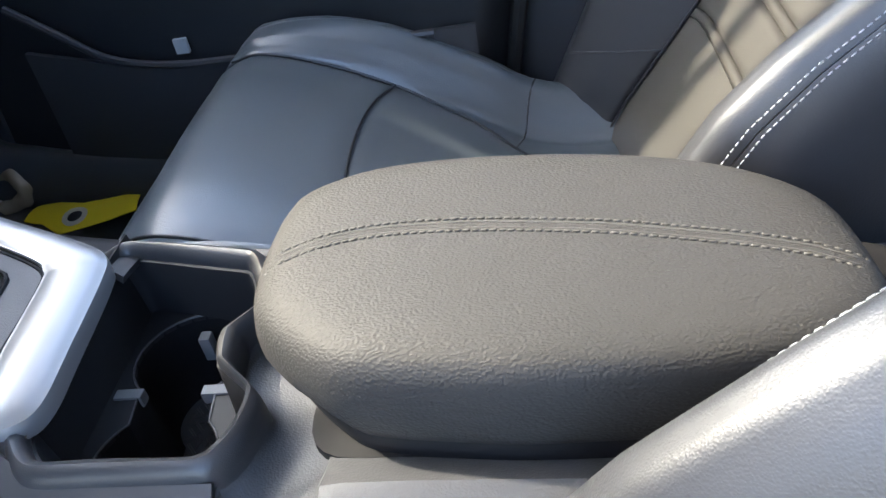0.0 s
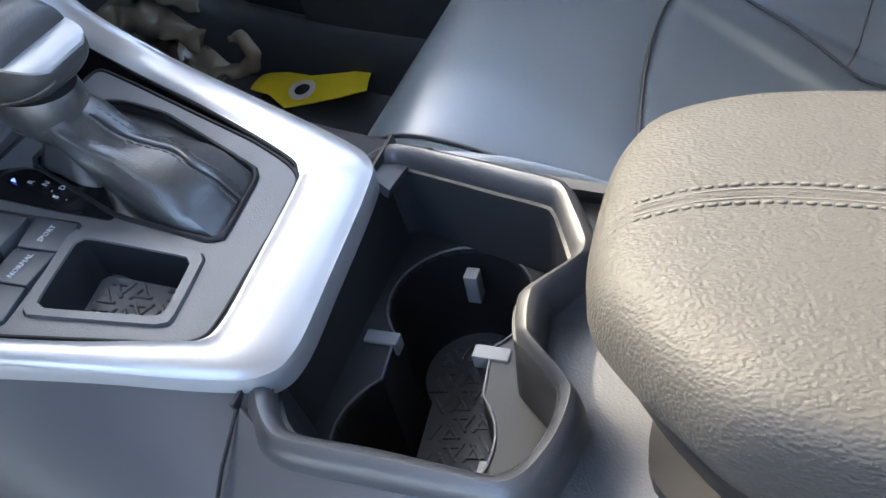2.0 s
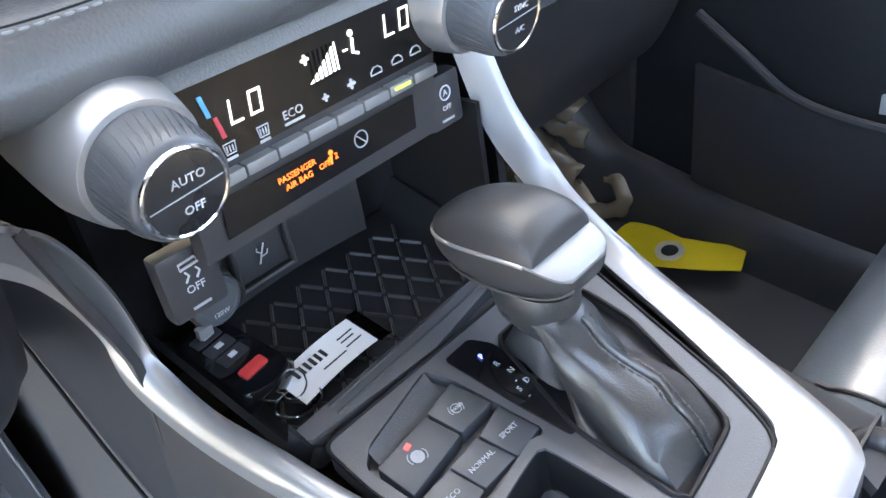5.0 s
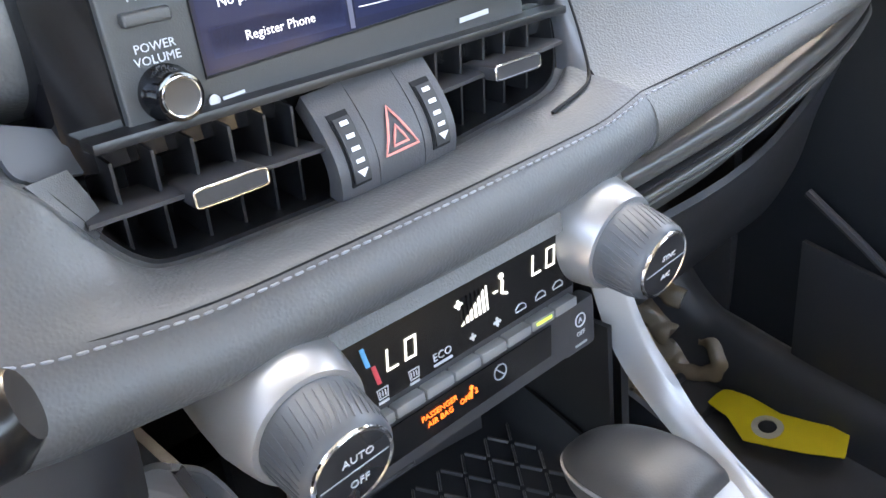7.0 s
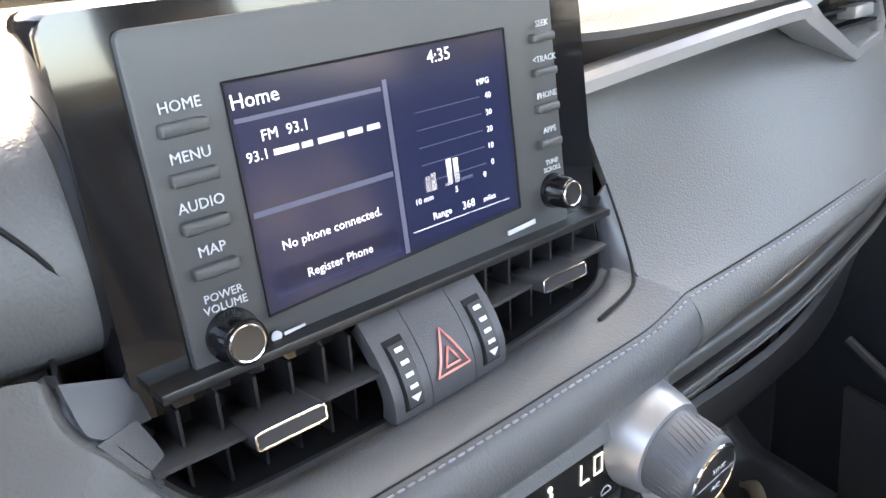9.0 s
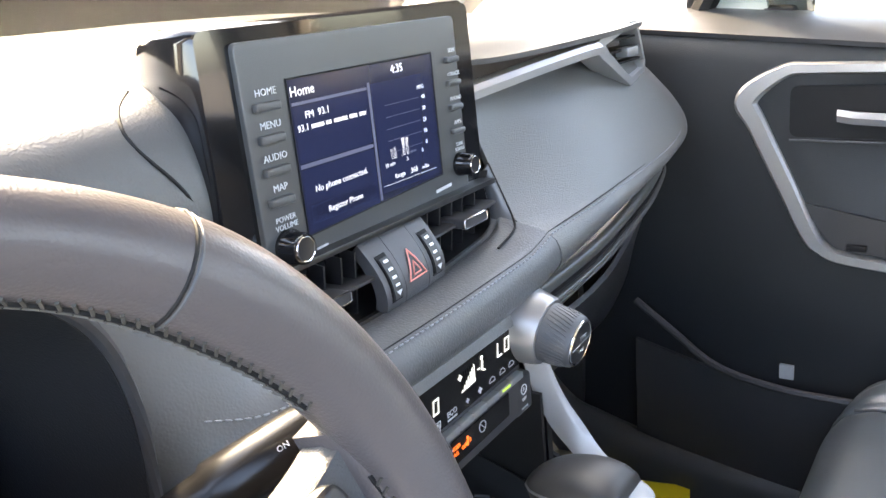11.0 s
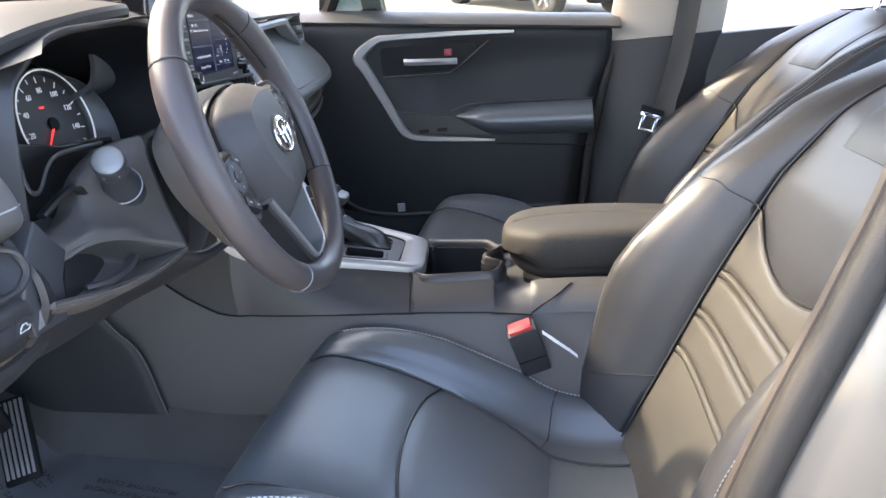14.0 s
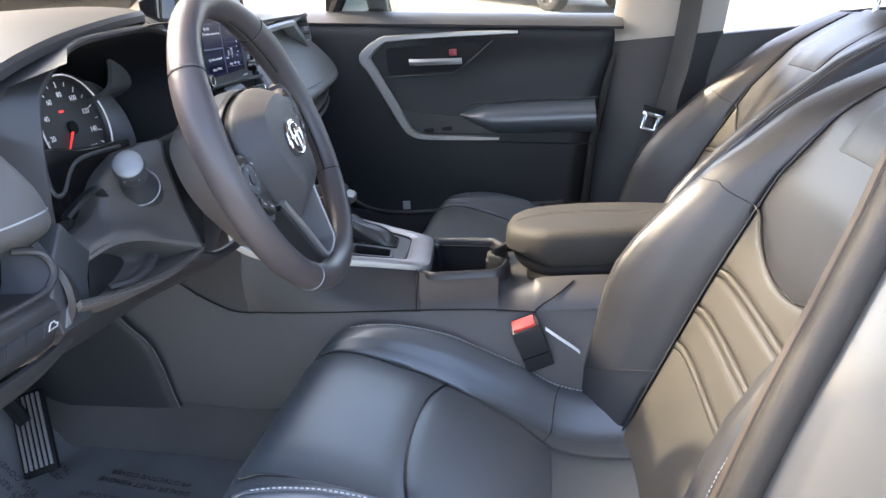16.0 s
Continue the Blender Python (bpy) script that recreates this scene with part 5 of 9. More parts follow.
profile_sheet("deck_fall", [(-0.330, [(-0.56, 1.253), (-0.50, 1.246), (-0.462, 1.228), (-0.448, 1.195), (-0.45, 1.168), (-0.462, 1.150), (-0.50, 1.135)]),
                           (-0.250, [(-0.56, 1.254), (-0.50, 1.246), (-0.462, 1.228), (-0.446, 1.195), (-0.447, 1.166), (-0.460, 1.148), (-0.50, 1.135)]),
                           (-0.185, [(-0.56, 1.254), (-0.50, 1.246), (-0.464, 1.228), (-0.450, 1.195), (-0.449, 1.164), (-0.460, 1.146), (-0.50, 1.135)]),
                           (-0.155, [(-0.56, 1.254), (-0.50, 1.246), (-0.466, 1.228), (-0.452, 1.195), (-0.451, 1.163), (-0.462, 1.145), (-0.50, 1.13)]),
                           (-0.120, [(-0.56, 1.254), (-0.50, 1.246), (-0.467, 1.228), (-0.454, 1.195), (-0.453, 1.163), (-0.464, 1.145), (-0.50, 1.13)]),
                           (-0.060, [(-0.56, 1.254), (-0.53, 1.249), (-0.505, 1.235), (-0.497, 1.20), (-0.497, 1.165), (-0.50, 1.145), (-0.51, 1.13)]),
                           (0.170, [(-0.56, 1.254), (-0.53, 1.249), (-0.505, 1.235), (-0.497, 1.20), (-0.497, 1.165), (-0.50, 1.145), (-0.51, 1.13)])], DASH_LEATHER, dash, 6, label="grained cushion beside the display")
# raised speaker panel line on the deck, left of the display
part("deck_joint", tube(smooth_line([(-0.4505, -0.1345, 1.165), (-0.4510, -0.149, 1.192), (-0.458, -0.166, 1.2165), (-0.4655, -0.168, 1.2285), (-0.48, -0.158, 1.2378), (-0.495, -0.14, 1.2450)], 5), 0.0012, 6), DARK, dash)

# passenger's middle pad with stitched edge
profile_sheet("middle_pad", [(0.158, [(-0.470, 1.190, 0.012), (-0.445, 1.137, 0.008), (-0.4245, 1.111, -0.003), (-0.405, 1.0925, -0.016), (-0.3835, 1.0795, 0), (-0.374, 1.060, 0), (-0.385, 1.043, 0), (-0.41, 1.036, 0)]),
                             (0.30, [(-0.470, 1.203), (-0.440, 1.170), (-0.408, 1.122), (-0.386, 1.091), (-0.376, 1.077), (-0.378, 1.067), (-0.392, 1.058), (-0.42, 1.054)]),
                             (0.48, [(-0.470, 1.205), (-0.440, 1.172), (-0.412, 1.130), (-0.395, 1.101), (-0.388, 1.088), (-0.391, 1.079), (-0.405, 1.073), (-0.43, 1.069)]),
                             (0.585, [(-0.49, 1.20), (-0.458, 1.170), (-0.428, 1.138), (-0.412, 1.114), (-0.408, 1.100), (-0.410, 1.089), (-0.42, 1.080), (-0.44, 1.075)]),
                             (0.63, [(-0.53, 1.19), (-0.50, 1.165), (-0.475, 1.140), (-0.462, 1.12), (-0.458, 1.104), (-0.46, 1.09), (-0.468, 1.074), (-0.48, 1.06)])], DASH, dash, 8, label="soft pad with stitched lower edge")
stitch_right = smooth_line([(-0.3835, 0.158, 1.0795), (-0.3805, 0.30, 1.0865), (-0.390, 0.48, 1.094), (-0.4085, 0.58, 1.108)], 12)
# central pad round the vents: opening edge, crest, stitched edge, underside
EDGE_UNDER = [(-0.42, -0.245, 1.10), (-0.402, -0.236, 1.068), (-0.386, -0.215, 1.056), (-0.377, -0.185, 1.052), (-0.375, -0.150, 1.050), (-0.3725, -0.11, 1.049), (-0.3725, -0.06, 1.049), (-0.3725, 0.0, 1.049), (-0.3725, 0.05, 1.050), (-0.3735, 0.11, 1.052), (-0.374, 0.135, 1.055), (-0.376, 0.158, 1.058)]
OPENING = [(-0.440, -0.161, 1.148), (-0.428, -0.160, 1.132), (-0.421, -0.149, 1.117), (-0.420, -0.137, 1.097), (-0.420, -0.124, 1.081), (-0.420, -0.108, 1.0745), (-0.420, -0.06, 1.073), (-0.420, 0.0, 1.0735), (-0.420, 0.05, 1.078), (-0.420, 0.10, 1.0835), (-0.420, 0.122, 1.088), (-0.422, 0.134, 1.097)]
CREST = [(-0.436, -0.185, 1.153), (-0.419, -0.181, 1.128), (-0.408, -0.168, 1.106), (-0.404, -0.152, 1.090), (-0.402, -0.133, 1.0805), (-0.401, -0.108, 1.0775), (-0.401, -0.06, 1.077), (-0.401, 0.0, 1.0772), (-0.401, 0.05, 1.0795), (-0.402, 0.10, 1.083), (-0.404, 0.128, 1.0885), (-0.4085, 0.1405, 1.0945)]
STITCHED = [(-0.428, -0.232, 1.143), (-0.406, -0.226, 1.106), (-0.393, -0.205, 1.0865), (-0.386, -0.178, 1.077), (-0.3835, -0.148, 1.0725), (-0.381, -0.11, 1.0695), (-0.3800, -0.06, 1.0697), (-0.3795, 0.0, 1.0705), (-0.3795, 0.05, 1.0717), (-0.3795, 0.11, 1.0735), (-0.381, 0.135, 1.0760), (-0.3835, 0.158, 1.0795)]
THROAT = [(x - 0.004, y * 0.985, z + 0.001) for x, y, z in OPENING]
skin("centre_pad", [THROAT, OPENING, [tuple(Vector(a).lerp(Vector(b), 0.22) + Vector((0.001, 0, 0.0022))) for a, b in zip(OPENING, CREST)], CREST, STITCHED, EDGE_UNDER, [(x - 0.012, y, z - 0.014) for x, y, z in EDGE_UNDER], [(x - 0.045, y, z - 0.02) for x, y, z in EDGE_UNDER]], DASH_LEATHER, dash, 6, 5, 0.004, "grained pad with light stitching")
OPEN_RIGHT, GROOVE = [OPENING[-1], (-0.431, 0.1435, 1.116), (-0.443, 0.151, 1.134)], [CREST[-1], (-0.425, 0.1545, 1.110), (-0.446, 0.166, 1.1375)]
skin("vent_surround", [[(x - 0.004, y - 0.001, z) for x, y, z in OPEN_RIGHT], OPEN_RIGHT, [tuple(Vector(a).lerp(Vector(b), 0.3) + Vector((0.002, 0, 0.001))) for a, b in zip(OPEN_RIGHT, GROOVE)], GROOVE], PLASTIC_BLUE, dash, 6, 5, 0.003, "smooth grey vent surround")
part("surround_groove", tube(smooth_line([(-0.401, 0.10, 1.0838), (-0.403, 0.128, 1.0893)] + GROOVE, 8), 0.0011, 6), DARK, dash)
# the dark throat of the vents behind the opening
OPEN_ALL = OPENING + OPEN_RIGHT[1:]
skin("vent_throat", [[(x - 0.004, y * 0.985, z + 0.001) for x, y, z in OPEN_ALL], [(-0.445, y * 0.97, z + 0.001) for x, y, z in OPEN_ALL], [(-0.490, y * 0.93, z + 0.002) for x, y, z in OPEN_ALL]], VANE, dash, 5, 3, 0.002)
skin("vent_end_cap", [[(-0.4245, -0.1535, 1.1235), (-0.4225, -0.1440, 1.1075), (-0.4225, -0.1365, 1.0960)], [(-0.434, -0.136, 1.1225), (-0.434, -0.1315, 1.110), (-0.432, -0.129, 1.099)]], PLATE, dash, 6, 4, 0.002, "grey end cap of the vent")
skin("display_apron", [[(-0.436, -0.157, 1.147), (-0.426, -0.155, 1.130), (-0.425, -0.150, 1.1245)], [(-0.446, -0.130, 1.135), (-0.440, -0.129, 1.124), (-0.436, -0.1285, 1.119)]], PLASTIC_BLUE, dash, 5, 4, 0.002)
stitch_mid = smooth_line(STITCHED[2:], 8)
for path in (stitch_mid, stitch_right):
    stitches([p + Vector((0.0007, 0, 0.0009)) for p in path], 0.0042, 0.0014, 0.00065, GREY_THREAD, dash, label="light grey stitching", up=(0.7, 0, 0.7))
    part("stitch_groove", tube([p + Vector((-0.003, 0, 0.0022)) for p in path], 0.0006, 5), DARK, dash)

# silver strip with the passenger's vent
strip = smooth_line([(-0.462, 0.150, 1.196), (-0.442, 0.25, 1.207), (-0.428, 0.33, 1.214), (-0.425, 0.365, 1.215)], 8)
part("silver_strip", loft([[p + Vector((-0.02, 0, 0.006)), p + Vector((0.0, 0, 0.0065)), p + Vector((0.0045, 0, 0.002)), p + Vector((0.004, 0, -0.005)), p + Vector((-0.01, 0, -0.008)), p + Vector((-0.025, 0, -0.006))] for p in strip]), SILVER, dash, "satin silver strip")
vent_out = [(0.35, 1.221), (0.47, 1.236), (0.505, 1.236), (0.553, 1.184), (0.545, 1.170), (0.462, 1.164), (0.44, 1.172), (0.37, 1.205)]
vent_in = [(0.385, 1.2165), (0.468, 1.229), (0.50, 1.228), (0.538, 1.186), (0.532, 1.178), (0.468, 1.174), (0.45, 1.180), (0.395, 1.208)]
tilt_vent = lambda u, v, w: Vector((-0.432 + w - 0.25 * max(0, u - 0.42) ** 1.2, u, v))  # noqa: E731
right_vent = part("passenger_vent", frame_slab(vent_out, vent_in, -0.02, 0.006, tilt_vent, 0.002), SILVER, dash, "silver-framed air vent")
part("vent_back", slab(vent_in, -0.05, -0.035, tilt_vent), DARK, right_vent)
for z in (1.19, 1.204, 1.217):
    part("slat", box(-0.475, -0.444, 0.40 + (1.217 - z) * 1.6, 0.525, z - 0.0012, z + 0.0012, 0.0004), DARK, right_vent)
part("vent_tab", box(-0.452, -0.436, 0.468, 0.50, 1.196, 1.206, 0.002), SILVER, right_vent)

# open shelf and lower panels in front of the passenger
part("shelf_back", box(-0.53, -0.515, 0.12, 0.60, 0.985, 1.12, 0.003), DARK, dash)
SHELF_AT = [(0.118, 0.0, 0.0), (0.20, 0.0, 0.001), (0.30, 0.001, 0.007), (0.40, -0.006, 0.016), (0.48, -0.013, 0.026), (0.56, -0.028, 0.038), (0.60, -0.045, 0.045)]
profile_sheet("shelf", [(y, [(x + dx, z + dz) for x, z in ((-0.50, 1.020), (-0.44, 1.024), (-0.412, 1.028), (-0.404, 1.028), (-0.399, 1.024), (-0.401, 1.015), (-0.408, 1.012))]) for y, dx, dz in SHELF_AT], SHELF, dash, 6, label="open shelf with satin lip")
profile_sheet("shelf_groove", [(y, [(x + dx, z + dz) for x, z in ((-0.407, 1.0125), (-0.4085, 1.0085), (-0.407, 1.0050))]) for y, dx, dz in SHELF_AT], DARK, dash, 6)
profile_sheet("lower_lip", [(y, [(x + dx, z + dz) for x, z in ((-0.410, 1.0055), (-0.402, 1.0055), (-0.3995, 1.0030), (-0.402, 0.9985), (-0.430, 0.968))]) for y, dx, dz in SHELF_AT], SHELF, dash, 6)
for k in range(34):
    y = 0.17 + k * 0.012
    dx, dz = on_line([(p[0], p[1]) for p in SHELF_AT], y), on_line([(p[0], p[2]) for p in SHELF_AT], y)
    part("shelf_rib", tube([(-0.462 + dx, y, 1.024 + dz), (-0.474 + dx, y + 0.007, 1.042 + dz)], 0.0022, 5), PLASTIC_SMOOTH, dash)
part("shelf_end", tube(smooth_line([(-0.455, 0.60, 1.085), (-0.443, 0.607, 1.078), (-0.437, 0.606, 1.066), (-0.446, 0.60, 1.052)], 5), 0.006, 8, up=(1, 0, 0)), PLASTIC_SMOOTH, dash)
profile_sheet("glove_box", [(0.13, [(-0.43, 0.968), (-0.47, 0.92), (-0.51, 0.86), (-0.56, 0.79), (-0.62, 0.75)]),
                            (0.36, [(-0.43, 0.968), (-0.465, 0.92), (-0.50, 0.86), (-0.55, 0.79), (-0.62, 0.75)]),
                            (0.62, [(-0.48, 0.985), (-0.50, 0.93), (-0.52, 0.86), (-0.56, 0.79), (-0.62, 0.75)])], PLASTIC, dash, 6, label="black glove box lid")
part("glove_joint", tube([(-0.442, 0.15, 0.952), (-0.441, 0.36, 0.952), (-0.487, 0.6, 0.965)], 0.0012, 6), DARK, dash)
# centre stack cheeks beside the tray niche
for y, out in ((0.128, 1),):
    part("stack_cheek", sheet(lambda u, v: Vector((-0.385 - 0.05 * v - 0.18 * v * v, y + out * (0.012 + 0.035 * v), 1.03 - 0.18 * u)), spaced(0, 1, 12), spaced(0, 1, 10), 0.005), PLASTIC_SMOOTH, dash)
profile_sheet("knee_panel", [(-0.15, [(-0.41, 1.035), (-0.43, 0.99), (-0.46, 0.93), (-0.50, 0.88), (-0.60, 0.85)]),
                             (-0.20, [(-0.405, 1.04), (-0.40, 0.99), (-0.41, 0.93), (-0.46, 0.88), (-0.60, 0.85)]),
                             (-0.38, [(-0.43, 1.03), (-0.40, 0.98), (-0.405, 0.935), (-0.45, 0.89), (-0.60, 0.86)]),
                             (-0.60, [(-0.40, 1.04), (-0.365, 0.99), (-0.37, 0.95), (-0.43, 0.91), (-0.60, 0.87)]),
                             (-0.69, [(-0.35, 1.05), (-0.33, 1.01), (-0.34, 0.975), (-0.40, 0.94), (-0.60, 0.89)])], PLASTIC_SMOOTH, dash, 6, label="black lower panel under the column")
part("lower_baffle", box(-0.98, -0.6, -0.72, 0.62, 0.84, 0.87, 0.005), DARK, dash)

# central vents
vents = part("centre_vents", box(-0.50, -0.49, -0.15, 0.16, 1.06, 1.14, 0.002), DARK, dash, "pair of black central air vents")
part("vent_roof", box(-0.49, -0.428, -0.125, 0.147, 1.1255, 1.130, 0.001), VANE, vents)
for ys, z_mid, slope in (((-0.1205, -0.1035, -0.0865, -0.0695, -0.0525, -0.0385), 1.1005, 0.0), ((0.0475, 0.0645, 0.081, 0.0965, 0.115), 1.1075, 0.05)):
    for y in ys:
        part("vane", moved(box(-0.026, 0.010, -0.0008, 0.0008, -0.024, 0.0225, 0.0004), Matrix.Translation((-0.441, y, z_mid - 0.0005)) @ pose(0, 0, 0, 0, 6, 0)), VANE, vents)
for y0, y1, tab, z0, z1 in ((-0.137, -0.030, -0.0815, 1.1025, 1.1005), (0.041, 0.133, 0.0885, 1.1075, 1.1125)):
    blade_z = lambda y: z0 + (z1 - z0) * (y - y0) / (y1 - y0)  # noqa: E731
    part("blade", loft([[Vector((x, y, blade_z(y) + o)) for x, o in ((-0.452, -0.001), (-0.424, -0.0018), (-0.4205, -0.0008), (-0.4205, 0.0010), (-0.424, 0.0018), (-0.452, 0.001))] for y in spaced(y0, y1, 5)]), PLASTIC_SMOOTH, vents)
    zt = blade_z(tab)
    t = part("slider_tab", loft([[Vector((x, tab + a * w, zt + b * h)) for a, b in rounded([(-1, -1), (1, -1), (1, 1), (-1, 1)], 0.35)] for x, w, h in ((-0.437, 0.0165, 0.0035), (-0.415, 0.0172, 0.0042), (-0.4125, 0.0168, 0.0040))]), PLASTIC_SMOOTH, vents)
    part("chrome_edge", tube([(-0.4122, tab + a * 0.0165, zt + b * 0.0038) for a, b in rounded([(-1, -1), (1, -1), (1, 1), (-1, 1)], 0.3, 3)], 0.0006, 6, True, up=(1, 0, 0)), CHROME, t, "chrome outline")
# hazard switch and vent wheels
def bulge(u, v, y0, y1, lift=0.0):
    x = -0.436 + 0.024 * math.sin(u * 1.9 + 0.1) + lift
    return Vector((x, y0 + (y1 - y0) * v, 1.125 - 0.049 * u + 0.06 * (y0 + (y1 - y0) * v)))


for y0, y1, name in ((-0.0305, -0.0085, "wheel_housing"), (-0.008, 0.0195, "hazard_switch"), (0.020, 0.0405, "wheel_housing")):
    h = part(name, sheet(lambda u, v: bulge(u, v, y0, y1), spaced(0, 1, 12), spaced(0, 1, 5), 0.01), PLATE, dash, "raised hazard warning switch" if name == "hazard_switch" else "")
    if name == "wheel_housing":
        yc = (y0 + y1) / 2
        part("slot", sheet(lambda u, v: bulge(0.2 + 0.66 * u, v, yc - 0.0055, yc + 0.0055, 0.0006), spaced(0, 1, 8), spaced(0, 1, 2), 0.001), DARK, h)
        part("thumb_wheel", sheet(lambda u, v: bulge(0.24 + 0.58 * u, v, yc - 0.0045, yc + 0.0045, 0.0022), spaced(0, 1, 8), spaced(0, 1, 2), 0.0012), PLASTIC_SMOOTH, h)
        for k in range(4):
            part("mark", sheet(lambda u, v: bulge(0.27 + 0.11 * k + 0.035 * u, v, yc - 0.0022, yc + 0.0022, 0.0027), spaced(0, 1, 2), spaced(0, 1, 2), 0.0003), WHITE, h)
        part("arrow", sheet(lambda u, v: bulge(0.70 + 0.075 * u, 0.5 + (v - 0.5) * (1 - u), yc - 0.003, yc + 0.003, 0.0027), spaced(0, 1, 3), spaced(0, 1, 3), 0.0003), WHITE, h)
    else:
        part("hazard_mark", tube([bulge(u, v, y0, y1, 0.0012) for u, v in ((0.30, 0.5), (0.43, 0.62), (0.57, 0.74), (0.70, 0.86), (0.70, 0.5), (0.70, 0.14), (0.57, 0.26), (0.43, 0.38))], 0.0007, 6, True, up=(1, 0, 0.3)), RED_PRINT, h, "red warning triangle")
        part("hazard_mark", tube([bulge(u, v, y0, y1, 0.0012) for u, v in ((0.47, 0.5), (0.56, 0.59), (0.64, 0.66), (0.64, 0.34), (0.56, 0.41))], 0.0007, 6, True, up=(1, 0, 0.3)), RED_PRINT, h)


# ---- infotainment display ----
display = thing("infotainment_display", "gloss black display unit with lit blue screen, buttons and two knobs", "display")
SX = -0.438
part("housing", loft([[Vector((x, y, z)) for y, z in rounded([(-0.134 + i, 1.113 + i), (0.153 - i, 1.113 + i), (0.149 - i, 1.277 - i), (-0.132 + i, 1.277 - i)], 0.008)] for x, i in ((-0.50, 0.006), (-0.475, 0.0), (-0.447, 0.0), (-0.4425, 0.0025))]), GLOSS, display, "gloss black housing")
bezel = part("bezel", slab(rounded([(-0.106, 1.1225), (0.122, 1.1245), (0.1195, 1.266), (-0.106, 1.266)], 0.005), -0.004, 0.0018, flat_x(SX - 0.002), 0.001), BEZEL, display, "dark grey button bezel")
screen = part("screen", slab([(-0.0695, 1.1415), (0.0835, 1.1475), (0.0830, 1.2405), (-0.0695, 1.2405)], 0.0, 0.0006, flat_x(SX)), SCREEN, display, "lit navy blue touch screen")
part("screen_edge", tube([(SX + 0.0006, y, z) for y, z in ((-0.070, 1.141), (0.084, 1.147), (0.0835, 1.241), (-0.070, 1.241))], 0.0008, 5, True, up=(1, 0, 0)), DARK, display)


def on_screen(y, z, slope=0.03):
    return axes((SX + 0.0009, y, z), (0, 1, slope * 0.6), (0, 0, 1))


def tile(name, y0, y1, z0, z1, mat):
    return part(name, slab([(y0, z0), (y1, z0), (y1, z1), (y0, z1)], 0.0005, 0.0008, flat_x(SX)), mat, screen)


tile("panel", -0.068, 0.0045, 1.188, 1.2235, SCREEN_PANEL)
tile("panel", -0.068, 0.0045, 1.1435, 1.1835, SCREEN_PANEL)
tile("panel", 0.009, 0.080, 1.1495, 1.2275, SCREEN_PANEL)
tile("button_strip", -0.0645, 0.003, 1.1475, 1.1600, SCREEN_BUTTON)
tile("divider", 0.0055, 0.0080, 1.1455, 1.2290, SCREEN_LINE)
tile("divider", -0.068, 0.0045, 1.1845, 1.1870, SCREEN_LINE)
tile("divider", -0.068, 0.0045, 1.2243, 1.2262, SCREEN_LINE)
for text, y, z, size, side in (("Home", -0.0685, 1.2325, 0.0088, "LEFT"), ("FM  93.1", -0.0580, 1.2172, 0.0066, "LEFT"), ("93.1", -0.0662, 1.2095, 0.0062, "LEFT"), ("No phone connected.", -0.0316, 1.1698, 0.0060, "CENTER"), ("Register Phone", -0.0308, 1.1540, 0.0058, "CENTER"), ("4:35", 0.0400, 1.2345, 0.0085, "CENTER"), ("MPG", 0.0660, 1.2178, 0.0042, "CENTER"), ("40", 0.0685, 1.2105, 0.0042, "CENTER"), ("30", 0.0680, 1.2020, 0.0042, "CENTER"), ("20", 0.0675, 1.1935, 0.0042, "CENTER"), ("10", 0.0670, 1.1850, 0.0042, "CENTER"), ("0", 0.0672, 1.1765, 0.0042, "CENTER"), ("0", 0.0610, 1.1712, 0.0042, "CENTER"), ("10 min", 0.0205, 1.1685, 0.0042, "CENTER"), ("5", 0.0414, 1.1685, 0.0042, "CENTER"), ("Range", 0.0305, 1.1588, 0.0050, "CENTER"), ("368", 0.0480, 1.1588, 0.0058, "CENTER"), ("miles", 0.0625, 1.1585, 0.0042, "CENTER")):
    words(text, size, on_screen(y, z), SCREEN_TEXT, screen, "screen_text", side, depth=0.00005)
for y0, y1 in ((-0.0535, -0.0415), (-0.0400, -0.0345), (-0.0320, -0.0185), (-0.0165, -0.0085), (-0.0060, 0.0010)):
    tile("text_bar", y0, y1, 1.2082, 1.2108, SCREEN_TEXT)
for k in range(5):
    tile("chart_line", 0.0215, 0.0630, 1.1765 + 0.0085 * k, 1.1769 + 0.0085 * k, SCREEN_LINE)
for y0, h in ((0.0225, 0.0075), (0.0260, 0.0085), (0.0365, 0.0130), (0.0410, 0.0125)):
    tile("chart_bar", y0, y0 + 0.0032, 1.1718, 1.1718 + h, SCREEN_TEXT)
tile("chart_bar", 0.0345, 0.0365, 1.1718, 1.1730, SCREEN_TEXT)
tile("chart_bar", 0.0450, 0.0530, 1.1718, 1.1735, SCREEN_LINE)
tile("chart_line", 0.0115, 0.0765, 1.1540, 1.1545, SCREEN_TEXT)
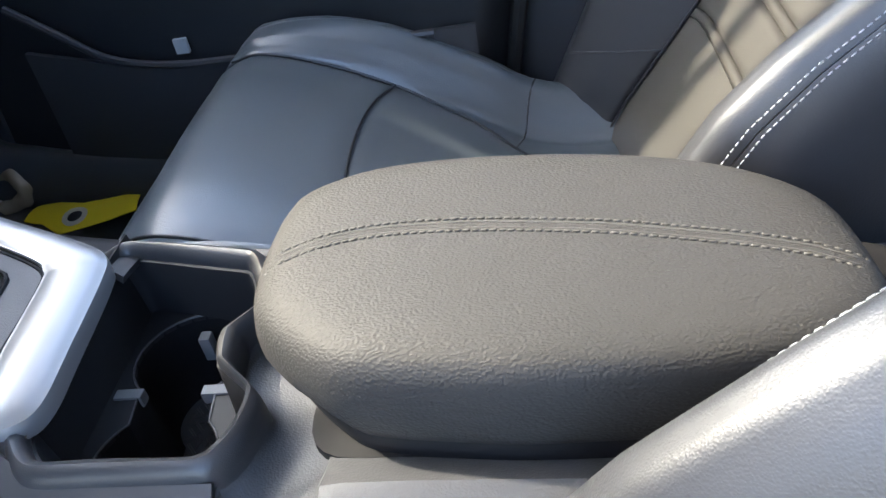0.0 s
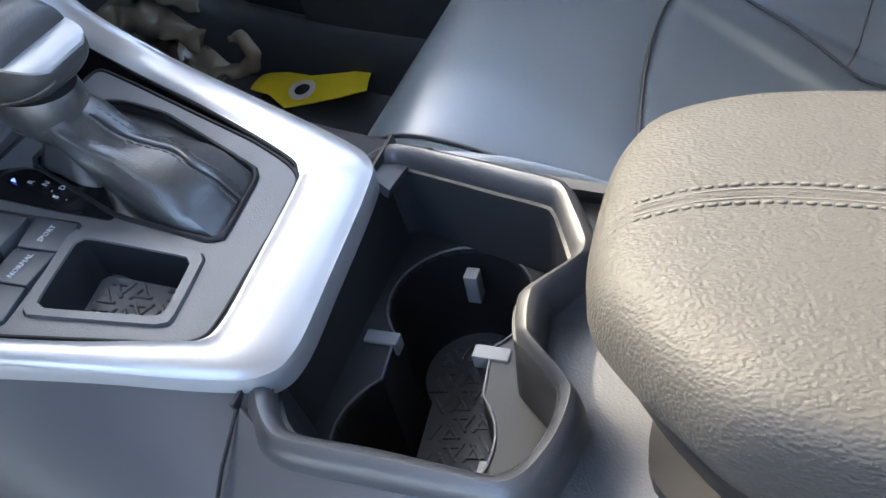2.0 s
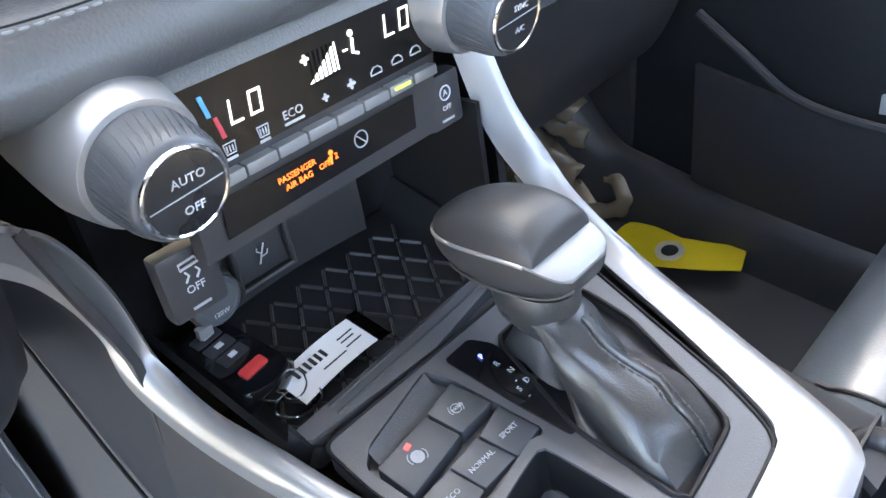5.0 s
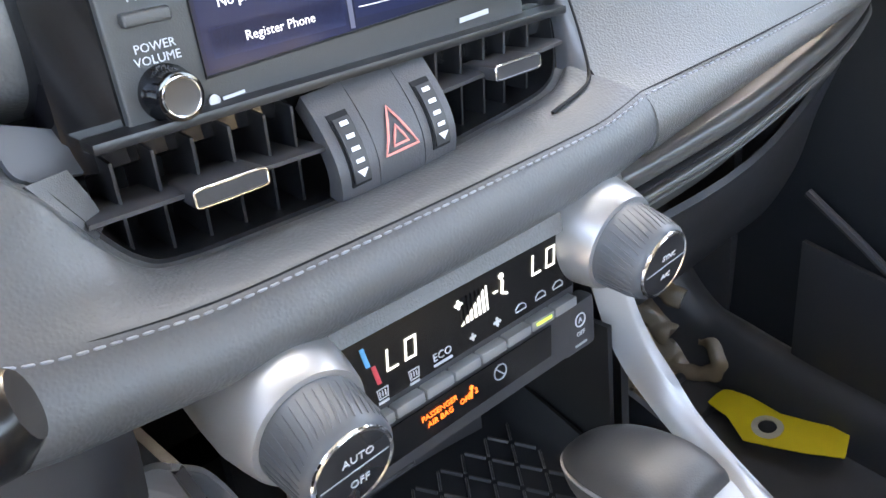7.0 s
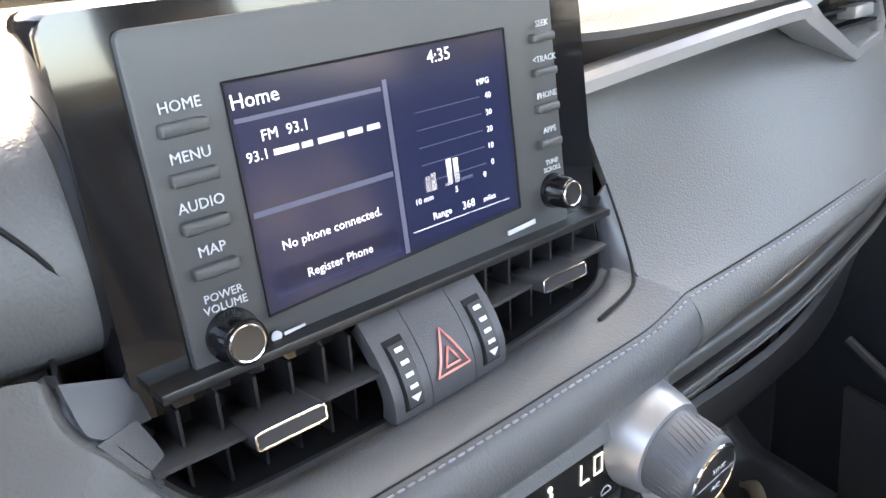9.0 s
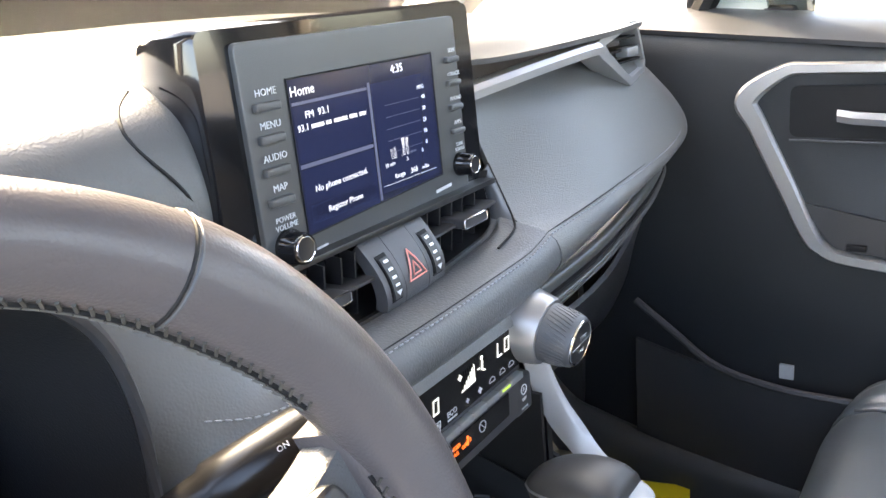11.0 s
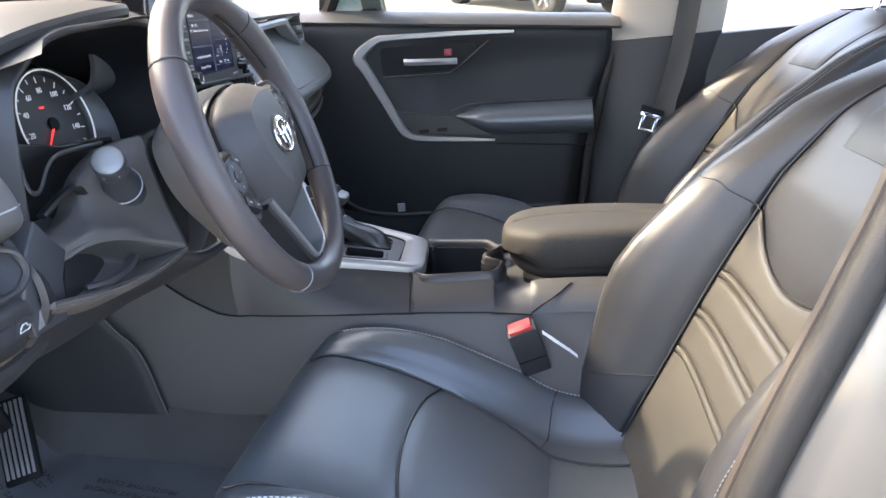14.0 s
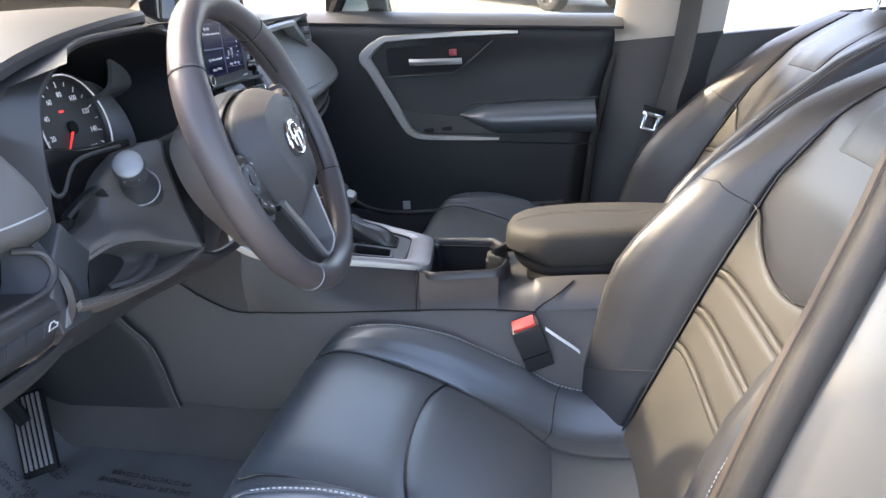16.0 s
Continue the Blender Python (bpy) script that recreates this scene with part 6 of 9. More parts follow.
# hard keys
for text, z in (("HOME", 1.229), ("MENU", 1.2095), ("AUDIO", 1.190), ("MAP", 1.171)):
    k = part("key", slab(rounded([(-0.099, z - 0.004), (-0.079, z - 0.004), (-0.079, z + 0.0015), (-0.099, z + 0.0015)], 0.0015), 0.0, 0.0042, flat_x(SX), 0.0012), BEZEL, bezel)
    words(text, 0.0062, axes((SX + 0.0022, -0.089, z + 0.0072), (0, 1, 0.01), (0, 0, 1)), PRINT_BRIGHT, bezel, "key_label")
for text, z in (("SEEK", 1.235), ("<TRACK", 1.217), ("PHONE", 1.198), ("APPS", 1.179)):
    k = part("key", slab(rounded([(0.1015, z - 0.004), (0.118, z - 0.004), (0.118, z + 0.0005), (0.1015, z + 0.0005)], 0.0015), 0.0, 0.004, flat_x(SX), 0.0012), BEZEL, bezel)
    words(text, 0.0046, axes((SX + 0.0022, 0.1098, z + 0.0052), (0, 1, 0.01), (0, 0, 1)), PRINT_BRIGHT, bezel, "key_label")
words("POWER", 0.005, axes((SX + 0.0022, -0.0885, 1.1585), (0, 1, 0.01), (0, 0, 1)), PRINT_BRIGHT, bezel, "key_label")
words("VOLUME", 0.005, axes((SX + 0.0022, -0.0885, 1.1535), (0, 1, 0.01), (0, 0, 1)), PRINT_BRIGHT, bezel, "key_label")
words("TUNE", 0.0038, axes((SX + 0.0022, 0.1095, 1.1665), (0, 1, 0.01), (0, 0, 1)), PRINT_BRIGHT, bezel, "key_label")
words("SCROLL", 0.0038, axes((SX + 0.0022, 0.1095, 1.1625), (0, 1, 0.01), (0, 0, 1)), PRINT_BRIGHT, bezel, "key_label")
for y, z, r in ((-0.088, 1.1395, 0.0105), (0.1105, 1.1495, 0.0088)):
    k = part("knob", disc(axes((SX, y, z), (0, 1, 0), (0, 0, 1)), [(r * 1.12, 0.0), (r * 1.12, 0.003), (r, 0.0045), (r * 0.97, 0.013), (r * 0.9, 0.0145), (r * 0.75, 0.0148)], 32), GLOSS, display, "gloss black rotary knob")
    part("knob_face", disc(axes((SX, y, z), (0, 1, 0), (0, 0, 1)), [(r * 0.72, 0.0145), (r * 0.72, 0.0152), (r * 0.5, 0.0150)], 32), BRUSHED, k, "brushed dark metal face")
    part("knob_ring", tube([axes((SX, y, z), (0, 1, 0), (0, 0, 1)) @ Vector((r * 0.74 * math.cos(a), r * 0.74 * math.sin(a), 0.015)) for a in spaced(0, 2 * math.pi, 33)[:-1]], 0.0005, 5, True, up=(1, 0, 0)), CHROME, k)
part("maker_mark", disc(axes((SX + 0.0018, -0.0695, 1.1315), (0, 1, 0), (0, 0, 1)), [(0.0026, 0), (0.0026, 0.0004), (0.001, 0.0004)], 20), PRINT_BRIGHT, bezel)
part("maker_bar", slab([(-0.0655, 1.1305), (-0.055, 1.1312), (-0.055, 1.1325), (-0.0655, 1.132)], 0.0016, 0.0022, flat_x(SX)), PRINT_BRIGHT, bezel)
part("maker_bar", slab([(0.072, 1.1345), (0.093, 1.1355), (0.093, 1.138), (0.072, 1.137)], 0.0016, 0.0022, flat_x(SX)), PRINT_BRIGHT, bezel)


# ---- climate panel ----
climate = thing("climate_panel", "gloss black climate panel with two large silver knobs", "climate control")
CX = -0.383
part("top_cover", sheet(lambda u, v: Vector((CX - 0.026 + 0.030 * math.sin(u * 1.4), -0.105 + 0.215 * v, 1.058 - 0.030 * u)), spaced(0, 1, 8), spaced(0, 1, 6), 0.004), DASH, climate)
face = part("display_face", slab([(-0.072, 0.988), (0.088, 0.990), (0.092, 1.029), (-0.066, 1.029)], -0.01, 0.0, flat_x(CX)), SMOKED, climate, "gloss black display")
part("top_edge", box(CX - 0.006, CX + 0.0022, -0.066, 0.094, 1.0285, 1.0325, 0.001), PLATE, climate)
lower_face = part("lower_face", slab([(-0.075, 0.945), (0.082, 0.945), (0.09, 0.9905), (-0.074, 0.9885)], -0.012, -0.0008, flat_x(CX)), PLASTIC_SMOOTH, climate)


def on_face(y, z, out=0.0004):
    return axes((CX + out, y, z), (0, 1, 0.02), (0, 0, 1))


def seg_word(text, y, z, h, parent):
    """Slim lit letters, L and O, each one bent bar."""
    w, t = 0.62 * h, 0.10 * h
    for i, ch in enumerate(text):
        y0 = y + i * 0.95 * h
        lean = lambda u, v, c: Vector((CX + c, y0 + u + 0.12 * v, z + v))  # noqa: E731
        if ch == "L":
            bm = slab([(0, 0), (w, 0), (w, t), (t, t), (t, h), (0, h)], 0.0003, 0.0007, lean)
        else:
            bm = frame_slab([(0, 0), (w, 0), (w, h), (0, h)], [(t, t), (w - t, t), (w - t, h - t), (t, h - t)], 0.0003, 0.0007, lean)
        part("letter", bm, LCD, parent, "white lit temperature letter")


seg_word("LO", -0.043, 1.003, 0.0115, face)
seg_word("LO", 0.056, 1.0095, 0.0115, face)
part("fan_bars", slab([(0.0045, 1.004), (0.0235, 1.005), (0.0235, 1.019)], 0.0, 0.0006, flat_x(CX)), LCD, face, "white fan speed wedge")
for k in range(6):
    part("fan_gap", slab([(0.0068 + k * 0.0029, 1.003), (0.0075 + k * 0.0029, 1.003), (0.0075 + k * 0.0029, 1.019), (0.0068 + k * 0.0029, 1.019)], 0.0003, 0.0008, flat_x(CX)), GLOSS, face)


def fan_mark(y, z, r, mat, parent):
    """A four-bladed fan outline."""
    pts = [(y + math.cos(a) * r * (0.3 + 0.7 * abs(math.cos(2 * a))), z + math.sin(a) * r * (0.3 + 0.7 * abs(math.cos(2 * a)))) for a in spaced(0, 2 * math.pi, 41)[:-1]]
    return part("fan_mark", slab(pts, 0.0002, 0.0007, flat_x(CX)), mat, parent)


fan_mark(0.004, 1.0165, 0.0026, LCD, face)
part("flow_mark", disc(on_face(0.034, 1.0195), [(0.0018, 0), (0.0018, 0.0003)], 12), LCD, face)
part("flow_mark", tube([(CX + 0.0006, 0.0345, 1.017), (CX + 0.0006, 0.0335, 1.010), (CX + 0.0006, 0.037, 1.0085)], 0.0009, 5, up=(1, 0, 0)), LCD, face)
part("flow_mark", tube([(CX + 0.0006, 0.0305, 1.0125), (CX + 0.0006, 0.0275, 1.0125)], 0.0006, 5, up=(1, 0, 0)), LCD, face)
for (y0, dy), low, high in (((-0.0535, 0.0), BLUE_MARK, RED_MARK), ((0.0905, 0.0), BLUE_MARK, RED_MARK)):
    flip = y0 > 0
    for i, mat in enumerate((high, low) if not flip else (low, high)):
        z = 0.999 + 0.0115 * i
        lean = 0.0045 * (1 - i) if not flip else 0.002 * i
        part("temperature_mark", slab([(y0 + lean, z), (y0 + 0.0024 + lean, z), (y0 + 0.0024 + lean - 0.002, z + 0.0105), (y0 + lean - 0.002, z + 0.0105)], 0.0, 0.0006, flat_x(CX)), mat, face, "red and blue temperature mark")
# function marks and the row of keys below
for y, kind in ((-0.047, "screen"), (-0.028, "screen"), (0.011, "fan"), (0.0285, "fan"), (0.046, "flow"), (0.0615, "car"), (0.0755, "flow")):
    z = 0.9945 + 0.02 * y
    if kind == "fan":
        fan_mark(y, z, 0.0028 if y > 0.02 else 0.0022, PRINT_BRIGHT, face)
    elif kind == "screen":
        part("function_mark", tube([(CX + 0.0006, y + a * 0.0032, z + b * 0.0026) for a, b in ((-0.8, -1), (0.8, -1), (1, 1), (-1, 1))], 0.0004, 5, True, up=(1, 0, 0)), PRINT_BRIGHT, face)
        part("function_bar", box(CX, CX + 0.0005, y - 0.003, y + 0.003, z - 0.0055, z - 0.0042, 0), PRINT_BRIGHT, face)
        for k in (-1, 0, 1):
            part("function_bar", box(CX, CX + 0.0005, y + k * 0.0016 - 0.0003, y + k * 0.0016 + 0.0003, z - 0.0018, z + 0.0012, 0), PRINT_BRIGHT, face)
    else:
        part("function_mark", tube([(CX + 0.0006, y + a * 0.0038, z + b * 0.0026) for a, b in ((-1, -0.6), (1, -0.6), (1, 0.2), (0.4, 0.9), (-0.4, 0.9), (-1, 0.1))], 0.0004, 5, True, up=(1, 0, 0)), PRINT_BRIGHT, face)
words("ECO", 0.0062, on_face(-0.0095, 0.9955), PRINT_BRIGHT, face, "function_label")
part("function_bar", box(CX, CX + 0.0005, -0.0155, -0.0035, 0.9905, 0.9918, 0), PRINT_BRIGHT, face)
for k in range(8):
    y = -0.063 + k * 0.0187
    key = part("key", box(CX - 0.004, CX + 0.0052, y, y + 0.0178, 0.9785 + 0.0002 * k, 0.9845 + 0.0002 * k, 0.0012), KEYGREY, climate, "silver-grey key")
    if k == 6:
        part("lit_bar", box(CX + 0.0048, CX + 0.0056, y + 0.003, y + 0.015, 0.9825, 0.9842, 0), GREEN_GLOW, key, "lit green indicator")
warn = part("warning_display", slab([(-0.062, 0.9525), (0.0665, 0.9545), (0.068, 0.9735), (-0.060, 0.9725)], 0.0, 0.0008, flat_x(CX)), SMOKED, climate, "black strip with lit orange airbag text")
words("PASSENGER", 0.0046, on_face(-0.0165, 0.9668, 0.0013), ORANGE, warn, "warning_text")
words("AIR BAG", 0.0046, on_face(-0.0165, 0.9618, 0.0013), ORANGE, warn, "warning_text")
words("OFF", 0.0044, on_face(0.0005, 0.9625, 0.0013), ORANGE, warn, "warning_text")
words("2", 0.0048, on_face(0.0085, 0.9640, 0.0013), ORANGE, warn, "warning_text")
part("warning_mark", disc(on_face(0.0055, 0.9672, 0.0009), [(0.0014, 0), (0.0014, 0.0004)], 10), ORANGE, warn)
part("warning_mark", tube([(CX + 0.0013, 0.0025, 0.9632), (CX + 0.0013, 0.0055, 0.966), (CX + 0.0013, 0.0045, 0.9612)], 0.0007, 5, up=(1, 0, 0)), ORANGE, warn)
part("warning_ring", tube([(CX + 0.0012, 0.0265 + 0.0045 * math.cos(a), 0.9655 + 0.0045 * math.sin(a)) for a in spaced(0, 2 * math.pi, 21)[:-1]], 0.0004, 5, True, up=(1, 0, 0)), PRINT, warn)
part("warning_ring", tube([(CX + 0.0012, 0.0235, 0.9685), (CX + 0.0012, 0.0295, 0.9625)], 0.0004, 5, up=(1, 0, 0)), PRINT, warn)


def climate_knob(y, z, face_words):
    m = axes((CX, y, z), (0, 1, 0), (0.18, 0, 1)) @ Matrix.Diagonal((0.88, 0.88, 1, 1))
    pod = part("knob_pod", disc(m, [(0.035, -0.045), (0.0365, -0.02), (0.0368, -0.004), (0.0345, 0.008), (0.0325, 0.016), (0.031, 0.019), (0.029, 0.0195)], 56), SILVER, climate, "satin silver knob surround")
    k = part("knob", disc(m, [(0.0285, 0.016), (0.0278, 0.022), (0.0262, 0.034), (0.0245, 0.044), (0.0225, 0.0465), (0.0205, 0.047)], 64), KNOBGREY, pod, "dark grey ribbed knob")
    for i in range(40):
        a = 2 * math.pi * i / 40
        part("rib", tube([m @ Vector((0.0278 * math.cos(a), 0.0278 * math.sin(a), 0.0225)), m @ Vector((0.0258 * math.cos(a + 0.14), 0.0258 * math.sin(a + 0.14), 0.037)), m @ Vector((0.0249 * math.cos(a + 0.22), 0.0249 * math.sin(a + 0.22), 0.0425))], [0.00025, 0.0008, 0.00025], 5, up=(1, 0, 0)), KNOBGREY, k)
    part("chrome_ring", tube([m @ Vector((0.0208 * math.cos(a), 0.0208 * math.sin(a), 0.0468)) for a in spaced(0, 2 * math.pi, 49)[:-1]], 0.0012, 8, True, up=(1, 0, 0)), CHROME, k, "chrome ring")
    f = part("knob_face", disc(m, [(0.0203, 0.045), (0.0203, 0.0474), (0.019, 0.0477), (0.010, 0.0478)], 48), BRUSHED, k, "dark brushed metal face")
    for text, dy, size in face_words:
        words(text, size, m @ Matrix.Translation((0.002 if len(text) > 2 else 0, dy, 0.0481)), PRINT_BRIGHT, f, "face_label")
    part("face_line", tube([m @ Vector((-0.0185, -0.0015, 0.0481)), m @ Vector((0.0185, 0.0015, 0.0481))], 0.0003, 5, up=(1, 0, 0)), PRINT, f)
    return pod


climate_knob(-0.0945, 1.0150, (("AUTO", 0.0068, 0.0062), ("OFF", -0.0082, 0.0062)))
climate_knob(0.108, 1.0165, (("SYNC", 0.006, 0.0052), ("A/C", -0.008, 0.0052)))
# silver wings joining the pods to the panel
for y, z, s, k in ((0.118, 1.028, 1, 1.0),):
    part("pod_wing", loft([[Vector((x, y + s * a * k, z + b * k)) for a, b in rounded([(-0.022, -0.026), (0.026, -0.03), (0.024, 0.012), (0.004, 0.028), (-0.018, 0.022)], 0.01)] for x in (-0.44, -0.40, -0.388)]), SILVER, climate)

# stability switch, charging socket, power socket
def panel_switch(y0, y1, z0, z1, x, mark):
    s = part("switch", box(x - 0.012, x, y0, y1, z0, z1, 0.003), PLASTIC_SMOOTH, climate, "black push switch")
    yc, zc = (y0 + y1) / 2, (z0 + z1) / 2
    if mark == "skid":
        part("skid_mark", tube([(x + 0.0004, yc + a, zc + b) for a, b in ((-0.005, 0.012), (0.004, 0.0125), (0.005, 0.0095), (-0.005, 0.009))], 0.0007, 5, True, up=(1, 0, 0)), PRINT_BRIGHT, s)
        for k in (-1, 1):
            part("skid_mark", tube([(x + 0.0004, yc + k * 0.003, zc + 0.007), (x + 0.0004, yc + k * 0.003 + 0.0015, zc + 0.0045), (x + 0.0004, yc + k * 0.003 - 0.001, zc + 0.0015)], 0.0006, 5, up=(1, 0, 0)), PRINT_BRIGHT, s)
        words("OFF", 0.006, axes((x + 0.0004, yc, zc - 0.003), (0, 1, 0), (0, 0, 1)), PRINT_BRIGHT, s, "switch_label")
    else:
        part("stop_mark", tube([(x + 0.0004, yc + 0.0042 * math.cos(a), zc + 0.005 + 0.0042 * math.sin(a)) for a in spaced(0, 2 * math.pi, 21)[:-1]], 0.0005, 5, True, up=(1, 0, 0)), PRINT_BRIGHT, s)
        words("A", 0.005, axes((x + 0.0004, yc, zc + 0.005), (0, 1, 0), (0, 0, 1)), PRINT_BRIGHT, s, "switch_label")
        words("OFF", 0.0042, axes((x + 0.0004, yc, zc - 0.004), (0, 1, 0), (0, 0, 1)), PRINT_BRIGHT, s, "switch_label")
    part("switch_bar", box(x, x + 0.0006, yc - 0.005, yc + 0.005, z0 + 0.0045, z0 + 0.0058, 0), PRINT, s)


panel_switch(-0.095, -0.064, 0.916, 0.953, -0.396, "skid")
part("socket_panel", sheet(lambda u, v: Vector((-0.462 - 0.006 * math.sin(v * 3.14), -0.062 + 0.135 * v, 0.862 + 0.075 * u)), spaced(0, 1, 6), spaced(0, 1, 10), 0.006), PLASTIC_SMOOTH, climate)
panel_switch(0.0805, 0.108, 0.9425, 0.9755, -0.384, "stop")
usb = part("charging_socket", moved(box(-0.006, 0.004, -0.0175, 0.0175, -0.0145, 0.0145, 0.002), Matrix.Translation((-0.462, -0.009, 0.889)) @ pose(0, 0, 0, 0, -8, 0)), PLASTIC_SMOOTH, climate, "square black charging socket")
part("socket_frame", tube([(-0.4565, -0.009 + a * 0.0185, 0.889 + b * 0.0155) for a, b in ((-1.08, -1.1), (1.08, -1.1), (1.08, 1.1), (-1.08, 1.1))], 0.0030, 8, True, up=(1, 0, 0)), PLASTIC_SMOOTH, usb)
part("plug_mark", tube([(-0.4560, -0.0120, 0.8830), (-0.4563, -0.0060, 0.8950)], 0.0006, 5, up=(1, 0, 0)), PRINT_BRIGHT, usb)
part("plug_mark", tube([(-0.4560, -0.0100, 0.8870), (-0.4560, -0.0055, 0.8875), (-0.4560, -0.0045, 0.8900)], 0.0005, 5, up=(1, 0, 0)), PRINT_BRIGHT, usb)
part("plug_mark", tube([(-0.4560, -0.0090, 0.8890), (-0.4560, -0.0122, 0.8920), (-0.4560, -0.0115, 0.8940)], 0.0005, 5, up=(1, 0, 0)), PRINT_BRIGHT, usb)
socket_m = axes((-0.431, -0.0576, 0.8945), (0, 1, 0), (0.10, 0, 1))
socket = part("power_socket", loft([[socket_m @ Vector((r * math.cos(a), r * math.sin(a), z)) for a in spaced(0, 2 * math.pi, 9)[:-1]] for r, z in ((0.0175, -0.016), (0.0175, -0.001), (0.0165, 0.0))]), PLASTIC_SMOOTH, climate, "capped power socket in an eight-sided bezel")
part("cap", disc(socket_m, [(0.0150, -0.002), (0.0150, 0.0016), (0.0140, 0.0026), (0.012, 0.0028), (0.0115, 0.0022), (0.004, 0.0022)], 36), KNOBGREY, socket, "round grey cap")
part("cap_tongue", moved(box(-0.0045, 0.0045, -0.0035, 0.0035, -0.002, 0.003, 0.001), socket_m @ Matrix.Translation((-0.012, -0.0135, 0))), KEYGREY, socket, "pale pull tongue")
for text, y in (("12V", 0.0062), ("120W", -0.0072)):
    words(text, 0.0042, socket_m @ Matrix.Translation((0, y, 0.0029)), PRINT, socket, "cap_label")


# ---- instrument cluster ----
cluster = thing("instrument_cluster", "hooded instrument cluster with lit red speedometer needle", "instrument panel")
HOOD_RIM = smooth_line([(-0.37, -0.632, 1.02), (-0.365, -0.632, 1.08), (-0.362, -0.622, 1.155), (-0.361, -0.604, 1.180), (-0.36, -0.545, 1.211), (-0.358, -0.47, 1.219), (-0.356, -0.395, 1.222), (-0.358, -0.345, 1.214), (-0.362, -0.305, 1.199), (-0.369, -0.275, 1.180), (-0.375, -0.256, 1.155), (-0.380, -0.246, 1.12), (-0.385, -0.243, 1.08), (-0.39, -0.245, 1.02)], 6)
RIM_ROW = along_path(HOOD_RIM, 80)


def hood(u, v):
    p = RIM_ROW[int(u)]
    q = Vector((-0.52, -0.43 + (p.y + 0.43) * (0.93 if p.y < -0.43 else 0.82), 1.04 + (p.z - 1.04) * 0.90))
    return p.lerp(q, v)


part("hood_lining", sheet(hood, range(80), spaced(0, 1, 10), 0.004), HOOD_BLACK, cluster)
# the brow of the deck over the hood, and the strip between the two
BROW = along_path(smooth_line([(-0.37, -0.76, 1.13), (-0.365, -0.72, 1.172), (-0.362, -0.666, 1.1985), (-0.364, -0.577, 1.2195), (-0.370, -0.469, 1.2340), (-0.380, -0.375, 1.2420), (-0.400, -0.315, 1.2435), (-0.440, -0.280, 1.2330), (-0.500, -0.262, 1.2050)], 6), 80)
brow_rows = [[p.lerp(Vector((-0.60, p.y * 0.98, 1.254 - 0.12 * max(0, -0.45 - p.y) ** 1.3)), k) + Vector((0, 0, 0.010 * math.sin(math.pi * k) ** 0.7)) for p in BROW] for k in spaced(1, 0, 9)]
brow_rows += [[p + Vector((0.003, 0, -0.005)) for p in BROW], [p + Vector((0.0015, 0, -0.0125)) for p in BROW], [p + Vector((-0.010, 0.0, -0.0165)) for p in BROW]]
part("brow", sheet(lambda u, v: brow_rows[int(u)][int(v)], range(len(brow_rows)), range(80), 0.004), PLASTIC_SMOOTH, cluster)
STRIP = [a.lerp(b, 0.5) + Vector((-0.016, 0, 0)) for a, b in zip([p + Vector((-0.010, 0, -0.0165)) for p in BROW], RIM_ROW)]
strip_rows = [[p + Vector((-0.010, 0.0, -0.0165)) for p in BROW], STRIP, RIM_ROW]
part("hood", sheet(lambda u, v: strip_rows[int(u)][int(v)], range(3), range(80), 0.004), PLASTIC_SMOOTH, cluster)
part("hood_edge", tube(HOOD_RIM, 0.0035, 8), PLASTIC_SMOOTH, cluster)
part("dial_board", slab(rounded([(-0.66, 0.97), (-0.17, 0.97), (-0.17, 1.245), (-0.66, 1.245)], 0.02), 0.0, 0.006, flat_x(-0.526)), HOOD_BLACK, cluster)
dm = axes((-0.480, -0.3815, 1.1175), (0.05, 1, 0), (-0.18, 0, 1)) @ Matrix.Scale(1.01, 4)
dial = part("speedometer", disc(dm, [(0.066, -0.04), (0.066, -0.003), (0.064, 0.0), (0.0615, -0.002), (0.060, -0.008)], 64), PLASTIC_SMOOTH, cluster, "round black speedometer")
part("dial_face", disc(dm, [(0.0598, -0.0082), (0.0598, -0.0078), (0.02, -0.0077)], 48), PLASTIC_SMOOTH, dial)
part("dial_ring", tube([dm @ Vector((0.0635 * math.cos(a), 0.0635 * math.sin(a), 0.0005)) for a in spaced(0, 2 * math.pi, 65)[:-1]], 0.0011, 6, True, up=(1, 0, 0)), DIAL_GLOW, dial, "thin lit ring")
for k in range(17):
    a = radians(225 - k * 270 / 16)
    part("dial_tick", tube([dm @ Vector((r * math.cos(a), r * math.sin(a), -0.0072)) for r in ((0.052 if k % 2 else 0.0495), 0.057)], 0.0006, 5, up=(1, 0, 0)), DIAL_GLOW, dial)
    if k % 2 == 0:
        words(str(k * 10), 0.0095, dm @ Matrix.Translation((0.041 * math.cos(a), 0.041 * math.sin(a), -0.0073)), DIAL_GLOW, dial, "dial_number")
needle = radians(228)
part("needle", tube([dm @ Vector((r * math.cos(needle), r * math.sin(needle), -0.005)) for r in (0.0, 0.040)], [0.0018, 0.0006], 6, up=(1, 0, 0)), RED_GLOW, dial, "lit red needle")
part("needle_hub", disc(dm, [(0.008, -0.0095), (0.008, -0.004), (0.005, -0.003)], 20), DARK, dial)
part("warning_lamp", moved(box(-0.012, -0.004, 0.020, 0.0225, -0.0075, -0.0065, 0), dm), RED_GLOW, dial, "lit red warning lamp")
pod_m = axes((-0.459, -0.366, 1.099), (0.05, 1, 0), (-0.18, 0, 1))
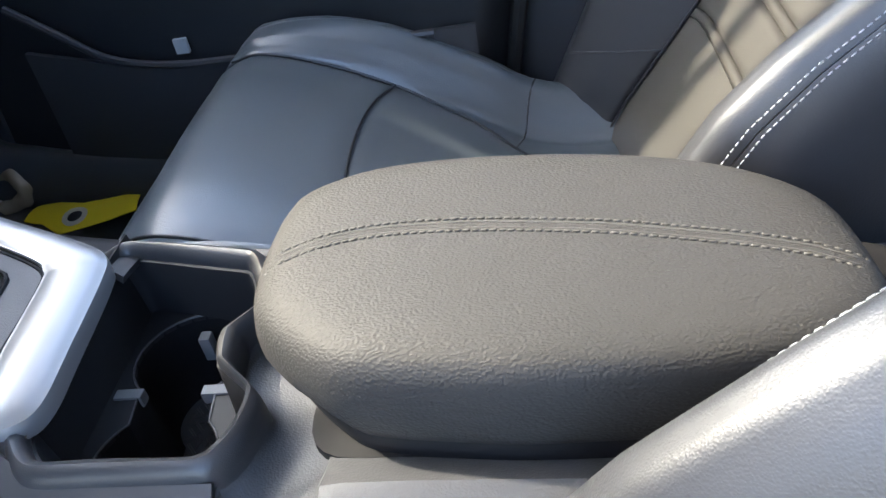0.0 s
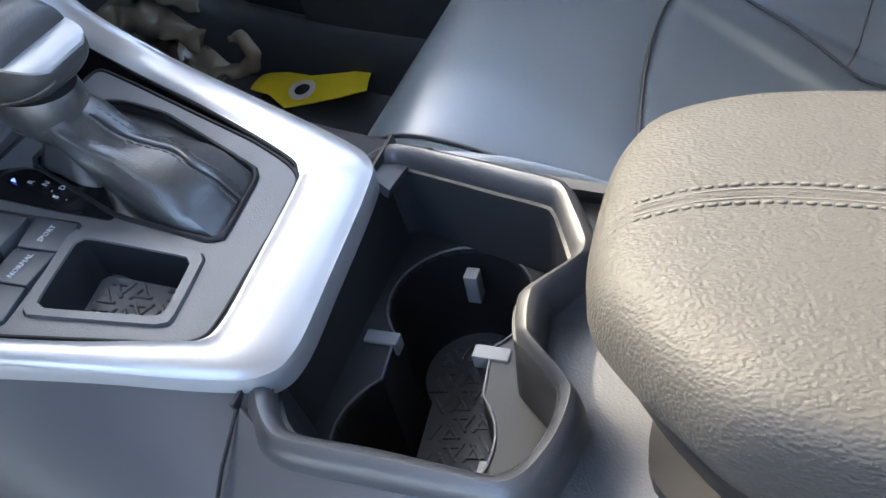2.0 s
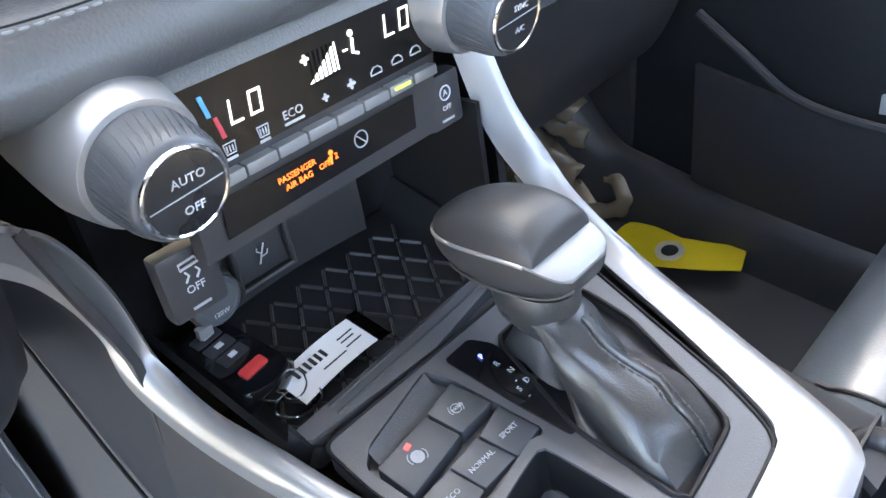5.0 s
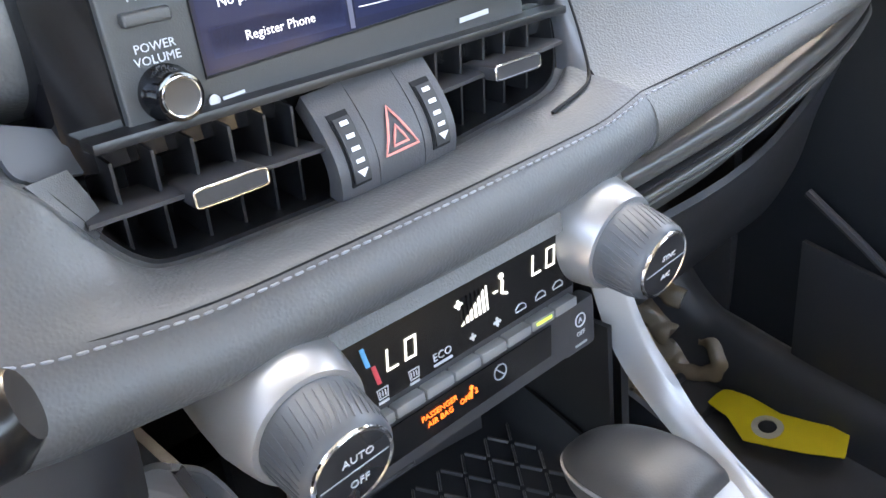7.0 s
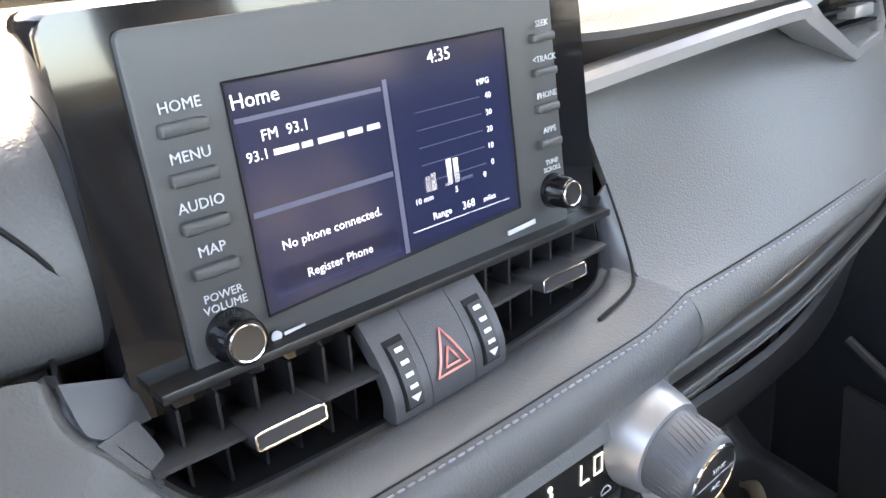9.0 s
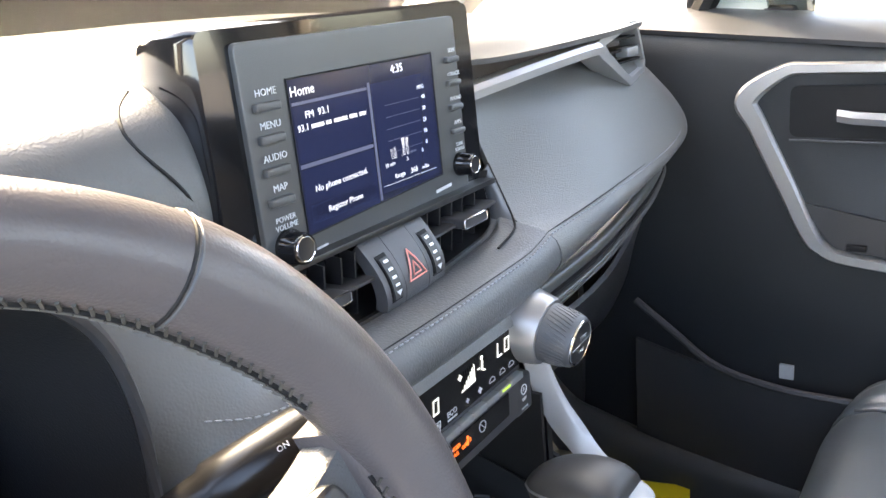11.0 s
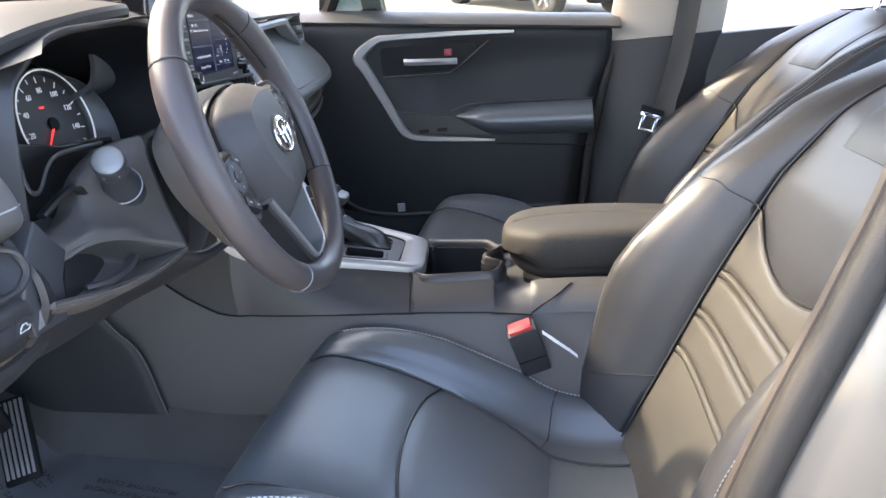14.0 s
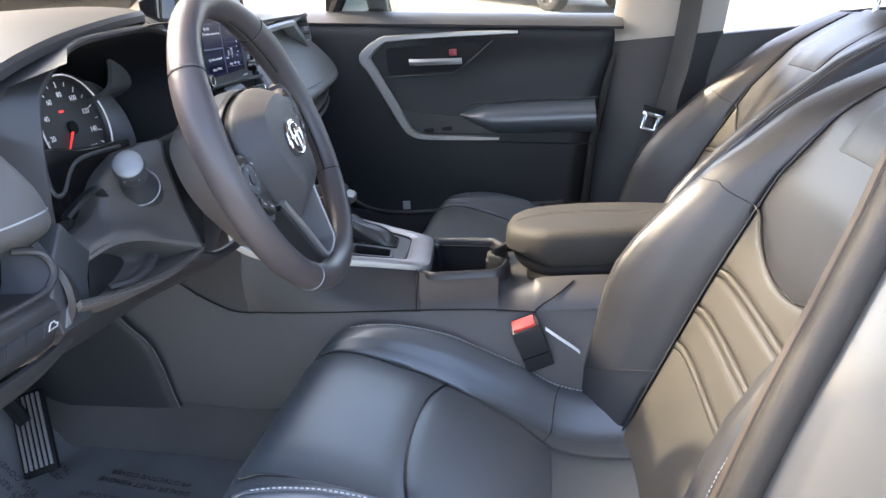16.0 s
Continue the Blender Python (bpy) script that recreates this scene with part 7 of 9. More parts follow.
part("gauge_pod", loft([[m_ @ Vector((r * math.cos(a), r * math.sin(a), z)) for a in spaced(-2.0, 1.35, 40)] for m_, r, z in ((dm, 0.0650, -0.003), (dm, 0.0665, 0.001), (pod_m, 0.0715, -0.002), (pod_m, 0.0735, -0.003), (pod_m, 0.0740, -0.008), (dm, 0.085, -0.03))], closed=False, caps=False), PLATE, cluster, "sloping grey dial surround")

# ---- left end of the dashboard ----
left_end = thing("dashboard_end", "black dashboard end panel with grey pad, open bin and switches", "dashboard panel")
profile_sheet("end_pad", [(-0.82, [(-0.60, 1.17), (-0.45, 1.168), (-0.38, 1.156), (-0.345, 1.122), (-0.335, 1.085), (-0.338, 1.068), (-0.36, 1.055)]),
                          (-0.735, [(-0.60, 1.18), (-0.44, 1.176), (-0.365, 1.158), (-0.335, 1.122), (-0.325, 1.085), (-0.328, 1.066), (-0.355, 1.054)]),
                          (-0.700, [(-0.60, 1.18), (-0.44, 1.168), (-0.37, 1.146), (-0.336, 1.112), (-0.326, 1.084), (-0.329, 1.064), (-0.355, 1.050)]),
                          (-0.684, [(-0.60, 1.17), (-0.44, 1.152), (-0.38, 1.128), (-0.345, 1.102), (-0.332, 1.078), (-0.334, 1.062), (-0.36, 1.046)]),
                          (-0.676, [(-0.60, 1.15), (-0.45, 1.13), (-0.40, 1.11), (-0.37, 1.09), (-0.355, 1.07), (-0.355, 1.056), (-0.37, 1.044)])], END_PAD, left_end, 6, label="grey soft pad")
part("pad_line", tube([(-0.3335, -0.82, 1.079), (-0.3235, -0.735, 1.0795), (-0.3245, -0.700, 1.080), (-0.331, -0.684, 1.080)], 0.0009, 6), PRINT, left_end)
part("bin_frame", tube(smooth_line([(-0.352, -0.715, 1.052), (-0.338, -0.699, 1.045), (-0.332, -0.695, 1.030), (-0.332, -0.702, 1.019), (-0.334, -0.722, 1.013), (-0.340, -0.82, 1.012)], 6), 0.0035, 8, up=(1, 0, 0)), PLASTIC_SMOOTH, left_end)
part("bin_back", box(-0.42, -0.41, -0.82, -0.70, 0.99, 1.07, 0.002), DARK, left_end)
part("end_wedge", slab([(-0.668, 1.062), (-0.651, 1.043), (-0.635, 1.027), (-0.641, 1.015), (-0.648, 1.004), (-0.655, 0.968), (-0.700, 0.970), (-0.706, 1.004), (-0.696, 1.020), (-0.690, 1.038)], -0.05, 0.0, flat_x(-0.333), 0.003), PLASTIC_BLUE, left_end)
part("wedge_side", loft([[Vector((-0.336, -0.6335, 1.027)), Vector((-0.336, -0.640, 1.010)), Vector((-0.338, -0.652, 0.966)), Vector((-0.344, -0.652, 0.966)), Vector((-0.344, -0.6335, 1.027))],
                         [Vector((-0.43, -0.600, 1.030)), Vector((-0.43, -0.604, 1.008)), Vector((-0.43, -0.612, 0.966)), Vector((-0.44, -0.612, 0.966)), Vector((-0.44, -0.600, 1.030))]]), PLASTIC_SMOOTH, left_end)
part("switch_board", loft([[Vector((x, y, z)) for x, z in ((-0.42, 1.012), (-0.338, 1.010), (-0.333, 1.004), (-0.331, 0.998), (-0.342, 0.966), (-0.350, 0.960), (-0.43, 0.955))] for y in (-0.83, -0.76, -0.703)]), PLASTIC_SMOOTH, left_end)
for k in range(4):
    y = -0.797 + k * 0.0245
    sw = part("switch", moved(box(-0.002, 0.0022, 0.0006, 0.0239, -0.0085, 0.0085, 0.001), Matrix.Translation((-0.3355, y, 0.984)) @ pose(0, 0, 0, 0, 19, 0)), PLASTIC_BLUE, left_end)
    if k == 3:
        part("car_mark", tube([Vector((-0.3325 + b * 0.0016, y + 0.012 + a * 0.006, 0.984 + b * 0.0035)) for a, b in ((-1, -1), (1, -1), (1, 0), (0.4, 0.2), (0, 1), (-0.8, 1), (-1, 0))], 0.0007, 5, True, up=(1, 0, 0)), PRINT_BRIGHT, sw)
part("pale_tab", slab([(-0.697, 0.975), (-0.690, 0.990), (-0.668, 0.992), (-0.674, 0.985), (-0.686, 0.976)], 0.0, 0.002, flat_x(-0.3335), 0.0008), TABGREY, left_end, "pale grey tab")
LOWER_EDGE = [(-0.350, -0.83, 0.958), (-0.352, -0.72, 0.956), (-0.36, -0.655, 0.958), (-0.385, -0.60, 0.952), (-0.42, -0.54, 0.940), (-0.46, -0.47, 0.925)]
skin("lower_panel", [LOWER_EDGE, [(x - 0.012, y + 0.002, z - 0.018) for x, y, z in LOWER_EDGE], [(x - 0.06, y + 0.01, z - 0.042) for x, y, z in LOWER_EDGE], [(x - 0.22, y + 0.02, z - 0.06) for x, y, z in LOWER_EDGE]], PLASTIC, left_end)

# ---- steering column ----
column = thing("steering_column", "black plastic steering column shroud with two control stalks", "steering column")
wheel_centre, WN = Vector((-0.2325, -0.3875, 1.0782)), Vector((0.9548, 0.0363, 0.2952)).normalized()
WR = Vector((-0.038, 0.9993, 0)).normalized()
WU = WN.cross(WR)


def wp(a, b, c):
    """A point in the wheel's own axes: right, up, towards the driver."""
    return wheel_centre + WR * a + WU * b + WN * c


def wps(points):
    return [wp(*p) for p in points]


# the shroud's face towards the driver, from its edge behind the wheel to its left lobe
SHROUD_EDGE = [(-0.030, 0.060, -0.165), (-0.034, 0.058, -0.120), (-0.036, 0.052, -0.110), (-0.043, 0.035, -0.111), (-0.047, 0.0, -0.114), (-0.052, -0.025, -0.114), (-0.064, -0.05, -0.108), (-0.082, -0.073, -0.100)]
SHROUD_ROWS = [
    [(0.05, 0.062, -0.165), (0.05, 0.060, -0.120), (0.05, 0.054, -0.116), (0.04, 0.035, -0.118), (0.035, 0.0, -0.120), (0.02, -0.025, -0.120), (-0.02, -0.05, -0.114), (-0.06, -0.072, -0.106)],
    [(a + 0.004, b, c - 0.003) for a, b, c in SHROUD_EDGE],
    SHROUD_EDGE,
    [(-0.055, 0.062, -0.17), (-0.060, 0.060, -0.136), (-0.064, 0.054, -0.131), (-0.072, 0.036, -0.1315), (-0.080, 0.0, -0.131), (-0.086, -0.022, -0.128), (-0.094, -0.042, -0.122), (-0.104, -0.056, -0.115)],
    [(-0.105, 0.045, -0.19), (-0.112, 0.042, -0.160), (-0.118, 0.036, -0.152), (-0.126, 0.022, -0.148), (-0.136, 0.002, -0.144), (-0.142, -0.012, -0.136), (-0.145, -0.024, -0.125), (-0.147, -0.035, -0.125)],
    [(-0.145, 0.012, -0.20), (-0.150, 0.010, -0.165), (-0.155, 0.006, -0.158), (-0.164, 0.0, -0.152), (-0.175, -0.006, -0.142), (-0.183, -0.012, -0.132), (-0.188, -0.018, -0.131), (-0.192, -0.025, -0.130)],
    [(-0.205, 0.004, -0.22), (-0.210, 0.002, -0.175), (-0.214, 0.0, -0.160), (-0.220, -0.004, -0.152), (-0.226, -0.010, -0.147), (-0.232, -0.016, -0.144), (-0.236, -0.021, -0.142), (-0.240, -0.027, -0.141)],
]
# shroud colour raised to stand in for light from the driver's door
skin("shroud", [wps(r) for r in SHROUD_ROWS[2:]], SHROUD_LIT, column, label="black plastic shroud")
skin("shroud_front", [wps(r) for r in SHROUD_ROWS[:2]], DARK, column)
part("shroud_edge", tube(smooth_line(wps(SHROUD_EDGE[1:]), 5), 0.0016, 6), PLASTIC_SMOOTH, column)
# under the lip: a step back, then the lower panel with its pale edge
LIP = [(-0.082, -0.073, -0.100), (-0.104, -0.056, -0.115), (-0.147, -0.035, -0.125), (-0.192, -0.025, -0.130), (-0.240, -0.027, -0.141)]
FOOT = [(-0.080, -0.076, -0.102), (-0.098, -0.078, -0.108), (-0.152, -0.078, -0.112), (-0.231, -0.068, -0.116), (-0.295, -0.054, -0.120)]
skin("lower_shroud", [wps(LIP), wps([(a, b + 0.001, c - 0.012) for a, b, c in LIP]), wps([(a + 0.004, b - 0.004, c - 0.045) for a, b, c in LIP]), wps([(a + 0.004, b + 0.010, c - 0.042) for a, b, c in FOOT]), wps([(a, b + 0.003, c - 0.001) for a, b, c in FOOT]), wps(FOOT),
                      wps([(a + 0.004, b - 0.005, c - 0.012) for a, b, c in FOOT]), wps([(a + 0.02, b - 0.012, c - 0.09) for a, b, c in FOOT])], SHROUD_LIT, column, label="lower shroud panel")
part("lever", tube(smooth_line(wps([(-0.150, -0.052, -0.120), (-0.185, -0.058, -0.112), (-0.215, -0.060, -0.114), (-0.24, -0.056, -0.125)]), 5), [0.002] + [0.0065] * 14 + [0.004], 8, flat=0.6), PLASTIC_SMOOTH, column, "tilt lever")
skin("knee_cover", [wps([(-0.088, -0.072, -0.110), (-0.04, -0.088, -0.104), (0.06, -0.090, -0.104)]), wps([(-0.085, -0.082, -0.125), (-0.035, -0.100, -0.122), (0.07, -0.104, -0.122)]), wps([(-0.12, -0.085, -0.27), (-0.02, -0.115, -0.27), (0.10, -0.115, -0.27)])], PLASTIC_SMOOTH, column)
part("keyhole", disc(axes(wp(-0.045, -0.092, -0.108), WR, WU), [(0.004, 0), (0.004, 0.003)], 14), DARK, column)
ring_at, cap_at = Vector((-0.357, -0.484, 1.056)), Vector((-0.335, -0.536, 1.090))
way = (cap_at - ring_at).normalized()
m = axes(ring_at, way.orthogonal(), way.cross(way.orthogonal()))
left_stalk = part("left_stalk", disc(m, [(0.0215, -0.03), (0.0215, -0.006), (0.0200, -0.003), (0.0190, 0.002), (0.0150, 0.030), (0.0140, 0.038), (0.0158, 0.042), (0.0166, 0.048), (0.0166, 0.060), (0.0155, 0.0645)], 36), KNOBGREY, column, "dark grey round control stalk")
part("stalk_cap", disc(m, [(0.0150, 0.060), (0.0150, 0.0652), (0.0135, 0.0664), (0.006, 0.067)], 32), KEYGREY, left_stalk, "pale grey round end cap")
part("stalk_ring", tube([m @ Vector((0.0212 * math.cos(a), 0.0212 * math.sin(a), -0.004)) for a in spaced(0, 2 * math.pi, 33)[:-1]], 0.0008, 6, True, up=(1, 0, 0)), PRINT, left_stalk)
for a in (0.4, 1.3, 2.2, 3.1):
    part("stalk_mark", moved(box(-0.0016, 0.0016, -0.0006, 0.0006, 0, 0.0004, 0), m @ Matrix.Rotation(a, 4, "Z") @ Matrix.Translation((0.0166, 0, 0.054)) @ Matrix.Rotation(radians(90), 4, "Y")), PRINT_BRIGHT, left_stalk)
# dark cowl between the cluster and the column, with its curved trim line
part("cowl_panel", slab([(-0.605, 1.125), (-0.607, 1.075), (-0.600, 1.045), (-0.56, 1.035), (-0.46, 1.03), (-0.40, 1.07), (-0.40, 1.098), (-0.50, 1.104)], -0.02, 0.0, flat_x(-0.405), 0.002), SMOKED, column)
part("cowl_trim", tube(smooth_line([(-0.385, -0.597, 1.118), (-0.382, -0.600, 1.085), (-0.380, -0.596, 1.073), (-0.380, -0.583, 1.074), (-0.381, -0.564, 1.0915), (-0.384, -0.541, 1.099), (-0.390, -0.497, 1.099), (-0.395, -0.44, 1.096)], 6), 0.0024, 8, up=(1, 0, 0), flat=0.5), PLASTIC, column)
part("cowl_rib", tube(smooth_line([(-0.385, -0.585, 1.048), (-0.380, -0.560, 1.060), (-0.378, -0.535, 1.066), (-0.38, -0.52, 1.055)], 5), 0.006, 8, flat=0.6), GLOSSY_GREY, column)
s0, s1 = Vector((-0.350, -0.318, 1.078)), Vector((-0.303, -0.191, 1.110))
right_stalk = part("wiper_stalk", tube([s0, s0.lerp(s1, 0.35), s0.lerp(s1, 0.5), s0.lerp(s1, 0.52), s0.lerp(s1, 0.95), s1], [0.009, 0.011, 0.0125, 0.0145, 0.014, 0.009], 18, up=WN), SMOKED, column, "black wiper stalk with white print")
stalk_m = axes(s0.lerp(s1, 0.72) + WN * 0.0146, (s1 - s0).normalized(), WU)
for text, x, y, size in (("ON", -0.004, 0.006, 0.0036), ("INT", -0.004, 0.0, 0.0034), ("OFF", -0.004, -0.006, 0.0034), ("REAR", 0.013, 0.006, 0.0036)):
    words(text, size, stalk_m @ Matrix.Translation((x, y, 0)), PRINT_BRIGHT, right_stalk, "stalk_label")
for text, x, y in (("OFF", -0.046, 0.004), ("INT", -0.046, -0.001), ("LO", -0.046, -0.006)):
    words(text, 0.0034, stalk_m @ Matrix.Translation((x, y, -0.002)), PRINT_BRIGHT, right_stalk, "stalk_label")

# ---- steering wheel ----
wheel = thing("steering_wheel", "black leather steering wheel with silver lower spoke, slightly turned", "steering wheel")
TURN_W = radians(12)


def ww(a, b, c):
    """The wheel's axes, turned with the rim."""
    ca, sa = math.cos(TURN_W), math.sin(TURN_W)
    return wp(a * ca - b * sa, a * sa + b * ca, c)


RW = 0.1715


def rim_at(a, b, grow=0.0):
    """a round the rim, b round its section (0 outwards, 90 towards the driver)."""
    thumb = 0.0025 * (math.exp(-((math.cos(a) - 0.85) / 0.2) ** 2) + math.exp(-((math.cos(a) + 0.85) / 0.2) ** 2)) * max(0, math.sin(a) + 0.6)
    r0 = 0.0151 + thumb + grow
    r = RW + math.cos(b) * r0 * (1.0 if math.cos(b) > 0 else 1.12)
    return ww(r * math.cos(a), r * math.sin(a), math.sin(b) * r0 * 1.12)


rim = part("rim", sheet(lambda u, v: rim_at(u, v), spaced(0, 2 * math.pi, 121), spaced(0, 2 * math.pi, 25)), WHEEL_LEATHER, wheel, "black leather-wrapped rim")
for deg in (134, 42, -130, -37):
    part("rim_seam", tube([rim_at(radians(deg), b, 0.0001) for b in spaced(0, 2 * math.pi, 25)[:-1]], 0.0007, 6, True, up=(1, 0, 0)), DARK if deg > 0 or deg == -37 else GREY_THREAD, rim)
    if deg != -130:
        part("rim_seam", tube([rim_at(radians(deg - 0.7), b, -0.0001) for b in spaced(0, 2 * math.pi, 25)[:-1]], 0.0006, 6, True, up=(1, 0, 0)), KNOBGREY, rim)
# laced inner side of the rim: a dark groove crossed by slanting threads
for a0, a1 in ((18, 62), (-37, 4), (-118, -95), (118, 150)):
    row = spaced(radians(a0), radians(a1), max(6, int(abs(a1 - a0) * 0.62)))
    part("lacing", tube([rim_at(a, radians(177), 0.0001) for a in row], 0.0010, 5, up=WN), DARK, rim)
    threads = bmesh.new()
    for k, a in enumerate(row[:-1]):
        for b0, b1 in ((164, 174), (192, 180)):
            piece = tube([rim_at(a + 0.55 * (row[1] - row[0]), radians(b0), 0.0003), rim_at(a, radians(b1), 0.0006)], 0.0007, 5, up=WN)
            mesh = bpy.data.meshes.new("thread")
            piece.to_mesh(mesh)
            threads.from_mesh(mesh)
            bpy.data.meshes.remove(mesh)
            piece.free()
    part("stitching", threads, DARK_THREAD, rim, "slanting thread lacing")

# hub: airbag cover with a sloping border and a raised centre plane
cover = rounded([(-0.070, 0.053), (-0.03, 0.0645), (0.03, 0.0645), (0.070, 0.053), (0.085, 0.018), (0.080, -0.018), (0.058, -0.060), (0.040, -0.092), (-0.040, -0.092), (-0.058, -0.060), (-0.080, -0.018), (-0.085, 0.018)], [0.014, 0.05, 0.05, 0.014, 0.03, 0.04, 0.06, 0.008, 0.008, 0.06, 0.04, 0.03], 6)
FACET = rounded([(-0.050, 0.042), (-0.02, 0.049), (0.02, 0.049), (0.050, 0.042), (0.061, 0.012), (0.052, -0.030), (0.030, -0.066), (-0.030, -0.066), (-0.052, -0.030), (-0.061, 0.012)], [0.014, 0.03, 0.03, 0.014, 0.02, 0.03, 0.016, 0.016, 0.03, 0.02], 6)
facet_even, cover_even = even(FACET, 96), even(cover, 96)


def cover_ring(s, c):
    return [ww(p[0] * s, p[1] * s, c) for p in cover_even]


def facet_ring(s, c, towards=0.0):
    return [ww((p[0] + (q[0] - p[0]) * towards) * s, (p[1] + (q[1] - p[1]) * towards) * s, c) for p, q in zip(facet_even, cover_even)]


hub = part("airbag_cover", loft([cover_ring(0.99, -0.012), cover_ring(1.0, -0.009), cover_ring(0.992, -0.006), cover_ring(0.972, -0.0025), facet_ring(1.0, 0.0040, 0.65), facet_ring(1.0, 0.0190, 0.08), facet_ring(0.985, 0.0215), facet_ring(0.96, 0.0232), facet_ring(0.6, 0.0258), facet_ring(0.3, 0.0268), facet_ring(0.02, 0.0270)]), COVER, wheel, "smooth black airbag cover")
part("cover_gap", loft([cover_ring(0.985, -0.011), cover_ring(0.990, -0.030), cover_ring(1.05, -0.030)], caps=False), DARK, wheel)
part("cover_shell", loft([cover_ring(1.028, -0.034), cover_ring(1.03, -0.020), cover_ring(1.038, -0.0175), cover_ring(1.048, -0.0185), cover_ring(1.055, -0.023), cover_ring(1.06, -0.034)], caps=False), GLOSSY_GREY, wheel, "thin gloss shell line")
part("hub_back", loft([cover_ring(1.02, -0.085), cover_ring(1.10, -0.07), cover_ring(1.12, -0.045), cover_ring(1.10, -0.030), cover_ring(1.05, -0.025)]), SHROUD_LIT, wheel)
emblem = axes(ww(0.0, -0.005, 0.0272), ww(1, 0, 0) - ww(0, 0, 0), ww(0, 1, 0) - ww(0, 0, 0))
part("emblem", tube([emblem @ Vector((0.0265 * math.cos(a), 0.0195 * math.sin(a), 0.0010)) for a in spaced(0, 2 * math.pi, 41)[:-1]], 0.0020, 8, True, up=WN), CHROME, hub, "oval chrome emblem")
part("emblem", tube([emblem @ Vector((0.0080 * math.cos(a), 0.0175 * math.sin(a) - 0.0005, 0.0014)) for a in spaced(0, 2 * math.pi, 33)[:-1]], 0.0017, 8, True, up=WN), CHROME, hub)
part("emblem", tube([emblem @ Vector((0.0215 * math.cos(a), 0.0075 * math.sin(a) + 0.0085, 0.0014)) for a in spaced(0, 2 * math.pi, 37)[:-1]], 0.0017, 8, True, up=WN), CHROME, hub)
part("emblem_bed", loft([[emblem @ Vector((r * 0.031 * math.cos(a), r * 0.0235 * math.sin(a), z)) for a in spaced(0, 2 * math.pi, 41)[:-1]] for r, z in ((1.0, -0.002), (1.0, 0.0002), (0.96, 0.0004), (0.1, 0.0005))]), PLASTIC_SMOOTH, hub)

# side spokes with control pods
POD = rounded([(0.094, 0.022), (0.139, 0.022), (0.143, 0.002), (0.124, -0.036), (0.104, -0.050), (0.096, -0.034)], 0.006)
for side in (-1, 1):
    prof = [(0.080, 0.024), (0.105, 0.024), (0.135, 0.025), (0.166, 0.030), (0.168, -0.034), (0.146, -0.026), (0.128, -0.042), (0.104, -0.062), (0.084, -0.05)]
    sp = part("spoke", loft([[ww(side * a, b, c) for a, b in rounded(prof, 0.008)] for c in (-0.020, -0.010)] + [[ww(side * (0.122 + (a - 0.122) * 0.93), (b + 0.005) * 0.9 - 0.005, -0.004) for a, b in rounded(prof, 0.008)]]), COVER, wheel)
    part("spoke_wing", loft([[ww(side * (0.150 + 0.016 * k), 0.032 - 0.070 * u, -0.006 + 0.010 * math.sin(math.pi * k) + 0.002 * math.sin(math.pi * u)) for k in spaced(0, 1, 7)] + [ww(side * (0.166 - 0.016 * k), 0.032 - 0.070 * u, -0.022) for k in spaced(0, 1, 4)] for u in spaced(0, 1, 12)]), WHEEL_LEATHER, wheel)
    pod = part("control_pod", loft([[ww(side * a, b, c) for a, b in POD] for c in (-0.010, 0.0005)] + [[ww(side * (0.118 + (a - 0.118) * 0.94), b * 0.94, 0.0018) for a, b in POD]]), GLOSSY_GREY, sp, "control pod with round button pad")
    pm = axes(ww(side * 0.118, 0.001, 0.0018), ww(1, 0, 0) - ww(0, 0, 0), ww(0, 1, 0) - ww(0, 0, 0))
    part("button_ring", disc(pm, [(0.0175, -0.001), (0.0175, 0.0014), (0.0160, 0.0022), (0.0085, 0.0012)], 36), KNOBGREY, pod)
    part("centre_button", disc(pm, [(0.0068, 0), (0.0068, 0.0026), (0.0050, 0.0032)], 24), PLASTIC_SMOOTH, pod)
    for k in range(4):
        a = k * math.pi / 2
        part("button_mark", moved(box(-0.0014, 0.0014, -0.0005, 0.0005, 0, 0.0004, 0), pm @ Matrix.Translation((0.0120 * math.cos(a), 0.0120 * math.sin(a), 0.0017)) @ Matrix.Rotation(a, 4, "Z")), PRINT_BRIGHT, pod)
    for dx, dy in ((0.006, -0.028), (-0.008, -0.038), (-0.018, 0.012)):
        b = part("small_button", moved(box(-0.0075, 0.0075, -0.0055, 0.0055, 0, 0.0022, 0.001), pm @ Matrix.Translation((side * dx, dy, 0)) @ pose(0, 0, 0, 0, 0, side * 38)), PLASTIC_SMOOTH, pod)
        part("button_mark", moved(box(-0.003, 0.003, -0.0007, 0.0007, 0.002, 0.0026, 0), pm @ Matrix.Translation((side * dx, dy, 0)) @ pose(0, 0, 0, 0, 0, side * 38)), PRINT_BRIGHT, b)

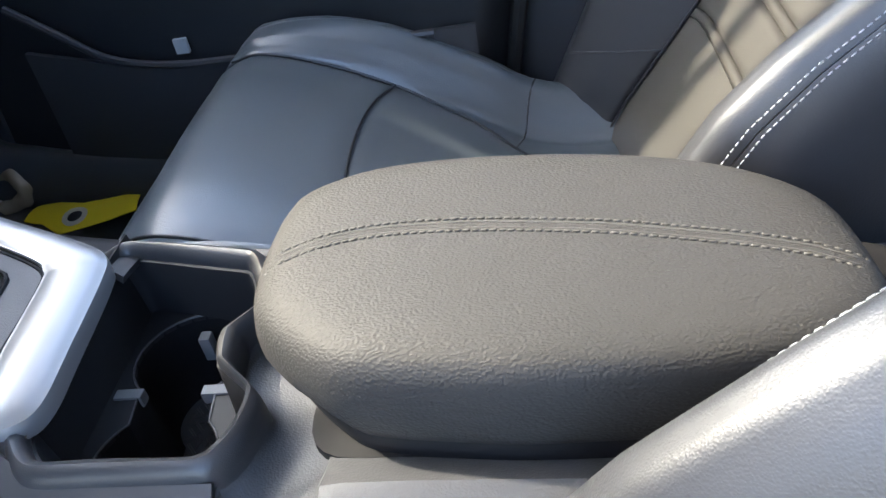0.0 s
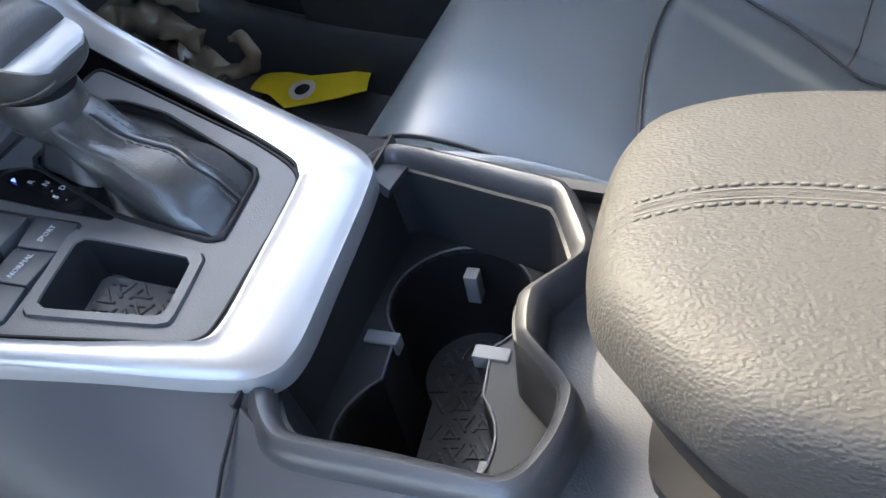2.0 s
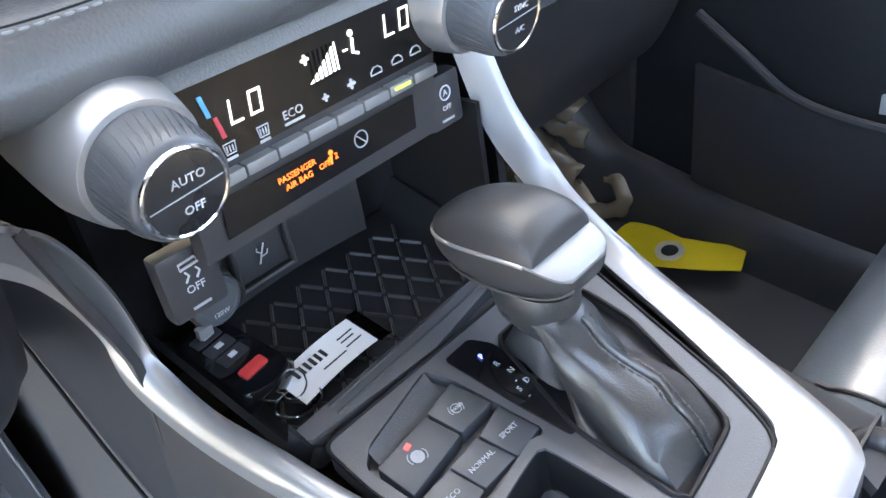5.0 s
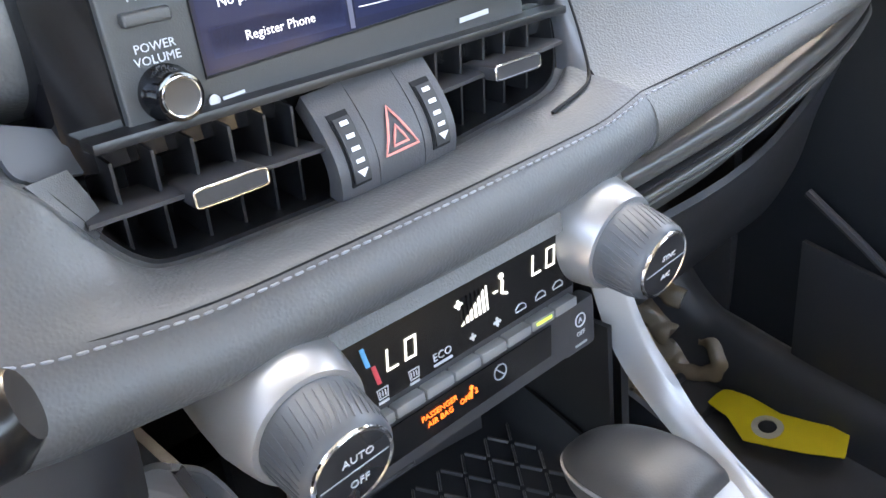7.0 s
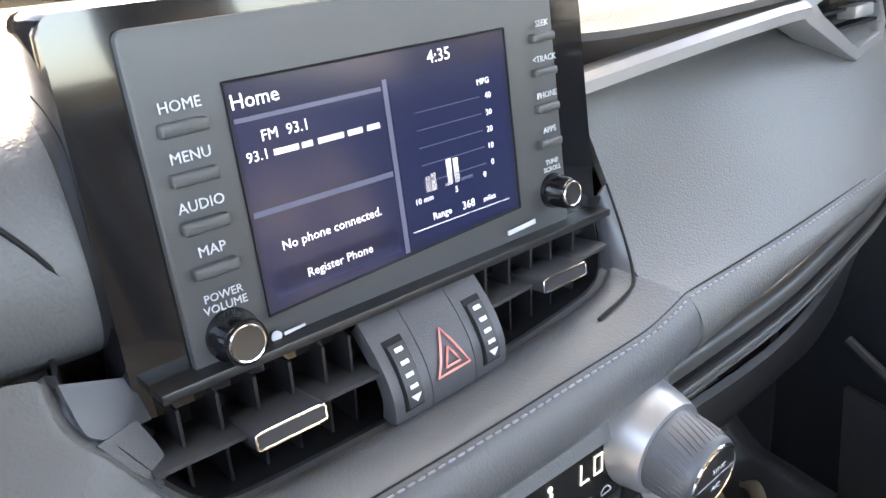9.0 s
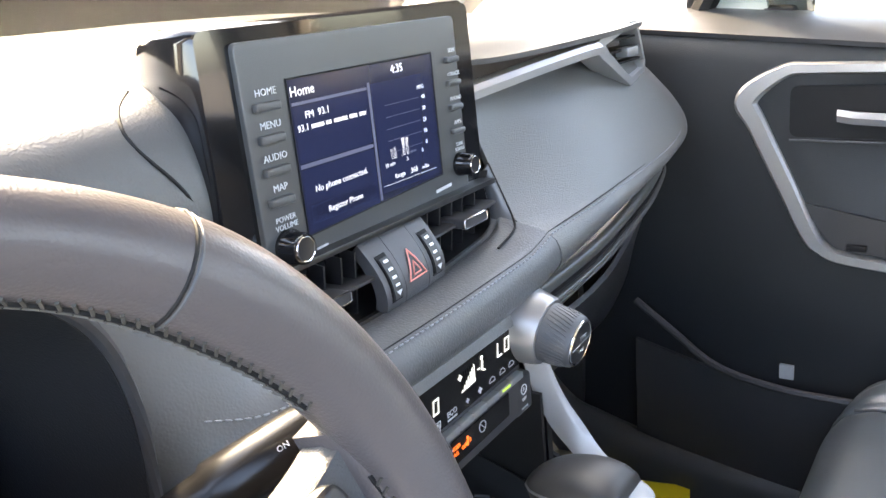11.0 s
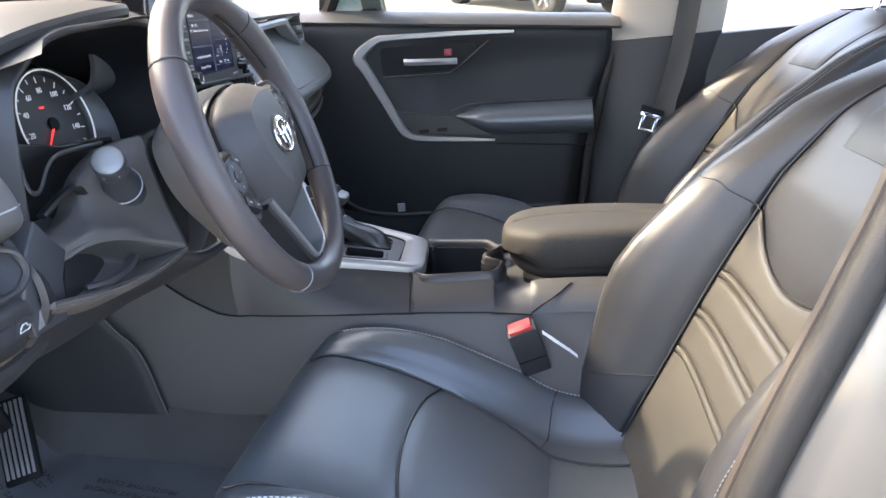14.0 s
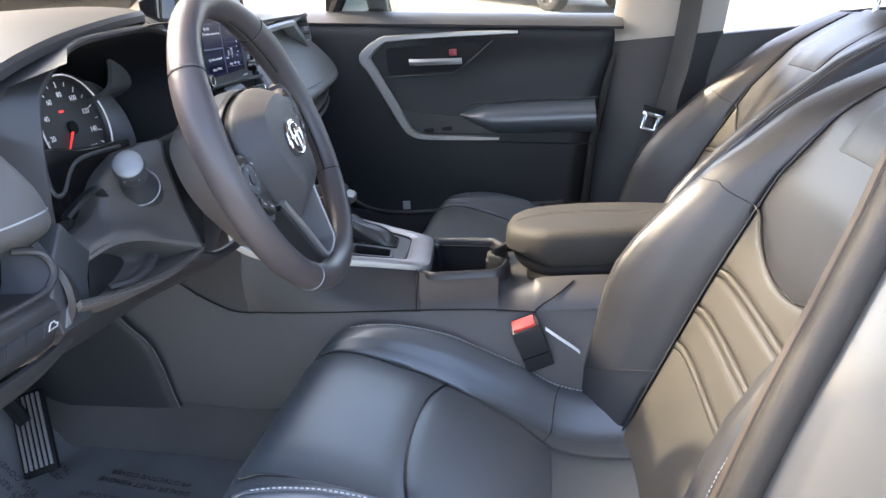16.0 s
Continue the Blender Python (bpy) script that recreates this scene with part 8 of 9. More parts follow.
# lower spoke: deep silver blades round an open gap, with dark plates outside them
LEG = smooth_line([(0.064, -0.052), (0.055, -0.074), (0.041, -0.110), (0.031, -0.138), (0.026, -0.149), (0.015, -0.1545), (0.0, -0.1555)], 6)
for side in (-1, 1):
    def blade(p, q, w0, w1, c0, c1, side=side):
        t = (q - p).normalized()
        n = Vector((t.y, -t.x, 0))
        return [ww(side * (p.x + n.x * w), p.y + n.y * w, c) for w, c in ((w0, c0), (w0, c1 - 0.0015), (w0 * 0.6 + w1 * 0.4, c1), (w1, c1 - 0.001), (w1, c0))]
    steps = list(zip(LEG, LEG[1:] + [LEG[-1] + (LEG[-1] - LEG[-2])]))
    part("silver_spoke", loft([blade(p, q, -0.0035, 0.0035, -0.030, 0.002) for p, q in steps]), SILVER, wheel, "satin silver spoke trim")
    part("lower_spoke", loft([blade(p, q, -0.0125, -0.0038, -0.026, -0.003) for p, q in steps[:30]]), GLOSSY_GREY, wheel)
part("spoke_floor", loft([[ww(a, b, c) for a, b in ((-0.048, -0.086), (-0.028, -0.146), (0.0, -0.153), (0.028, -0.146), (0.048, -0.086))] for c in (-0.040, -0.030)]), PLASTIC_SMOOTH, wheel)


# ---- passenger's door ----
door = thing("passenger_door", "black passenger door panel with silver trim and padded armrest", "car door")
DY = 0.66


def sill_z(x):
    return 1.190 - 0.112 * (x + 0.06)


def rear_x(z):
    return on_line([(0.45, 0.09), (0.722, 0.143), (0.871, 0.171), (1.033, 0.219), (1.113, 0.262), (1.16, 0.268)], z)


def door_skin(u, v):
    """u from the front edge to the rear, v from the bottom to the sill."""
    z = 0.50 + (1.22 - 0.50) * v
    x0 = -0.62
    x = x0 + (rear_x(min(z, 1.15)) - x0) * u
    z = 0.50 + (sill_z(x) - 0.50) * v
    y = DY + 0.004 * math.sin(v * 6)
    y += 0.05 * max(0, (v - 0.93) / 0.07) ** 2
    y += 0.030 * math.exp(-((z - 1.06) / 0.09) ** 2) * max(0, min(1, (x + 0.28) / 0.1))
    y -= 0.028 * max(0, (0.36 - v) / 0.36)
    y += 0.05 * max(0, (u - 0.96) / 0.04)
    return Vector((x, y, z))


part("panel", sheet(door_skin, spaced(0, 1, 60), spaced(0, 1, 50), 0.02), DOOR, door)
part("shell", box(-0.62, 0.16, 0.72, 0.80, 0.45, 1.12, 0.02), PAINT, door)
part("sill_top", sheet(lambda u, v: Vector((-0.52 + 0.785 * u, DY + 0.0 + 0.07 * v, sill_z(-0.52 + 0.785 * u) - 0.028 * (1 - v) ** 2 + 0.004)), spaced(0, 1, 20), spaced(0, 1, 8), 0.008), DOOR_SILL, door)
part("rear_seal", tube([(rear_x(z) + 0.012, DY + 0.045, z) for z in spaced(0.5, 1.16, 14)], 0.011, 8), SEAL, door, "black rubber seal")
# silver trim: a bent band
trim_line = [(0.02, 1.142, 0.003), (-0.05, 1.147, 0.005), (-0.147, 1.152, 0.006), (-0.27, 1.156, 0.007), (-0.308, 1.153, 0.009), (-0.352, 1.120, 0.014), (-0.338, 1.085, 0.012), (-0.300, 1.005, 0.0115), (-0.272, 0.945, 0.0105), (-0.255, 0.925, 0.0085), (-0.225, 0.914, 0.0075), (-0.12, 0.903, 0.006), (-0.045, 0.896, 0.004)]
tl = smooth_line([Vector((a, b, c)) for a, b, c in trim_line], 6)
rings = []
for i, p in enumerate(tl):
    t = (tl[min(i + 1, len(tl) - 1)] - tl[max(i - 1, 0)])
    n = Vector((-t.y, t.x)).normalized()
    rings.append([Vector((p.x + n.x * p.z * w, DY - d, p.y + n.y * p.z * w)) for w, d in ((-1, -0.004), (-1, 0.010), (-0.7, 0.014), (0.7, 0.014), (1, 0.010), (1, -0.004))])
part("silver_trim", loft(rings), SILVER, door, "bent satin silver trim")
# handle recess, lever and lock
part("handle_recess", slab(rounded([(-0.30, 1.135), (-0.09, 1.13), (-0.065, 1.118), (-0.13, 1.068), (-0.30, 1.07)], 0.012), 0.0, 0.004, flat_y(DY)), DARK, door)
handle = part("handle", loft([[Vector((x, DY - d + b, z + c)) for b, c in ((0.006, -0.006), (-0.004, -0.008), (-0.007, 0.0), (-0.004, 0.007), (0.006, 0.006))] for x, d, z in ((-0.245, 0.004, 1.098), (-0.225, 0.012, 1.096), (-0.16, 0.014, 1.092), (-0.13, 0.012, 1.090), (-0.118, 0.006, 1.089))]), SILVER, door, "satin silver door lever")
part("lock_knob", box(-0.146, -0.128, DY - 0.012, DY - 0.003, 1.102, 1.118, 0.003), RED_DARK, door, "dark lock knob with red mark")
part("recess_line", tube([(-0.30, DY - 0.0045, 1.066), (-0.14, DY - 0.0045, 1.062), (-0.11, DY - 0.0045, 1.078), (-0.04, DY - 0.003, 1.128)], 0.0018, 6), DOOR_SILL, door)
# armrest
def armrest(u, v):
    x = -0.135 + 0.325 * u
    bulge = 0.045 * math.sin(min(1, u * 4 + 0.1) * 1.57) * (math.sin(min(1, v) * math.pi) ** 0.7)
    top = 0.982 - 0.012 * u - 0.02 * max(0, 0.2 - u) / 0.2
    low = 0.905 - 0.10 * (u - 0.3) * 0.2 if u > 0.25 else 0.905 + (0.25 - u) / 0.25 * 0.05
    return Vector((x, DY + 0.004 - bulge, low + (top - low) * v))


part("armrest", sheet(armrest, spaced(0, 1, 26), spaced(0, 1, 16), 0.01), LEATHER_SKYLIT, door, "padded black leatherette armrest")
part("armrest_line", tube([(-0.145, DY - 0.004, 0.972), (-0.10, DY - 0.006, 0.985), (0.0, DY - 0.004, 0.984), (0.195, DY - 0.002, 0.973)], 0.0016, 6), DOOR_SILL, door)
part("switch_shelf", slab(rounded([(-0.285, 0.985), (-0.13, 0.955), (-0.05, 0.908), (-0.24, 0.925)], 0.008), 0.0, 0.006, flat_y(DY)), PLASTIC_SMOOTH, door)
for x in (-0.215, -0.17):
    part("window_switch", box(x - 0.012, x + 0.012, DY - 0.012, DY - 0.004, 0.926, 0.934, 0.002), DARK, door)
part("lower_line", tube([(0.185, DY - 0.002, 0.862), (-0.04, DY - 0.003, 0.885)], 0.0014, 6), DARK, door)
# pocket
part("pocket", sheet(lambda u, v: Vector((-0.50 + 0.60 * u, 0.628 - 0.02 * math.sin(u * 3.1) + 0.02 * v * 0.3, 0.53 + 0.205 * v + 0.12 * max(0, 0.28 - u) * v)), spaced(0, 1, 24), spaced(0, 1, 10), 0.008), PLASTIC, door, "moulded map pocket")
part("pocket_edge", tube(smooth_line([(-0.50, 0.628, 0.83), (-0.44, 0.622, 0.79), (-0.38, 0.615, 0.752), (-0.30, 0.609, 0.737), (-0.2, 0.608, 0.735), (0.05, 0.615, 0.735)], 6), 0.0055, 8), PLASTIC_SMOOTH, door)
part("pocket_clip", loft([[Vector((x, 0.640 + o, z)) for x, o in ((-0.300, 0), (-0.282, 0), (-0.282, 0.006), (-0.300, 0.006))] for z, k in ((0.737, 0), (0.757, 0))]), PRINT, door, "small pale clip")
# window
frame_path = smooth_line([(-0.44, 0.72, 1.20), (-0.42, 0.72, 1.25), (-0.30, 0.70, 1.40), (0.0, 0.66, 1.56), (0.25, 0.65, 1.58), (0.305, 0.665, 1.45), (0.285, 0.695, 1.22), (0.272, 0.71, 1.12)], 6)
part("window_frame", tube(frame_path, 0.016, 8, up=(0, 1, 0)), DARK, door, "black window frame")
glass = part("window_pane", sheet(lambda u, v: Vector((-0.43 + 0.70 * u, 0.735 - 0.06 * v, sill_z(-0.43 + 0.70 * u) - 0.01 + (0.36 * min(1, 0.3 + 1.1 * u)) * v)), spaced(0, 1, 10), spaced(0, 1, 6), 0.003), GLASS, door)
glass.visible_shadow = False
part("quarter_post", loft([[Vector((x, 0.715, z)), Vector((x + 0.03, 0.71, z)), Vector((x + 0.03, 0.735, z)), Vector((x, 0.735, z))] for x, z in ((-0.455, 1.20), (-0.43, 1.42))]), DARK, door)
part("quarter_cover", slab(rounded([(-0.415, 1.20), (-0.34, 1.20), (-0.36, 1.30), (-0.41, 1.34)], 0.01), 0.0, 0.012, flat_y(0.735)), MIRRORCASE, door)
mirror = part("wing_mirror", loft([[Vector((-0.30 + x, 0.83 + y * s, 1.275 + z * s)) for y, z in [(0.10 * math.copysign(abs(math.cos(a)) ** 0.6, math.cos(a)), 0.075 * math.copysign(abs(math.sin(a)) ** 0.6, math.sin(a))) for a in spaced(0, 2 * math.pi, 33)[:-1]]] for x, s in ((-0.10, 0.5), (-0.07, 0.85), (-0.03, 1.0), (0.0, 1.0), (0.004, 0.95))]), PAINT, door, "silver wing mirror housing")
part("mirror_glass", loft([[Vector((-0.2955 + x, 0.83 + y * s, 1.275 + z * s)) for y, z in [(0.10 * math.copysign(abs(math.cos(a)) ** 0.6, math.cos(a)), 0.075 * math.copysign(abs(math.sin(a)) ** 0.6, math.sin(a))) for a in spaced(0, 2 * math.pi, 33)[:-1]]] for x, s in ((0.0, 0.9), (0.003, 0.9))]), MIRROR, mirror, "mirror glass")
part("mirror_arm", box(-0.36, -0.31, 0.72, 0.78, 1.19, 1.23, 0.012), DARK, mirror)

# seat belt on the centre pillar
belt = thing("seat_belt", "black webbing seat belt with bright steel tongue on the pillar", "seat belt")
belt_path = smooth_line([(0.475, 0.60, 1.60), (0.445, 0.645, 1.35), (0.415, 0.668, 1.15), (0.385, 0.672, 1.02), (0.355, 0.668, 0.93), (0.335, 0.665, 0.80), (0.33, 0.66, 0.62)], 6)
part("webbing", sheet(lambda u, v: belt_path[int(u)] + Vector((0.05 * (v - 0.5), 0.004 * math.sin(v * 3), 0)), range(len(belt_path)), spaced(0, 1, 6), 0.0016), WEBBING, belt)
tm = axes((0.318, 0.655, 0.905), (0.9, 0, -0.35), (0.3, 0.2, 0.9))
part("tongue", moved(box(-0.018, 0.018, -0.022, -0.016, -0.0015, 0.0015, 0.001), tm), CHROME, belt, "steel belt tongue")
for x in (-0.0155, 0.0155):
    part("tongue", moved(box(x - 0.004, x + 0.004, -0.022, 0.018, -0.0015, 0.0015, 0.001), tm), CHROME, belt)
part("tongue", moved(box(-0.024, 0.024, 0.012, 0.022, -0.002, 0.002, 0.001), tm), CHROME, belt)
part("tongue_grip", moved(box(-0.027, 0.027, 0.02, 0.034, -0.004, 0.004, 0.002), tm), DARK, belt)


# ---- loose things ----
fob = thing("key_fob", "black smart key with red alarm button in the tray", "car key")
fm = axes(cp(-0.420, -0.065, -0.014), (1.0, 0.14, -0.245), (-0.13, 1.0, 0.03)) @ Matrix.Diagonal((0.95, 1.0, 1.2, 1))
part("body", loft([[fm @ Vector((a, b, c)) for a, b in rounded([(-0.033 + i, -0.018 + i), (0.030 - i, -0.020 + i), (0.036 - i, 0.0), (0.030 - i, 0.020 - i), (-0.033 + i, 0.018 - i)], 0.006)] for c, i in ((-0.007, 0.003), (-0.003, 0.0), (0.003, 0.0), (0.007, 0.003))]), GLOSS, fob)
part("alarm_button", moved(box(0.012, 0.020, -0.0085, 0.0085, 0.006, 0.0082, 0.002), fm), RED, fob, "red alarm button")
for k, x in enumerate((-0.022, -0.011, 0.0)):
    part("button", moved(box(x - 0.0045, x + 0.0045, -0.009, 0.009, 0.006, 0.0078, 0.0015), fm), PLASTIC_SMOOTH, fob)
    part("button_mark", moved(box(x - 0.0018, x + 0.0018, -0.0025, 0.0025, 0.0076, 0.0082, 0.0003), fm), PRINT_BRIGHT, fob)
tag = thing("key_tag", "white paper key tag in a clear sleeve on a steel ring", "key tag")
tg = axes(cp(-0.389, -0.026, -0.0185), (-0.06, 1.0, 0.014), (-1, -0.06, 0.245)) @ Matrix.Diagonal((1.0, 1.1, 1, 1))
part("paper", sheet(lambda u, v: tg @ Vector((-0.029 + 0.058 * u, -0.0115 + 0.023 * v, 0.004 * math.sin(u * 2.5) + 0.001)), spaced(0, 1, 10), spaced(0, 1, 3), 0.0006), PAPER, tag)
part("sleeve", sheet(lambda u, v: tg @ Vector((0.0295 + 0.009 * u, -0.013 + 0.026 * v, 0.0035 - 0.001 * u)), spaced(0, 1, 10), spaced(0, 1, 3), 0.0003), SLEEVE, tag, "clear plastic sleeve")
for k in range(6):
    part("number_bar", moved(box(-0.022 + k * 0.0042, -0.0198 + k * 0.0042, 0.0, 0.0058, 0.0052, 0.0056, 0), tg), INK, tag)
for x0, x1, y in ((-0.008, 0.010, -0.0055), (0.012, 0.024, 0.003), (0.012, 0.022, 0.0), (0.012, 0.024, -0.004)):
    part("print_bar", moved(box(x0, x1, y, y + 0.0008, 0.0052, 0.0055, 0), tg), INK, tag)
part("ring", tube([cp(-0.379 + 0.0125 * math.cos(a), -0.056 + 0.0135 * math.sin(a), -0.017 + 0.004 * math.cos(a)) for a in spaced(0, 2 * math.pi, 33)[:-1]], 0.0008, 6, True), CHROME, tag, "steel split ring")
part("ring", tube([cp(-0.386 + 0.008 * math.cos(a), -0.052 + 0.007 * math.sin(a), -0.013 + 0.004 * math.sin(a)) for a in spaced(0, 2 * math.pi, 25)[:-1]], 0.0006, 6, True), CHROME, tag)

paper = thing("yellow_tag", "torn bright yellow card tag with a punched hole", "paper tag")
ypts = [(-0.56, 0.532), (-0.559, 0.575), (-0.526, 0.577), (-0.482, 0.565), (-0.453, 0.577), (-0.412, 0.6), (-0.393, 0.542), (-0.426, 0.525), (-0.455, 0.514), (-0.493, 0.501), (-0.528, 0.525)]


def polar(outline, mid, n):
    """Resamples an outline about a given middle."""
    out = []
    for k in range(n):
        a = 2 * math.pi * k / n
        d = Vector((math.cos(a), math.sin(a)))
        best = 0.02
        for i in range(len(outline)):
            p, q = Vector(outline[i - 1]) - mid, Vector(outline[i]) - mid
            e = q - p
            den = d.x * e.y - d.y * e.x
            if abs(den) < 1e-12:
                continue
            t, s = (p.x * e.y - p.y * e.x) / den, (p.x * d.y - p.y * d.x) / den
            if t > 0 and -1e-6 <= s <= 1 + 1e-6:
                best = max(best, t)
        out.append(mid + d * best)
    return out


ymid = Vector((-0.481, 0.534))
yo = polar(ypts, ymid, 72)
lift = lambda p: 0.558 + 0.010 * math.sin((p.x + 0.6) * 16) * 0.5 + 0.004 * math.sin(p.y * 60)  # noqa: E731
hole_r = [ymid + Vector((math.cos(2 * math.pi * k / 72), math.sin(2 * math.pi * k / 72))) * 0.0125 for k in range(72)]
part("card", loft([[Vector((p.x, p.y, lift(p) + h)) for p in r] for r, h in ((yo, 0.0), (yo, 0.0014), ([a.lerp(b, 0.5) for a, b in zip(yo, hole_r)], 0.0014), (hole_r, 0.0014), (hole_r, 0.0), ([a.lerp(b, 0.5) for a, b in zip(yo, hole_r)], 0.0), (yo, 0.0))], caps=False), YELLOW, paper)
part("eyelet", loft([[Vector((p.x, p.y, lift(p) + h)) for p in r] for r, h in (([ymid + (p - ymid) * 1.45 for p in hole_r], 0.0015), ([ymid + (p - ymid) * 1.4 for p in hole_r], 0.0021), ([ymid + (p - ymid) * 0.85 for p in hole_r], 0.0021), ([ymid + (p - ymid) * 0.85 for p in hole_r], 0.0005))], caps=False), EYELET, paper, "pale reinforcing ring")

# crumpled clear wrapping in the passenger's footwell
random.seed(4)
def crumple(name, label, x0, x1, y0, y1, z0, amp, mat):
    t = thing(name, label, "plastic wrap")
    def f(u, v):
        x, y = x0 + (x1 - x0) * u, y0 + (y1 - y0) * v
        h = noise.fractal(Vector((x * 14, y * 14, z0 * 9)), 1.0, 2.0, 4) * amp
        edge = min(u, 1 - u, v, 1 - v)
        return Vector((x + 0.02 * noise.noise(Vector((x * 20, y * 20, 3))), y + 0.02 * noise.noise(Vector((x * 20, y * 20, 7))), max(fz(x) + 0.004, z0 + abs(h) * min(1, edge * 6) + 0.05 * max(0, -0.5 - x))))
    part("sheet", sheet(f, spaced(0, 1, 46), spaced(0, 1, 40), 0.0008), mat, t)
    return t


crumple("plastic_bag", "crumpled clear plastic bag in the passenger's footwell", -0.90, -0.62, 0.24, 0.62, 0.56, 0.16, BAG)
bag_folds = thing("plastic_fold", "curled folds of tan packing plastic on the floor", "plastic wrap")
def crushed(name, points, size, flat=1.0):
    """A crumpled tube of thin plastic along a line."""
    line = smooth_line(points, 8)
    ob = tube(line, [size * (1 + 0.3 * noise.noise(p * 40)) for p in line], 16, up=(0, 1, 0), flat=flat)
    for v in ob.verts:
        v.co += Vector((noise.noise(v.co * 55), noise.noise(v.co * 55 + Vector((7, 0, 0))), noise.noise(v.co * 55 + Vector((0, 9, 0))))) * size * 0.45
    part(name, ob, BAG, bag_folds)


crushed("fold", [(-0.735, 0.585, 0.800), (-0.705, 0.590, 0.755), (-0.680, 0.595, 0.715), (-0.655, 0.600, 0.690)], 0.020)
crushed("fold", [(-0.720, 0.585, 0.690), (-0.685, 0.590, 0.672), (-0.640, 0.600, 0.655)], 0.013)
crushed("fold", [(-0.790, 0.570, 0.665), (-0.735, 0.580, 0.645), (-0.690, 0.590, 0.625), (-0.655, 0.595, 0.600)], 0.024)
crushed("curl", [(-0.700, 0.565, 0.575), (-0.645, 0.575, 0.560), (-0.600, 0.585, 0.562), (-0.578, 0.590, 0.580), (-0.590, 0.600, 0.600), (-0.612, 0.600, 0.603)], 0.011)
# rolled edge of the kick panel and sill
RIDGE = [(-0.740, 0.624, 0.860), (-0.708, 0.622, 0.790), (-0.668, 0.620, 0.700), (-0.619, 0.620, 0.643), (-0.567, 0.619, 0.626), (-0.497, 0.618, 0.610), (-0.4265, 0.617, 0.6016), (-0.294, 0.616, 0.594), (0.05, 0.616, 0.585)]
sill = tagged(new("trim_sill"), "rolled black plastic sill trim along the passenger's door", "sill trim", kind="structure")
sill.matrix_world = LEVEL
skin("moulding", [[(x + 0.004, y - 0.030, z - 0.085) for x, y, z in RIDGE], [(x + 0.003, y - 0.022, z - 0.030) for x, y, z in RIDGE], [(x + 0.001, y - 0.010, z - 0.006) for x, y, z in RIDGE], RIDGE, [(x, y + 0.012, z - 0.001) for x, y, z in RIDGE], [(x, y + 0.028, z - 0.010) for x, y, z in RIDGE]], SILL_PLASTIC, sill)

floor_mat_right = thing("floor_mat", "black rubber passenger floor mat with raised rim", "floor mat")
mat_out = rounded([(-0.62, 0.26), (-0.62, 0.63), (-0.22, 0.63), (-0.16, 0.56), (-0.16, 0.30)], 0.04)
part("tray", slab(mat_out, 0.004, 0.010, lambda u, v, w: Vector((u, v, fz(u) + w))), RUBBER, floor_mat_right)
part("rim", tube([Vector((p[0], p[1], fz(p[0]) + 0.012)) for p in mat_out], 0.007, 8, True), RUBBER, floor_mat_right)
inner_rim = rounded([(-0.56, 0.31), (-0.56, 0.60), (-0.27, 0.60), (-0.22, 0.54), (-0.22, 0.34)], 0.03)
part("rib", tube([Vector((p[0], p[1], fz(p[0]) + 0.010)) for p in inner_rim], 0.005, 8, True), RUBBER, floor_mat_right)

film = thing("protective_film", "cloudy protective film with dark printing on the driver's mat", "floor film")
part("film", sheet(lambda u, v: Vector((-0.86 + 0.46 * u, -0.60 + 0.40 * v, fz(-0.86 + 0.46 * u) + 0.012 + 0.004 * noise.noise(Vector((u * 9, v * 9, 1))))), spaced(0, 1, 30), spaced(0, 1, 20), 0.0008), CLOUDY_FILM, film)
for k, (x, y) in enumerate(((-0.70, -0.30), (-0.72, -0.36), (-0.56, -0.30), (-0.58, -0.36), (-0.63, -0.43), (-0.50, -0.42))):
    for j in range(2):
        words("PROTECTIVE COVER" if j else "DEALER MUST REMOVE", 0.015, axes((x, y + 0.022 * j, fz(x) + 0.019), (-1, 0.12, 0.13 if x > -0.62 else 1.1), (0, -1, 0)), INK, film, "film_print")

pedal = thing("foot_pedal", "black foot pedal with bright metal strips", "pedal")
part("arm", tube([(-0.745, -0.28, 0.66), (-0.80, -0.27, 0.74), (-0.86, -0.27, 0.84)], 0.012, 8), DARK, pedal)
pm_ = axes((-0.735, -0.285, 0.652), (0.93, 0.30, 0.2), (-0.5, 0.42, 0.75)) @ Matrix.Diagonal((0.75, 0.6, 1, 1))
part("plate", moved(box(-0.036, 0.036, -0.12, 0.10, -0.012, 0.0, 0.006), pm_), DARK, pedal)
for k in range(6):
    part("strip", moved(box(-0.029 + k * 0.0105, -0.0235 + k * 0.0105, -0.105, 0.09, 0.0, 0.003, 0.001), pm_), SILVER, pedal, "bright metal strip")


# ---- outside: ground, parked cars, wall ----
part("ground", sheet(lambda u, v: Vector((u, v, GROUND + 0.01 * noise.noise(Vector((u * 0.3, v * 0.3, 0))))), [-400, -60] + spaced(-30, 30, 40) + [60, 400], [-400, -60] + spaced(-30, 40, 46) + [70, 400]), ASPHALT, level=False)


